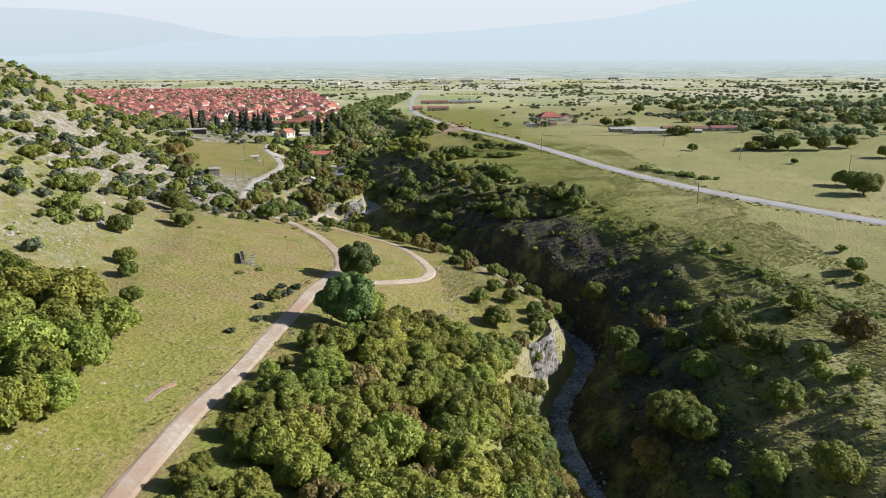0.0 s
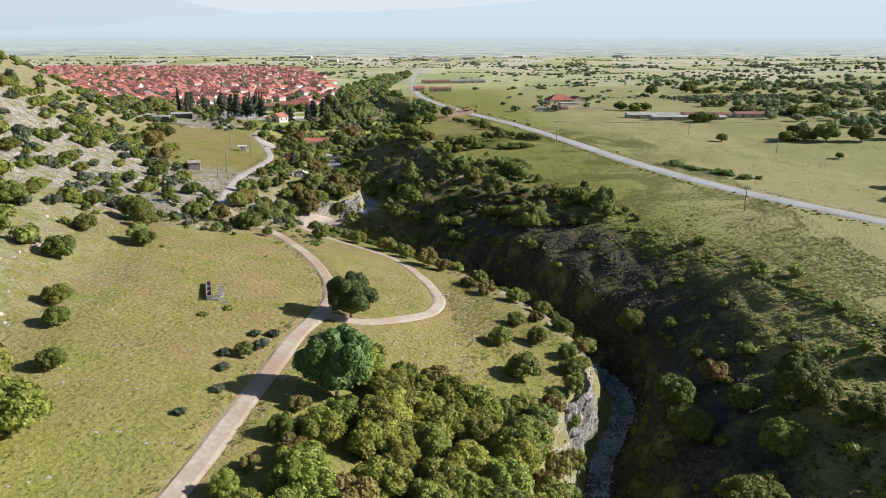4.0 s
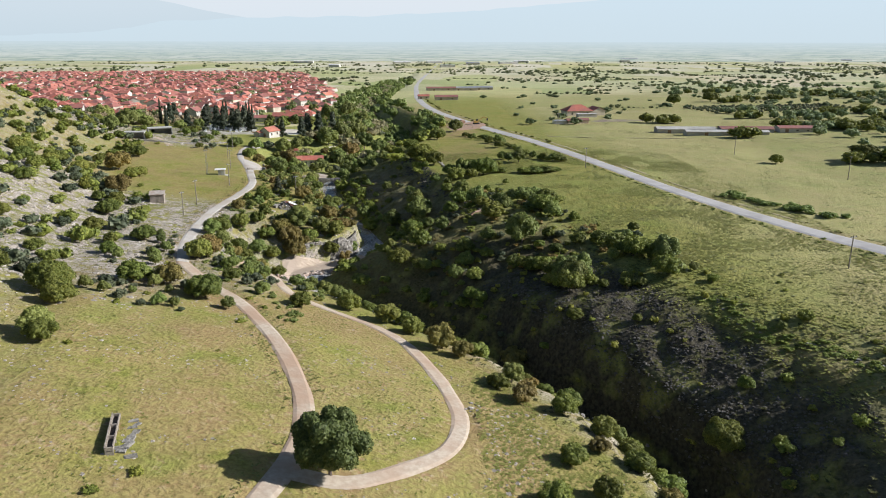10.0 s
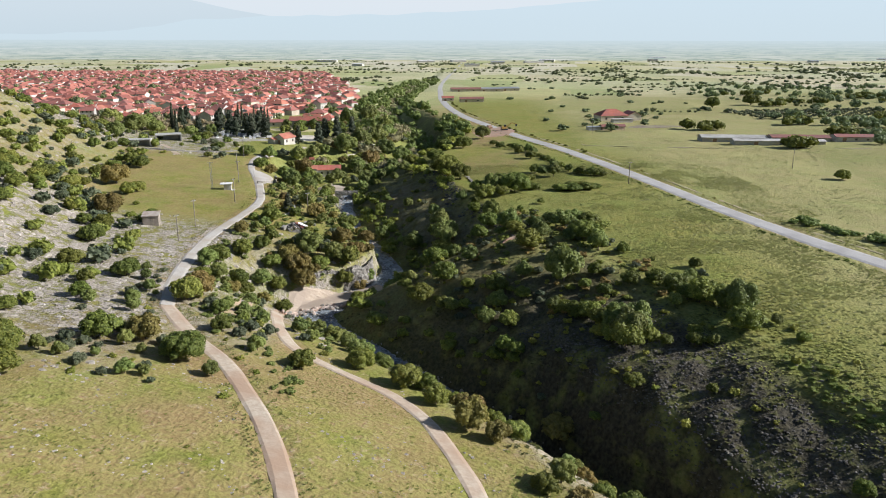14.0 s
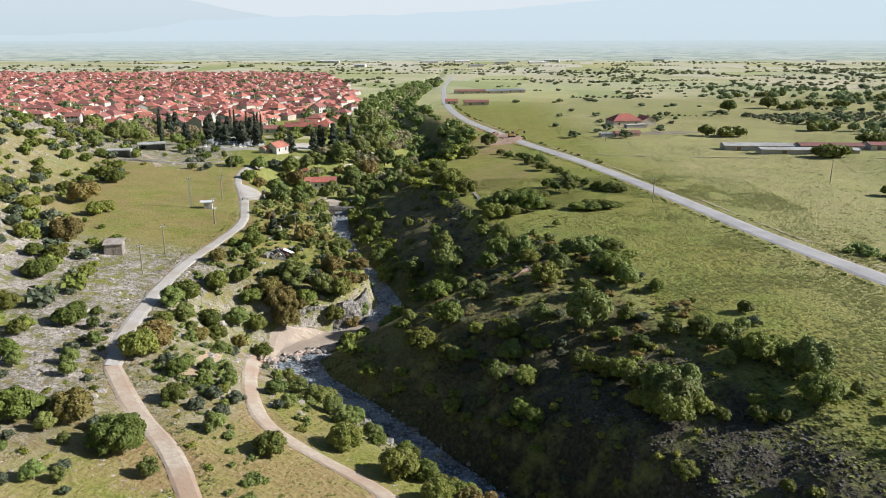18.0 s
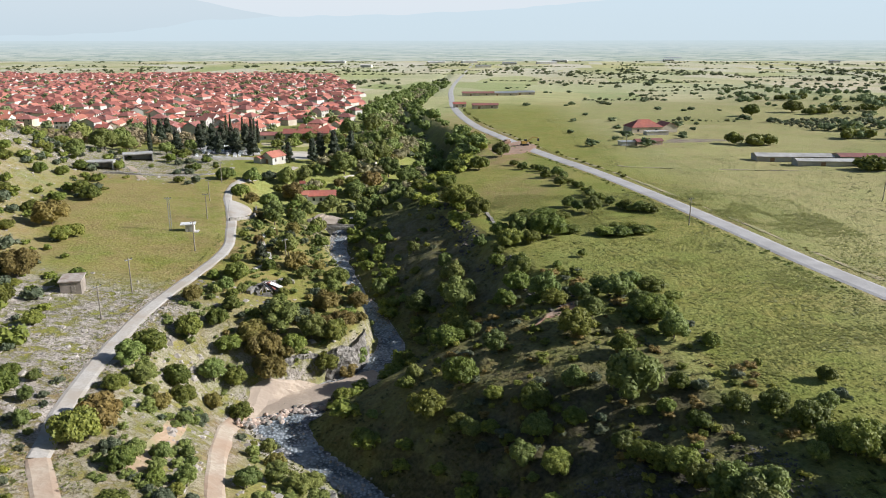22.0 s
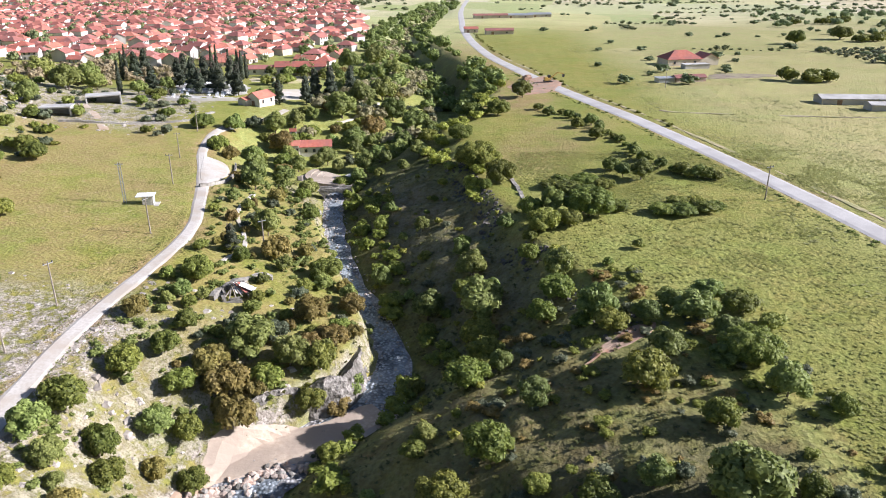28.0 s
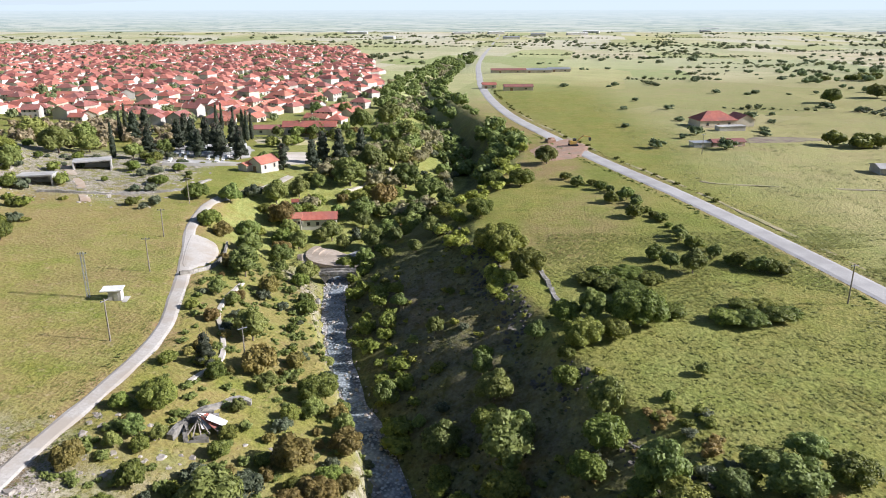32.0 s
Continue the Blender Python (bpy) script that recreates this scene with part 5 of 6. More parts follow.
tufts("slope_grass", 9000, (45, 95), (90, 262), lambda x, y: np.where((x > np.interp(y, *zip(*SCREE_END)) - 3) & (x < np.interp(y, YS, G_XE) + 6), 0.4 + 0.6 * (vnoise(x, y, 7, 38) > -0.2), 0.0), 0.36, M_TUFT, "rough dry grass of the upper gorge side", 0.25)
tufts("plain_grass", 18000, (60, 300), (230, 760), lambda x, y: np.where(off_way(x, y, 2.2), 0.25 + 0.75 * (vnoise(x, y, 22, 37) > 0.1), 0.0), 0.45, leafy("pale_grass_tufts", (0.30, 0.30, 0.10), (0.43, 0.41, 0.17)), "coarse tufts over the eastern pastures", 0.2)
tufts("bank_weeds", 9000, (-80, 110), (80, 460), lambda x, y: np.where((lie(x, y)[1] > 0.5) & off_way(x, y), 0.9, 0.0), 0.45, M_WEED, "rough weeds on the banks of the gorge", 0.35)
tufts("lane_verge", 8000, (-78, -15), (90, 460), lambda x, y: np.where((near_line(x, y, WAYS[1][0]) < 4.5) | (near_line(x, y, WAYS[2][0]) < 4.0), 1.0, 0.0) * off_way(x, y, 0.2) * (vnoise(x, y, 5, 35) > -0.1), 0.24, M_TUFT, "green weeds along the verge")

# ---- solids ----
def ground_z(x, y):
    return float(lie(x, y)[0])


def boxes(*items):
    """Boxes (x, y, z of the base's middle, sizes, turn in degrees) as one mesh."""
    v, f = [], []
    for x, y, z, sx, sy, sz, turn in items:
        c, s = math.cos(radians(turn)), math.sin(radians(turn))
        b = len(v)
        for k in (0, 1):
            for px, py in ((-1, -1), (1, -1), (1, 1), (-1, 1)):
                qx, qy = px * sx / 2, py * sy / 2
                v.append((x + qx * c - qy * s, y + qx * s + qy * c, z + k * sz))
        f += [(b, b + 3, b + 2, b + 1), (b + 4, b + 5, b + 6, b + 7)]
        f += [(b + i, b + (i + 1) % 4, b + 4 + (i + 1) % 4, b + 4 + i) for i in range(4)]
    return v, f


def gable(w, d, z, rise, over=0.45, thick=0.18):
    """A pitched roof with its ridge along x."""
    x, y = w / 2 + over, d / 2 + over
    drop = rise * over / (d / 2)
    v = []
    for lift in (0, thick):
        v += [(-x, -y, z - drop + lift), (x, -y, z - drop + lift), (x, 0, z + rise + lift), (-x, 0, z + rise + lift), (-x, y, z - drop + lift), (x, y, z - drop + lift)]
    f = [(0, 3, 2, 1), (3, 4, 5, 2), (6, 7, 8, 9), (9, 8, 11, 10), (0, 1, 7, 6), (4, 10, 11, 5), (0, 6, 9, 3), (3, 9, 10, 4), (1, 2, 8, 7), (2, 5, 11, 8)]
    return v, f


def hip(w, d, z, rise, over=0.5, thick=0.18):
    """A hipped roof with its ridge along x."""
    x, y, r = w / 2 + over, d / 2 + over, max(w - d, 0.6) / 2
    v = []
    for lift in (0, thick):
        v += [(-x, -y, z - 0.15 + lift), (x, -y, z - 0.15 + lift), (x, y, z - 0.15 + lift), (-x, y, z - 0.15 + lift), (-r, 0, z + rise + lift), (r, 0, z + rise + lift)]
    f = [(0, 1, 2, 3), (6, 7, 11, 10), (7, 8, 11), (8, 9, 10, 11), (9, 6, 10)] + [(i, (i + 1) % 4, 6 + (i + 1) % 4, 6 + i) for i in range(4)]
    return v, f


def walls_with_gables(w, d, h, rise):
    v = [(-w / 2, -d / 2, -1.2), (w / 2, -d / 2, -1.2), (w / 2, d / 2, -1.2), (-w / 2, d / 2, -1.2), (-w / 2, -d / 2, h), (w / 2, -d / 2, h), (w / 2, d / 2, h), (-w / 2, d / 2, h), (-w / 2, 0, h + rise), (w / 2, 0, h + rise)]
    f = [(0, 3, 2, 1), (0, 1, 5, 4), (1, 2, 6, 9, 5), (2, 3, 7, 6), (3, 0, 4, 8, 7), (4, 5, 9, 8), (6, 7, 8, 9)]
    return v, f


def mesh_of(name, data, mat):
    m = bpy.data.meshes.new(name)
    m.from_pydata(data[0], [], data[1])
    m.materials.append(mat)
    return m


M_SHUTTER = plain("painted_wood", (0.20, 0.12, 0.07), (0.28, 0.18, 0.11), 3.0, local=True)
M_ROOFS = []
for k, (a, b, c) in enumerate((((0.36, 0.10, 0.065), (0.44, 0.15, 0.10), (0.30, 0.11, 0.085)), ((0.42, 0.145, 0.088), (0.50, 0.20, 0.13), (0.37, 0.14, 0.10)), ((0.25, 0.095, 0.075), (0.34, 0.135, 0.105), (0.23, 0.105, 0.09)))):
    M_ROOFS.append(plain("clay_tiles", a, b, 0.9, 0.2, c, own=0.2, bump=0.3, local=True))
M_WALLS = [plain("limewash", a, b, 0.6, 0.15, c, own=0.12, local=True) for a, b, c in (((0.56, 0.54, 0.485), (0.63, 0.61, 0.565), (0.48, 0.45, 0.385)), ((0.52, 0.46, 0.35), (0.6, 0.54, 0.43), (0.45, 0.38, 0.29)), ((0.42, 0.40, 0.36), (0.5, 0.48, 0.43), (0.36, 0.33, 0.29)))]
HOUSES = []
for k, (w, d, h, rise, form) in enumerate(((12, 10, 5.4, 2.8, "hip"), (11, 9, 3.0, 2.4, "gable"), (14, 10, 5.2, 3.0, "hip"), (11, 11, 3.2, 2.9, "hip"), (15, 8, 3.0, 2.2, "gable"), (10, 9, 5.4, 2.5, "gable"))):
    for j in range(2):
        wall = mesh_of("wall", walls_with_gables(w, d, h, rise) if form == "gable" else boxes((0, 0, -1.2, w, d, h + 1.2, 0)), M_WALLS[(k + j) % 3])
        roof = mesh_of("roof", gable(w, d, h, rise) if form == "gable" else hip(w, d, h, rise), M_ROOFS[(k + 2 * j) % 3])
        openings = []
        floors = (1.0, 3.9) if h > 5 else (1.0,)
        for zf_ in floors:
            for s in (-0.3, 0.0, 0.3):
                openings.append((s * w, -d / 2 - 0.03, zf_))
        HOUSES.append((wall, roof, openings, w, d, h))
M_PANE_W = mesh_of("window", boxes((0, 0, 0, 1.1, 0.12, 1.3, 0)), M_GLASSY)
M_DOOR = mesh_of("door", boxes((0, 0, -0.9, 1.1, 0.12, 2.1, 0)), M_SHUTTER)
M_CHIM = mesh_of("chimney", boxes((0, 0, 0, 0.6, 0.6, 1.5, 0), (0, 0, 1.5, 0.8, 0.8, 0.15, 0)), M_WALLS[0])


def house(x, y, turn, k, label, group):
    wall, roof, openings, w, d, h = HOUSES[k]
    grow = rng.uniform(0.72, 1.06)
    base = tagged(new("house"), label, "house", group)
    base.empty_display_size = 0.3
    base.matrix_basis = pose(x, y, ground_z(x, y), 0, 0, turn) @ Matrix.Diagonal((grow, grow, grow, 1))
    for nm, me_ in (("wall", wall), ("roof", roof)):
        new(nm, me_).parent = base
    for i, (px, py, pz) in enumerate(openings):
        o = new("door" if i == 1 else "window", M_DOOR if i == 1 else M_PANE_W)
        o.parent, o.location = base, (px, py, pz)
    o = new("chimney", M_CHIM)
    o.parent, o.location = base, (w * 0.22, d * 0.1, h + 0.9)


# ---- the town ----
plots = []
for i in range(-100, 80):
    for j in range(-10, 135):
        u, v = i * 13.0 + (3.5 if j % 4 == 0 else 0), j * 12.4 + (j // 2) * 3.0
        a = radians(-14)
        x, y = -400 + u * math.cos(a) - v * math.sin(a), 560 + u * math.sin(a) + v * math.cos(a)
        if i % 6 == 0 or not town_gap(x, y) or x < -200 - 0.85 * (y - 240):
            continue
        if rng.uniform() < 0.30 + 0.25 * float(vnoise(x, y, 45, 77)) or (-130 < x < -75 and y < 660):
            continue
        plots.append((y + 0.3 * abs(x), x + rng.uniform(-5, 5), y + rng.uniform(-5, 5), -14 + 22 * float(vnoise(x, y, 130, 73)) + rng.choice((0, 90, 180, 270)) + rng.normal() * 9, int(rng.integers(len(HOUSES)))))
plots.sort()
for _, x, y, turn, k in plots[:260]:
    label = "two-storey house with a red clay-tiled roof" if HOUSES[k][5] > 5 else "single-storey house with a red clay-tiled roof"
    house(x, y, turn, k, label, "houses of the town")
M_FAR_ROOF, nt, p = begun("far_clay_tiles")
geo = nt.nodes.new("ShaderNodeNewGeometry")
nt.links.new(mixed(nt, geo.outputs["Random Per Island"], (0.25, 0.09, 0.068), (0.48, 0.185, 0.13)), p.inputs["Base Color"])
M_FAR_WALL, nt, p = begun("far_limewash")
geo = nt.nodes.new("ShaderNodeNewGeometry")
nt.links.new(mixed(nt, geo.outputs["Random Per Island"], (0.40, 0.365, 0.31), (0.66, 0.635, 0.59)), p.inputs["Base Color"])
V, F, MI = [], [], []
for _, x, y, turn, k in plots[260:3300]:
    wall, roof, openings, w, d, h = HOUSES[k]
    grow = rng.uniform(0.72, 1.06)
    m = pose(x, y, ground_z(x, y), 0, 0, turn) @ Matrix.Diagonal((grow, grow, grow, 1))
    for me_, idx in ((wall, 0), (roof, 1)):
        b = len(V)
        V += [tuple(m @ v.co) for v in me_.vertices]
        F += [tuple(b + i for i in pl.vertices) for pl in me_.polygons]
        MI += [idx] * len(me_.polygons)
    for px, py, pz in openings[::2]:
        b = len(V)
        V += [tuple(m @ (v.co + Vector((px, py, pz)))) for v in M_PANE_W.vertices]
        F += [tuple(b + i for i in pl.vertices) for pl in M_PANE_W.polygons]
        MI += [2] * len(M_PANE_W.polygons)
me_ = bpy.data.meshes.new("town_houses")
me_.from_pydata(V, [], F)
for mm in (M_FAR_WALL, M_FAR_ROOF, M_GLASSY):
    me_.materials.append(mm)
me_.polygons.foreach_set("material_index", np.array(MI, np.int32))
tagged(new("town_houses", me_), "red-roofed pale houses of the town, close together", "houses", kind="stuff")


def building(name, x, y, turn, w, d, h, rise, form, wall_mat, roof_mat, label, category, openings=(), z=None, extra=None):
    """A single building: walls, roof and openings (side, along, sill, width, height, 'door' or 'window')."""
    base = tagged(new(name), label, category)
    base.matrix_basis = pose(x, y, ground_z(x, y) if z is None else z, 0, 0, turn)
    part("wall", walls_with_gables(w, d, h, rise) if form == "gable" else boxes((0, 0, -1.2, w, d, h + 1.2, 0)), wall_mat, base)
    if form == "gable":
        part("roof", gable(w, d, h, rise), roof_mat, base)
    elif form == "hip":
        part("roof", hip(w, d, h, rise), roof_mat, base)
    else:
        part("roof", boxes((0, 0, h, w + 0.7, d + 0.7, 0.2, 0)), roof_mat, base)
    for side, along, sill, ow, oh, what in openings:
        if side in "sn":
            item = (along, (-1 if side == "s" else 1) * d / 2, sill, ow, 0.16, oh, 0)
        else:
            item = ((1 if side == "e" else -1) * w / 2, along, sill, 0.16, ow, oh, 0)
        if what == "door":
            part("door", boxes(item), M_SHUTTER, base)
            continue
        px, py, pz, sx, sy, sz, _ = item
        grown = (px, py, pz - 0.08, sx + (0.2 if sx > 0.2 else 0), sy + (0.2 if sy > 0.2 else 0), sz + 0.16, 0)
        frame_ = part("window", boxes(grown), M_SHUTTER, base)
        part("pane", boxes((px, py, pz, sx + (0.04 if sx < 0.2 else 0), sy + (0.04 if sy < 0.2 else 0), sz, 0)), M_GLASSY, frame_, "dark glass pane")
    return base


# the white house by the stream
b = building("stone_house", -64.5, 489, 8, 11.5, 5.2, 3.4, 1.7, "gable", M_WALLS[0], M_ROOFS[0], "small white house with a red-tiled roof by the stream", "house",
             [("s", -3.5, 1.2, 0.9, 1.1, "window"), ("s", -0.5, 1.2, 0.9, 1.1, "window"), ("s", 2.2, 1.2, 0.9, 1.1, "window"), ("s", 4.4, 0.0, 1.0, 2.1, "door"), ("e", 0, 1.3, 0.9, 1.1, "window")])
b = building("gate_house", -72.3, 487, 4, 4.4, 4.6, 3.3, 1.2, "gable", M_WALLS[0], M_ROOFS[1], "little whitewashed annexe with a dark doorway", "house", [("s", 0, 0.0, 1.6, 2.3, "door"), ("s", 1.6, 1.3, 0.6, 0.8, "window")])
bell = tagged(new("bell_gable"), "white bell wall with an arched opening", "bell gable")
bell.matrix_basis = pose(-73.8, 494, ground_z(-73.8, 494), 0, 0, 10)
part("wall", boxes((-0.9, 0, -0.5, 0.6, 0.7, 6.5, 0), (0.9, 0, -0.5, 0.6, 0.7, 6.5, 0), (0, 0, -0.5, 1.2, 0.7, 4.2, 0), (0, 0, 5.6, 2.4, 0.7, 0.5, 0)), M_WALLS[0], bell)
part("cap", gable(2.4, 0.7, 6.1, 0.8, 0.15, 0.1), M_ROOFS[0], bell)
# the graveyard's chapel
building("chapel", -95.5, 532, 62, 9.5, 7, 3.6, 2.2, "gable", M_WALLS[0], M_ROOFS[1], "white chapel with an orange-red tiled roof by the graveyard", "chapel",
         [("w", 0, 0.0, 1.6, 2.4, "door"), ("s", -2.5, 1.3, 0.8, 1.4, "window"), ("s", 2.5, 1.3, 0.8, 1.4, "window"), ("n", 0, 1.4, 0.8, 1.5, "window")])
building("porch", -101.5, 528.5, 62, 3.4, 4.4, 2.4, 0.8, "gable", M_WALLS[2], M_ROOFS[1], "low porch with a red-tiled roof before the chapel", "porch")
building("school_house", -98, 626, 6, 27, 9, 4.6, 2.2, "gable", M_WALLS[1], M_ROOFS[0], "long building with a bright red roof and cream walls", "building",
         [("s", -10, 1.3, 1.6, 1.6, "window"), ("s", -5, 1.3, 1.6, 1.6, "window"), ("s", 0, 1.3, 1.6, 1.6, "window"), ("s", 5, 1.3, 1.6, 1.6, "window"), ("s", 10, 0.0, 1.4, 2.3, "door")])
building("annexe", -119, 622, 6, 13, 7, 3.2, 1.5, "gable", M_WALLS[0], M_ROOFS[2], "low white annexe with a red roof", "building", [("s", -3, 1.2, 1.2, 1.2, "window"), ("s", 3, 1.2, 1.2, 1.2, "window")])
wall_z = ground_z(-86, 607)
tagged(part("yard_wall", boxes((-104, 608, wall_z - 1, 36, 0.4, 2.2, 6)), M_WALLS[0]), "whitewashed yard wall before the school", "wall", kind="structure")
M_COURT = plain("pale_beaten_ground", (0.50, 0.45, 0.37), (0.58, 0.53, 0.46), 0.7, 0.1, (0.44, 0.40, 0.30), bump=0.1)


def patch(name, corners, mat, label, category, lift=0.1, rough=0.25, rugged=False):
    """A flat area of ground within a rounded outline, laid on the land."""
    sit = (lambda x, y: float(height(x, y))) if rugged else ground_z
    c = np.array(corners, float)
    mid = c.mean(0)
    out = curve_through(np.vstack((c, c[:1])), 2.0)[:-1]
    v, f = [(mid[0], mid[1], sit(*mid) + lift)], []
    rings = 7
    n = len(out)
    for k in range(1, rings + 1):
        for i, q in enumerate(out):
            w = mid + (q - mid) * (k / rings) * (1 + rough * 0.3 * float(vnoise(q[0], q[1], 4, 41)) * (k / rings))
            v.append((w[0], w[1], sit(*w) + (lift if k < rings else -0.1)))
    f += [(0, 1 + i, 1 + (i + 1) % n) for i in range(n)]
    for k in range(rings - 1):
        f += [(1 + k * n + i, 1 + (k + 1) * n + i, 1 + (k + 1) * n + (i + 1) % n, 1 + k * n + (i + 1) % n) for i in range(n)]
    return tagged(part(name, (v, f), mat), label, category, kind="structure")


patch("court", ((-93, 541), (-80, 549), (-85, 572), (-98, 568)), M_COURT, "pale beaten yard beside the chapel", "yard", 0.2)
patch("playing_field", ((-117, 590), (-92, 592), (-88, 606), (-118, 604)), plain("dry_turf", (0.34, 0.32, 0.12), (0.44, 0.40, 0.2), 0.5, 0.1, (0.5, 0.42, 0.3)), "worn grass field before the school", "field", 0.2)
patch("parking_area", ((-92, 446), (-85, 445), (-80.5, 436), (-78.5, 424), (-82, 415), (-87, 428)), M_LANE, "pale asphalt parking place beside the lane", "parking place", 0.14, rough=0.0)
patch("graveyard_ground", ((-137, 532), (-108, 541), (-119, 587), (-146, 580)), M_CONCRETE, "grey paved graveyard", "graveyard", 0.15)
patch("excavation", ((11, 573), (29, 600), (36, 588), (37, 574), (30, 552), (15, 548)), M_SOIL, "bare red-brown earth dug up by the road", "bare earth", 0.2)
patch("mud_yard", ((105, 584), (142, 594), (150, 602), (120, 606)), plain("dark_soil", (0.13, 0.095, 0.07), (0.21, 0.16, 0.115), 0.7, 0.1, (0.25, 0.22, 0.12), bump=0.5), "bare dark brown earth of the farmyard", "bare earth", 0.2)
patch("red_bank", ((9, 318), (16, 321.5), (22, 325), (24, 329.5), (19, 328), (12, 321.5)), M_SOIL, "red earth laid bare on the slope", "bare earth", 0.06, rugged=True)
tagged(part("bare_patch", ribbon(curve_through(((-40.4, 96), (-39.8, 99), (-39.4, 102), (-38, 105))), 0.45, 0.02, 0.0, 0.9, 6), M_SOIL), "orange bare earth in the meadow", "bare earth", kind="structure")
patch("washed_earth", ((-51.5, 262), (-49, 270), (-50.5, 283), (-53, 292), (-55, 290), (-53.5, 279), (-53, 268)), plain("orange_earth", (0.36, 0.235, 0.14), (0.46, 0.34, 0.235), 0.9, 0.25, (0.30, 0.26, 0.13), bump=0.5), "washed-out strip of orange earth above the track", "bare earth", 0.05, rugged=True)
patch("gravel_bar", ((-51, 308), (-45, 310.5), (-40, 313), (-33, 315.5), (-25, 319), (-19, 327), (-24, 333), (-31, 328), (-40, 323), (-48, 318.5)), plain("tan_gravel", (0.40, 0.315, 0.23), (0.51, 0.42, 0.32), 1.4, 0.15, (0.34, 0.275, 0.21), bump=0.5), "tan gravel spread over the ford", "gravel", 0.75)

M_TAN = plain("tan_paving", (0.36, 0.29, 0.22), (0.46, 0.39, 0.31), 0.9, 0.2, (0.30, 0.25, 0.19))
patch("apron_floor", ((-66, 462), (-62, 450), (-54, 447), (-47, 452), (-46, 461), (-53, 468), (-60, 470)), M_TAN, "tan stone-paved floor beside the stream", "paving", 0.5, rough=0.1)
apron = tagged(new("stone_apron"), "curved apron of pale stone paving above the stream", "weir")
apron.matrix_basis = pose(-55, 459, 32.2)
for r in range(5):
    v, f = [], []
    n = 18
    for k, rad in ((0, 15.5 - r * 2.4), (1, 13.2 - r * 2.4)):
        for i in range(n + 1):
            a = radians(150 + 130 * i / n)
            for dz in (0.0, -1.2):
                v.append((rad * 0.85 * math.cos(a) + 5, rad * 0.8 * math.sin(a) + 4, 1.5 - r * 0.42 + dz))
    m1 = (n + 1) * 2
    for i in range(n):
        p0, p1, q0, q1 = i * 2, i * 2 + 2, m1 + i * 2, m1 + i * 2 + 2
        f += [(p0, p1, q1, q0), (q0, q1, q1 + 1, q0 + 1), (p0, p0 + 1, p1 + 1, p1)]
    part("step", (v, f), M_TAN, apron)
arch = tagged(new("stone_bridge"), "small grey stone arch bridge across the stream", "bridge")
arch.matrix_basis = pose(-49.5, 443, 31.6, 0, 0, 8)
v, f = [], []
for y in (-1.4, 1.4):
    for i in range(13):
        a = math.pi * i / 12
        v.append((3.6 * math.cos(a), y, 2.3 * math.sin(a)))
    for i in range(13):
        v.append((5.4 * (1 - i / 6), y, 3.2 - 0.5 * abs(1 - i / 6)))
for i in range(12):
    f += [(i, i + 1, 14 + i, 13 + i), (26 + i, 39 + i, 40 + i, 27 + i), (i, 26 + i, 27 + i, i + 1), (13 + i, 14 + i, 40 + i, 39 + i)]
part("arch", (v, f), M_STONE, arch)
part("parapet", boxes((0, -1.3, 2.7, 10, 0.35, 0.9, 0)), M_STONE, arch)
part("parapet", boxes((0, 1.3, 2.7, 10, 0.35, 0.9, 0)), M_STONE, arch)

# concrete shelters on the slope above the meadow
for x, y, w, d, turn in ((-153, 511, 13, 7, 24), (-156, 481, 11, 6, 12)):
    s = tagged(new("concrete_shelter"), "open grey concrete shelter with a flat slab roof", "shelter", "concrete shelters")
    s.matrix_basis = pose(x, y, ground_z(x, y), 0, 0, turn)
    part("roof", boxes((0, 0, 3.0, w, d, 0.45, 0)), M_CONCRETE, s)
    for px in (-w / 2 + 0.3, w / 2 - 0.3):
        part("wall", boxes((px, 0, -1.5, 0.5, d - 0.6, 4.5, 0)), M_CONCRETE, s)
    part("back_wall", boxes((0, d / 2 - 0.4, -1.5, w - 1, 0.4, 4.5, 0)), M_CONCRETE, s)

# the kiosk and the shed
k = tagged(new("kiosk"), "small white transformer kiosk with an overhanging flat roof", "kiosk")
k.matrix_basis = pose(-87.6, 393, ground_z(-87.6, 393), 0, 0, 12)
part("wall", boxes((0, 0, -0.5, 2.6, 2.3, 3.0, 0)), M_WALLS[2], k)
part("roof", boxes((-0.5, 0, 2.5, 4.4, 3.2, 0.22, 0)), M_WHITE, k)
part("door", boxes((0.3, -1.17, 0, 0.9, 0.1, 2.0, 0)), M_METAL, k)
part("plinth", boxes((0.3, -0.2, -0.4, 4.4, 3.4, 0.55, 0)), M_CONCRETE, k)
s = tagged(new("shed"), "small windowless block shed with a sloping grey slab roof", "shed")
s.matrix_basis = pose(-93, 332.5, ground_z(-93, 332.5), 0, 0, 14)
part("wall", boxes((0, 0, -0.8, 4.4, 4.6, 3.5, 0)), plain("weathered_block", (0.26, 0.22, 0.18), (0.36, 0.31, 0.26), 1.5, 0.4, (0.22, 0.185, 0.15), local=True), s)
rv = [(-2.5, -2.6, 2.75), (2.5, -2.6, 2.75), (2.5, 2.6, 3.15), (-2.5, 2.6, 3.15)]
part("roof", (rv + [(x, y, z + 0.2) for x, y, z in rv], [(0, 3, 2, 1), (4, 5, 6, 7), (0, 1, 5, 4), (1, 2, 6, 5), (2, 3, 7, 6), (3, 0, 4, 7)]), plain("rusty_sheet", (0.34, 0.29, 0.24), (0.45, 0.40, 0.34), 1.2, 0.5, (0.29, 0.22, 0.17), local=True), s)
part("door", boxes((0.6, -2.33, -0.2, 0.9, 0.1, 2.0, 0)), M_WOOD, s)

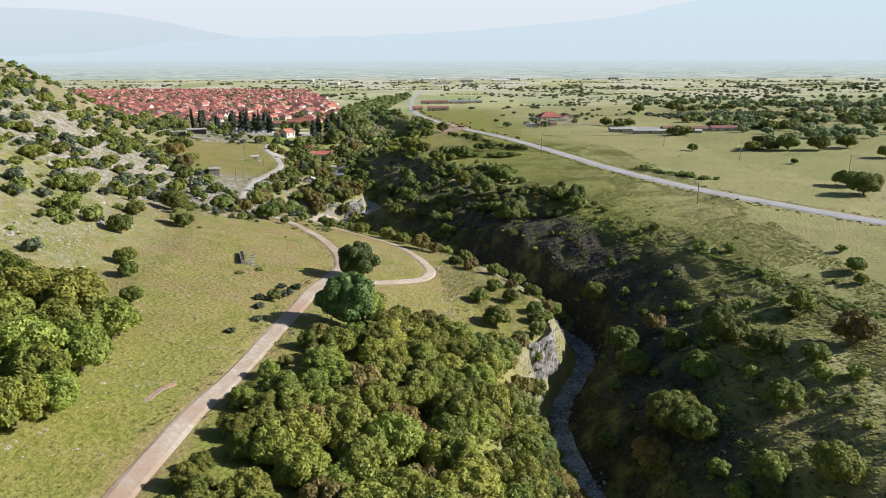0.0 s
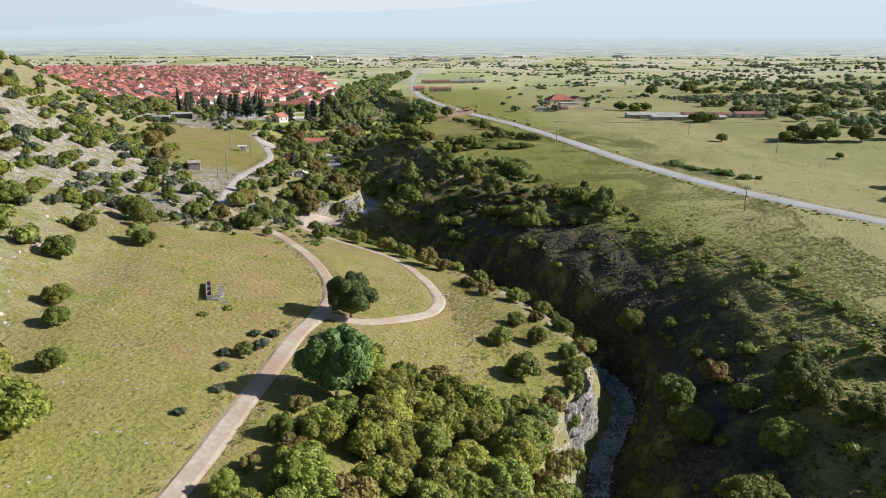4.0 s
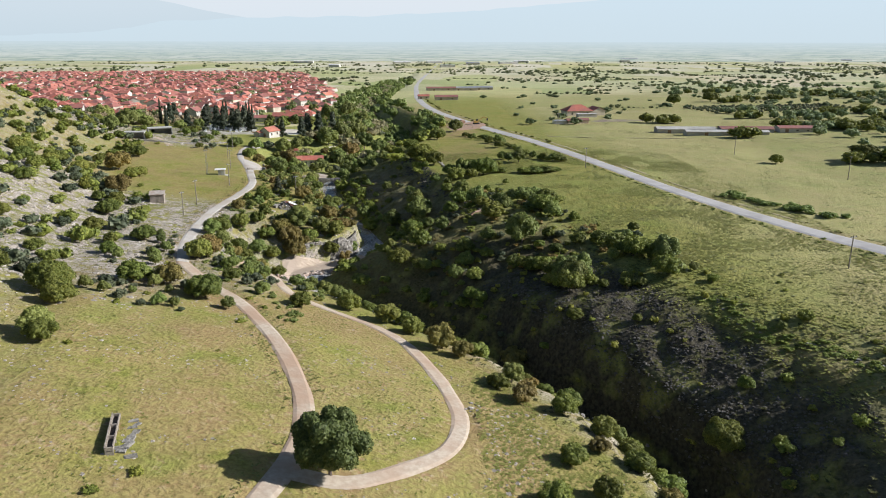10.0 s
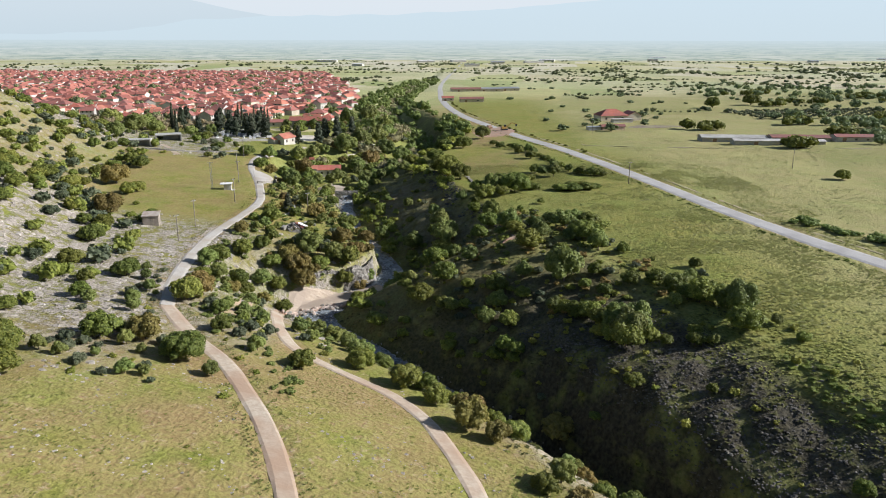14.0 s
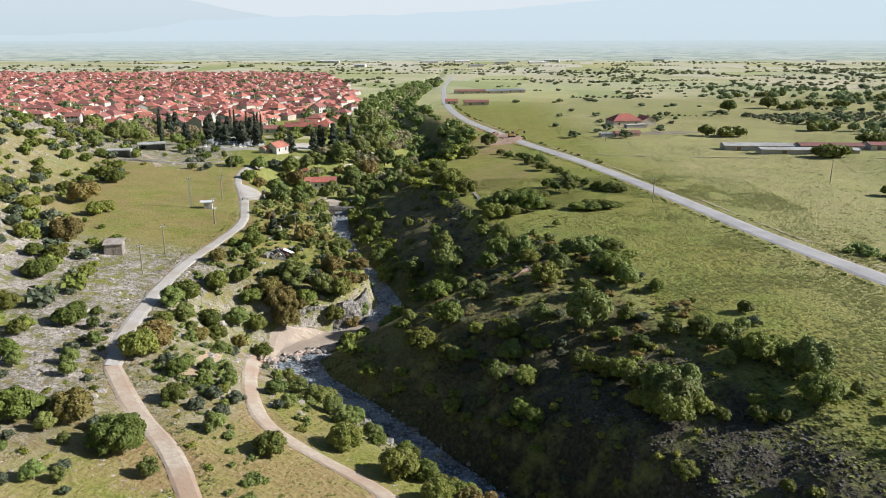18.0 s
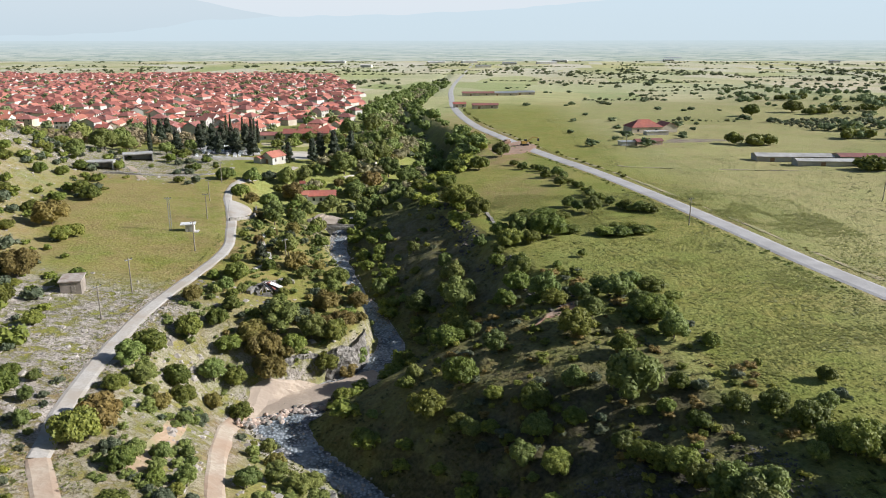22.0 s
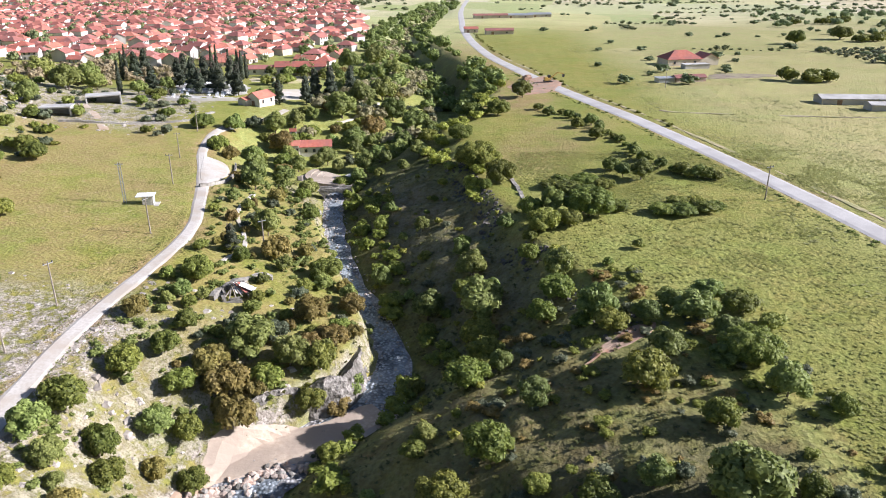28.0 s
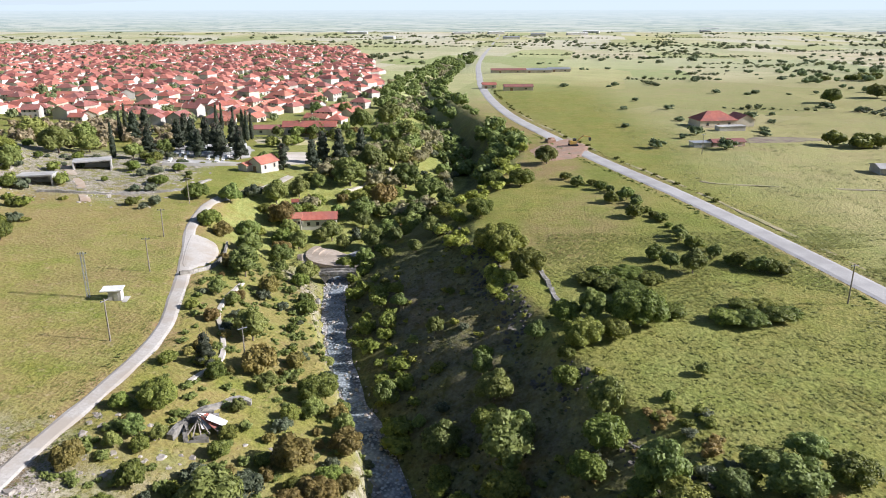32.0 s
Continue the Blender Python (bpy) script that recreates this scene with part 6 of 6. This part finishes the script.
# the tumbledown mill on the spur
r = tagged(new("ruined_hut"), "collapsed stone hut with fallen beams and red-white sheets", "ruin")
r.matrix_basis = pose(-53.5, 350, ground_z(-53.5, 350), 0, 0, 20)
for x, y, sx, sy, h, t in ((-2.6, -0.5, 0.7, 5.5, 1.6, 6), (0.2, 2.4, 5.0, 0.7, 1.9, -4), (2.5, 0.4, 0.7, 4.2, 1.2, 3), (-0.6, -2.8, 3.2, 0.7, 0.8, 8)):
    part("wall", boxes((x, y, -0.6, sx, sy, h, t), (x + 0.3, y + 0.4, h - 0.7, sx * 0.6, sy * 0.5, 0.5, t + 4)), M_STONE, r)
for i in range(6):
    o = part("beam", boxes((0, 0, 0, 0.18, 4.2, 0.18, 0)), M_WOOD, r)
    o.matrix_basis = pose(-1.6 + i * 0.6, 0.2 * i - 0.6, 0.7 + 0.12 * i, 14 + 4 * i, 8, -30 + 21 * i)
for i in range(3):
    o = part("roof_sheet", boxes((0, 0, 0, 1.5, 3.2, 0.06, 0)), (M_WHITE, M_ROOFS[0], M_WHITE)[i], r)
    o.matrix_basis = pose(0.4 + 1.0 * i, 0.8 - 0.4 * i, 1.15 + 0.15 * i, 24, 18 - 12 * i, 20 + 24 * i)

# the trough in the meadow
t = tagged(new("drinking_trough"), "long weathered trough on trestles beside flat paving stones", "trough")
t.matrix_basis = pose(-43.3, 172.6, ground_z(-43.3, 172.6), 0, 0, 16)
for x in (-0.42, 0.42):
    part("side_board", boxes((x, 0, 0.45, 0.12, 9.0, 0.55, 0)), M_WOOD, t)
part("bottom", boxes((0, 0, 0.42, 0.8, 9.0, 0.1, 0)), plain("dark_wood", (0.05, 0.042, 0.034), (0.09, 0.076, 0.06), 3.0, local=True), t, "dark bottom boards")
for y in (-4.4, -1.5, 1.5, 4.4):
    part("trestle", boxes((0, y, -0.2, 1.0, 0.18, 1.2, 0)), M_WOOD, t)
part("rail", boxes((-0.5, 0, 1.02, 0.1, 9.2, 0.12, 0)), M_WOOD, t)
rr = np.random.default_rng(5)
for i in range(11):
    x, y = -41.6 + rr.uniform(-0.5, 1.2) + 0.0, 168.6 + i * 0.82
    x -= 0.27 * (y - 172.6)
    o = part("flagstone", boxes((0, 0, 0, rr.uniform(0.9, 1.7), rr.uniform(0.6, 1.0), 0.25, 0)), M_STONE)
    o.matrix_basis = pose(x, y, ground_z(x, y) - 0.02, 0, 0, rr.uniform(0, 90))
    tagged(o, "flat pale paving stone set in the grass", "stone", "paving stones by the trough")


# ---- poles ----
def pole(x, y, tall, turn, wood=True, lattice=False):
    q = tagged(new("utility_pole"), "weathered grey wooden power pole with a crossarm" if wood else "grey lattice steel power mast", "pole", "power poles")
    q.matrix_basis = pose(x, y, ground_z(x, y), 0, 0, turn)
    if lattice:
        for px in (-0.28, 0.28):
            for py in (-0.28, 0.28):
                part("leg", boxes((px, py, -0.5, 0.1, 0.1, tall + 0.5, 0)), M_METAL, q)
        for i in range(int(tall / 0.9)):
            o = part("brace", boxes((0, -0.28, 0, 0.06, 0.06, 0.95, 0)), M_METAL, q)
            o.matrix_basis = pose(-0.28 if i % 2 else 0.28, 0, i * 0.9, 0, 33 if i % 2 else -33, 0)
    else:
        bm = bmesh.new()
        bmesh.ops.create_cone(bm, cap_ends=True, segments=8, radius1=0.17, radius2=0.11, depth=tall + 0.8)
        bmesh.ops.translate(bm, verts=bm.verts, vec=(0, 0, tall / 2 - 0.4))
        part("post", bm, M_WOOD if wood else M_METAL, q)
    arm_ = part("crossarm", boxes((0, 0, tall - 0.5, 1.9, 0.12, 0.14, 0)), M_METAL, q)
    for i in (-0.8, 0.0, 0.8):
        part("insulator", boxes((i, 0, tall - 0.36, 0.12, 0.12, 0.25, 0)), M_GLASSY, arm_)


for x, y, tall, turn in ((-79.7, 374, 8.5, 70), (-53.8, 373.5, 8.5, 40), (-88.7, 412, 8.5, 10), (-103.7, 476, 8.5, 10), (63.6, 390, 8.5, 20), (-81, 335.5, 8.5, 60), (-80, 318, 7.5, 60), (81.6, 558, 8.5, 20), (141.7, 428, 8.5, 80), (158, 361, 9, 80), (-97, 440, 8, 10), (178, 300, 9, 80), (96, 250, 8, 20)):
    pole(x, y, tall, turn)
pole(-93.4, 392.5, 10.5, 15, False, True)


def low_wall(name, pts, half, tall, mat, label, lift=0.0, rough=0.25):
    """A low wall that follows the land, with an uneven top."""
    line = curve_through(pts, 0.9)
    d = np.gradient(line, axis=0)
    d /= np.hypot(d[:, 0], d[:, 1])[:, None]
    side = np.stack([d[:, 1], -d[:, 0]], 1)
    v, f = [], []
    for i, q in enumerate(line):
        z = float(height(*q)) + lift
        h = tall * (1 + rough * float(vnoise(q[0], q[1], 1.4, 51)))
        for o, dz in ((-1, -0.6), (-0.85, h), (0.85, h * 0.95), (1, -0.6)):
            w = q + side[i] * half * o
            v.append((w[0], w[1], z + dz))
    for i in range(len(line) - 1):
        b = i * 4
        f += [(b + k, b + k + 1, b + k + 5, b + k + 4) for k in range(3)]
    e = (len(line) - 1) * 4
    f += [(0, 1, 2, 3), (e + 3, e + 2, e + 1, e)]
    return tagged(part(name, (v, f), mat), label, "wall", kind="structure")


low_wall("parking_wall", ((-82, 447), (-79, 436), (-77, 424), (-78.5, 415), (-81, 411)), 0.3, 0.9, M_STONE, "low stone wall round the parking place", 0.0, 0.1)
low_wall("path_wall", ((-68, 417), (-67, 401), (-65.3, 392), (-61.3, 383), (-58.5, 373), (-60.3, 363)), 0.55, 0.45, M_COURT, "pale stone-edged footpath along the spur", 0.0, 0.1)
low_wall("upper_path", ((-48, 554), (-50, 546), (-56, 528), (-62, 520)), 0.7, 0.5, M_COURT, "pale footpath on the valley side", 0.0, 0.1)
low_wall("ruin_wall", ((-57, 346), (-56, 353), (-52, 360), (-49, 361)), 0.6, 0.9, M_STONE, "tumbled dry-stone wall beside the ruin", 0.0, 0.5)
low_wall("field_wall", ((2, 424), (5, 405), (7.5, 388), (12, 380)), 0.6, 0.5, M_STONE, "tumbled grey dry-stone wall at the field's edge", -0.15, 1.4)
low_wall("graveyard_wall", ((-134, 527), (-118, 532), (-106, 537)), 0.25, 1.3, M_WALLS[2], "grey rendered wall of the graveyard", 0.0, 0.05)
low_wall("meadow_wall", ((-150, 470), (-128, 478), (-112, 492), (-108, 508)), 0.6, 0.6, M_STONE, "tumbled stone wall at the top of the meadow", 0.0, 0.6)

# graves
rr = np.random.default_rng(9)
for i in range(70):
    u, w = rr.uniform(), rr.uniform()
    x, y = -136 + 27 * u - 10 * w, 533 + 9 * u + 46 * w
    g = tagged(new("grave"), "white marble grave with an upright headstone", "grave", "graves in the graveyard")
    g.matrix_basis = pose(x, y, ground_z(x, y) + 0.1, 0, 0, 8 + rr.normal() * 4)
    part("slab", boxes((0, 0, 0, 1.1, 2.2, 0.5, 0)), M_WHITE, g)
    part("headstone", boxes((0, 1.0, 0, 0.9, 0.2, 1.5, 0)), M_WHITE, g)

# ---- the farms of the plain ----
building("farmhouse", 111, 645, 12, 20, 13, 3.6, 4.0, "hip", M_WALLS[1], M_ROOFS[0], "broad farmhouse with a large red hipped roof", "farmhouse", [("s", -6, 1.1, 1.2, 1.3, "window"), ("s", 0, 0, 1.1, 2.1, "door"), ("s", 6, 1.1, 1.2, 1.3, "window")])
building("farmhouse_wing", 126, 648, 102, 12, 10, 3.4, 2.6, "gable", M_WALLS[1], M_ROOFS[2], "wing of the farmhouse with a dark red roof", "farmhouse")
building("animal_shed", 115, 628, 12, 14, 5, 2.2, 0.4, "flat", M_WALLS[2], M_CONCRETE, "low grey shed with a flat roof", "shed")
building("old_barn", 98, 579, 12, 15, 5, 2.2, 1.0, "gable", M_REDSTONE, M_ROOFS[2], "low brick barn with a rusty red roof", "barn", [("s", -3, 0, 1.2, 1.8, "door")])
building("tin_shed", 86, 577, 12, 8, 5, 2.0, 0.4, "flat", M_METAL, M_METAL, "tin-roofed lean-to shed beside the barn", "shed")
for x, y, w, mat in ((150, 520, 34, M_CONCRETE), (184, 516, 30, M_ROOFS[2]), (212, 514, 20, M_ROOFS[2])):
    building("goat_barn", x, y, -3, w, 9, 2.4, 1.0, "gable", M_WALLS[2], mat, "long low livestock barn with a shallow roof", "barn", [("s", -w * 0.3, 0, 2, 1.9, "door"), ("s", 0, 0.8, 1.2, 0.7, "window"), ("s", w * 0.3, 0.8, 1.2, 0.7, "window")])
building("goat_barn", 168, 504, -3, 46, 7, 2.2, 0.7, "gable", M_WALLS[2], M_CONCRETE, "long low livestock barn with a grey roof", "barn", [("s", -12, 0, 2, 1.8, "door"), ("s", 12, 0, 2, 1.8, "door")])
for x, y, w, d, mat in ((20, 1128, 40, 12, M_ROOFS[2]), (52, 1132, 34, 14, M_METAL), (20, 878, 24, 8, M_ROOFS[2]), (80, 1150, 26, 12, M_METAL), (-4, 905, 12, 8, M_ROOFS[0])):
    building("farm_building", x, y, 5, w, d, 3.4, 1.6, "gable", M_WALLS[1], mat, "long farm building beside the road", "farm building", [("s", -w * 0.25, 0, 2.4, 2.4, "door"), ("s", w * 0.25, 1.2, 1.4, 1.0, "window")])
for i in range(16):
    x, y = -500 + 2600 * rng.uniform(), 1700 + 1600 * rng.uniform()
    building("far_warehouse", x, y, rng.uniform(-20, 20), rng.uniform(30, 70), rng.uniform(14, 25), 6, 1.5, "gable", M_WALLS[0], M_WHITE if i % 2 else M_METAL, "pale warehouse far out on the plain", "warehouse")

# the digger
M_YELLOW = plain("yellow_paint", (0.42, 0.27, 0.05), (0.5, 0.33, 0.07), 2.0, 0.5, (0.3, 0.2, 0.08), rough=0.5, local=True)
ex = tagged(new("excavator"), "ochre tracked excavator with its arm stretched out", "excavator")
ex.matrix_basis = pose(31, 579, ground_z(31, 579) + 0.25, 0, 0, 12)
for y in (-1.1, 1.1):
    part("track", boxes((0, y, 0, 3.6, 0.6, 0.8, 0), (0, y, 0.1, 4.0, 0.6, 0.55, 0)), M_GLASSY, ex)
part("body", boxes((-0.3, 0, 0.9, 3.0, 2.5, 1.1, 0), (-1.2, 0, 2.0, 1.3, 2.3, 0.4, 0)), M_YELLOW, ex)
part("cab", boxes((0.7, 0.7, 1.9, 1.3, 1.0, 1.3, 0)), M_GLASSY, ex)
for name, at, ln, tilt in (("boom", (1.0, -0.3, 1.6), 4.4, 50), ("arm", (4.3, -0.3, 4.4), 3.4, 100)):
    o = part(name, boxes((0, 0, 0, 0.45, 0.4, ln, 0)), M_YELLOW, ex)
    o.matrix_basis = pose(*at, 0, tilt, 0)
part("bucket", boxes((7.5, -0.3, 2.2, 0.9, 1.1, 1.4, 0)), M_GLASSY, ex)
sp = tagged(new("spoil_heap"), "dark heap of dug earth by the road", "heap")
sp.matrix_basis = pose(22, 590, ground_z(22, 590), 0, 0, 0)
part("heap", boxes((0, 0, -0.5, 4, 3, 2.0, 20), (0.3, 0.2, 1.4, 2.6, 2, 0.8, 40)), M_SOIL, sp)


# ---- stones ----
def stone_mesh(seed, flat):
    rs = np.random.default_rng(seed)
    bm = bmesh.new()
    bmesh.ops.create_icosphere(bm, subdivisions=1, radius=1.0)
    for v in bm.verts:
        v.co *= rs.uniform(0.68, 1.15)
        v.co.z *= flat
    m = bpy.data.meshes.new("boulder")
    bm.to_mesh(m)
    bm.free()
    return m


BOULDERS = [stone_mesh(s, 0.75) for s in range(6)]
for m in BOULDERS[:5]:
    m.materials.append(M_REDSTONE)
for m in BOULDERS[5:]:
    m.materials.append(M_STONE)
rr = np.random.default_rng(12)
bund = curve_through(((-48, 305), (-45, 308.5), (-41, 311.5), (-36.5, 313.5), (-33, 314.5)), 0.5)
for q in bund:
    for _ in range(4):
        x, y = q + rr.normal(size=2) * 0.8
        sz = rr.uniform(0.35, 0.85)
        o = new("boulder", BOULDERS[int(rr.integers(6))])
        o.matrix_basis = Matrix.Translation((x, y, ground_z(x, y) + 0.55 + 0.25 * sz)) @ Matrix.Rotation(rr.uniform(0, 6), 4, "Z") @ Matrix.Diagonal((sz, sz * rr.uniform(0.7, 1.1), sz, 1))
        tagged(o, "reddish rough boulder piled along the ford", "boulder", "boulders along the ford")


def strewn(name, n, xs, ys, ok, size, mat, label, flat=0.45, sink=0.1, lift=0.0):
    """Many stones in one mesh."""
    x, y = rr.uniform(xs[0], xs[1], n * 5), rr.uniform(ys[0], ys[1], n * 5)
    keep = np.where(rr.uniform(size=n * 5) < ok(x, y))[0][:n]
    x, y = x[keep], y[keep]
    z = height(x, y) + lift
    n = len(x)
    s = size * np.minimum(np.exp(rr.normal(size=n) * 0.5), 2.2)
    a = rr.uniform(0, 6.28, n)
    rings = []
    for i in range(5):
        r = s * rr.uniform(0.7, 1.2, n)
        rings.append(np.column_stack([x + r * np.cos(a + i * 1.257), y + r * np.sin(a + i * 1.257), z - 0.3 * s]))
    for i in range(5):
        r = s * rr.uniform(0.35, 0.9, n)
        rings.append(np.column_stack([x + r * np.cos(a + i * 1.257), y + r * np.sin(a + i * 1.257), z - sink * s + s * flat * rr.uniform(0.6, 1.3, n)]))
    v = np.stack(rings, 1).reshape(-1, 3)
    k = np.arange(n)[:, None] * 10
    tris = [[i, (i + 1) % 5, 5 + (i + 1) % 5] for i in range(5)] + [[i, 5 + (i + 1) % 5, 5 + i] for i in range(5)] + [[5, 6, 7], [5, 7, 8], [5, 8, 9]]
    f = np.concatenate([k + np.array([t_]) for t_ in tris])
    return tagged(part(name, (v.tolist(), f.tolist()), mat, kind="stuff"), label, "stones")


M_PALE = plain("pale_limestone", (0.30, 0.265, 0.22), (0.48, 0.435, 0.375), 0.9, 0.1, (0.24, 0.21, 0.17), bump=0.5, depth=0.2)
# dark scree stone, deepened further by shade put into its colour
M_SCREE = plain("shaded_scree", (0.085, 0.076, 0.062), (0.165, 0.150, 0.122), 0.8, 0.2, (0.06, 0.053, 0.042), bump=0.5, depth=0.2)


def stony(x, y):
    xf = np.interp(y, YS, T_XF)
    a = eased((y - 205) / 30) * eased((350 - y) / 22) * (x < -60) * (x > xf - 60)
    b = (y > 262) * (y < 350) * (x > -76) * (x < np.interp(y, YS, G_XL)) * 0.7
    c = np.maximum((x < xf - 8) * (y > 120) * (y < 470) * 0.25, (x < -112) * (y > 462) * (y < 555) * 0.5)
    return np.clip(np.maximum(np.maximum(a, b), c), 0, 1) * (vnoise(x, y, 9, 61) > -0.25) * off_way(x, y, 0.8)


strewn("limestone_outcrops", 6500, (-260, -30), (120, 560), stony, 0.5, M_PALE, "pale grey limestone breaking through the grass", 0.26)
strewn("scree", 9000, (5, 78), (100, 272), lambda x, y: np.where((x > np.interp(y, YS, B_X) - 3) & (x < np.interp(y, *zip(*SCREE_END))), 0.8, 0.0) * (vnoise(x, y, 11, 63) > -0.75), 0.2, M_SCREE, "grey scree, darkened in colour, on the shady gorge side", 0.32)
strewn("bank_rocks", 2400, (-60, 45), (110, 440), lambda x, y: np.where((x < np.interp(y, YS, G_XR) - 3) & (x > np.interp(y, YS, G_XL) * 0.6 + np.interp(y, YS, G_XR) * 0.4), 0.9, 0.0) * (vnoise(x, y, 8, 65) > 0.0), 0.5, M_STONE, "grey crags of the sunny bank", 0.8)
strewn("stream_stones", 3200, (-60, 52), (100, 460), lambda x, y: np.where(np.abs(x - np.interp(y, YS, G_XR)) < 4.2, 1.0, 0.0), 0.22, M_PALE, "rounded grey stones in the stream", 0.6, -0.2, 0.62)
strewn("field_stones", 2600, (-95, 30), (80, 262), lambda x, y: np.where((lie(x, y)[1] < 0.5) & (vnoise(x, y, 6, 67) > 0.2), 0.8, 0.0) * off_way(x, y, 0.5), 0.2, M_PALE, "small pale stones lying in the meadow", 0.22)
strewn("slope_rubble", 260, (-6, 24), (150, 200), lambda x, y: np.where(np.abs(x - 7.5 - 0.12 * (y - 180)) < 2.4 + 5 * (vnoise(x, y, 5, 68) > 0.35), 1.0, 0.0), 0.26, M_PALE, "line of pale rubble down the slope", 0.25)
strewn("terrace_stones", 260, (55, 102), (145, 242), lambda x, y: np.where(near_line(x, y, WEED_BAND) < 1.6, 1.0, 0.0), 0.34, M_STONE, "grey stones fallen along an old terrace edge", 0.4)
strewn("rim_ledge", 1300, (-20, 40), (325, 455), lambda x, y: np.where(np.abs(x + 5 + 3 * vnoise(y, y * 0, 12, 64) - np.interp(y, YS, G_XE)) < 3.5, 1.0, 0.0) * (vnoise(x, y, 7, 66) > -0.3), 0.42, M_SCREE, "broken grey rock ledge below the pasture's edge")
tagged(part("field_track", ribbon(curve_through(((66, 503), (70, 499.5), (84, 496.6), (101, 494), (127, 491), (160, 488), (205, 483))), 0.9, 0.10, 0.0, 0.5, 14), plain("trodden_earth", (0.22, 0.18, 0.11), (0.31, 0.27, 0.16), 1.0, 0.1, (0.26, 0.25, 0.10), bump=0.4)), "narrow brown farm track across the pasture", "track", kind="structure")
verge = WAYS[0][0][(WAYS[0][0][:, 1] > 150) & (WAYS[0][0][:, 1] < 700)]
tagged(part("road_verge", ribbon(verge + np.array((6.8, 1.5)), 0.9, 0.05, 0.0, 0.8, 15), plain("dry_verge", (0.30, 0.235, 0.13), (0.40, 0.34, 0.19), 0.9, 0.12, (0.24, 0.23, 0.085), bump=0.4)), "strip of bare brown earth along the far verge", "verge", kind="structure")
M_CRAG = plain("crag_stone", (0.16, 0.145, 0.12), (0.33, 0.305, 0.265), 1.1, 0.3, (0.10, 0.09, 0.072), bump=0.8, depth=0.3)


def crag(pts, foot, top, lean, label, seed):
    """A broken rock face along a line, its open side to the right; foot and top are heights, or offsets from the land."""
    line = curve_through(pts, 0.7)
    d = np.gradient(line, axis=0)
    d /= np.hypot(d[:, 0], d[:, 1])[:, None]
    side = np.stack([d[:, 1], -d[:, 0]], 1)
    rc = np.random.default_rng(seed)
    rows = 9
    land = lie(line[:, 0], line[:, 1])[0]
    low, high = (np.full(len(line), float(foot)), np.full(len(line), float(top))) if foot > 10 else (land + foot, land + top)
    high = high + 0.9 * vnoise(line[:, 0], line[:, 1], 4, seed)
    v = []
    for k in range(rows + 1):
        f = k / rows
        step = 0.55 * np.floor(f * 4 + 0.6 * vnoise(line[:, 0], line[:, 1], 5, seed + 2)) / 4
        out = lean * (1 - f) - 1.2 * step + 0.5 * vnoise(line[:, 0] + 9 * k, line[:, 1], 2.4, seed + 1) + rc.normal(size=len(line)) * 0.14
        q = line + side * out[:, None]
        v.append(np.column_stack([q, low + (high - low) * f + rc.normal(size=len(line)) * 0.1]))
    v.append(np.column_stack([line - side * 2.5, high - 1.2]))
    n = len(line)
    faces = [(k * n + i, k * n + i + 1, (k + 1) * n + i + 1, (k + 1) * n + i) for k in range(rows + 1) for i in range(n - 1)]
    return tagged(part("rock_face", (np.concatenate(v).tolist(), faces), M_CRAG), label, "rock", kind="structure")


crag(((12, 147.5), (18, 150), (23, 152.5), (27, 155), (30, 158.5), (31, 163), (30.5, 168), (29.5, 174)), 29, 37.6, 1.2, "grey limestone outcrop above the bend of the stream", 3)
crag(((-46, 321.5), (-41, 325), (-36, 327.5), (-32, 329), (-28.8, 332), (-27.5, 338), (-28.5, 346)), 28.3, 35.5, 1.0, "grey rock face at the foot of the spur", 7)
tagged(part("footpath", ribbon(curve_through(((-165, 512), (-156, 501), (-150, 493), (-145, 486.5), (-137, 473), (-132, 465))), 1.6, 0.12, 0.0, 0.3, 4), M_DIRT), "pale worn footpath up to the concrete shelters", "path", kind="structure")
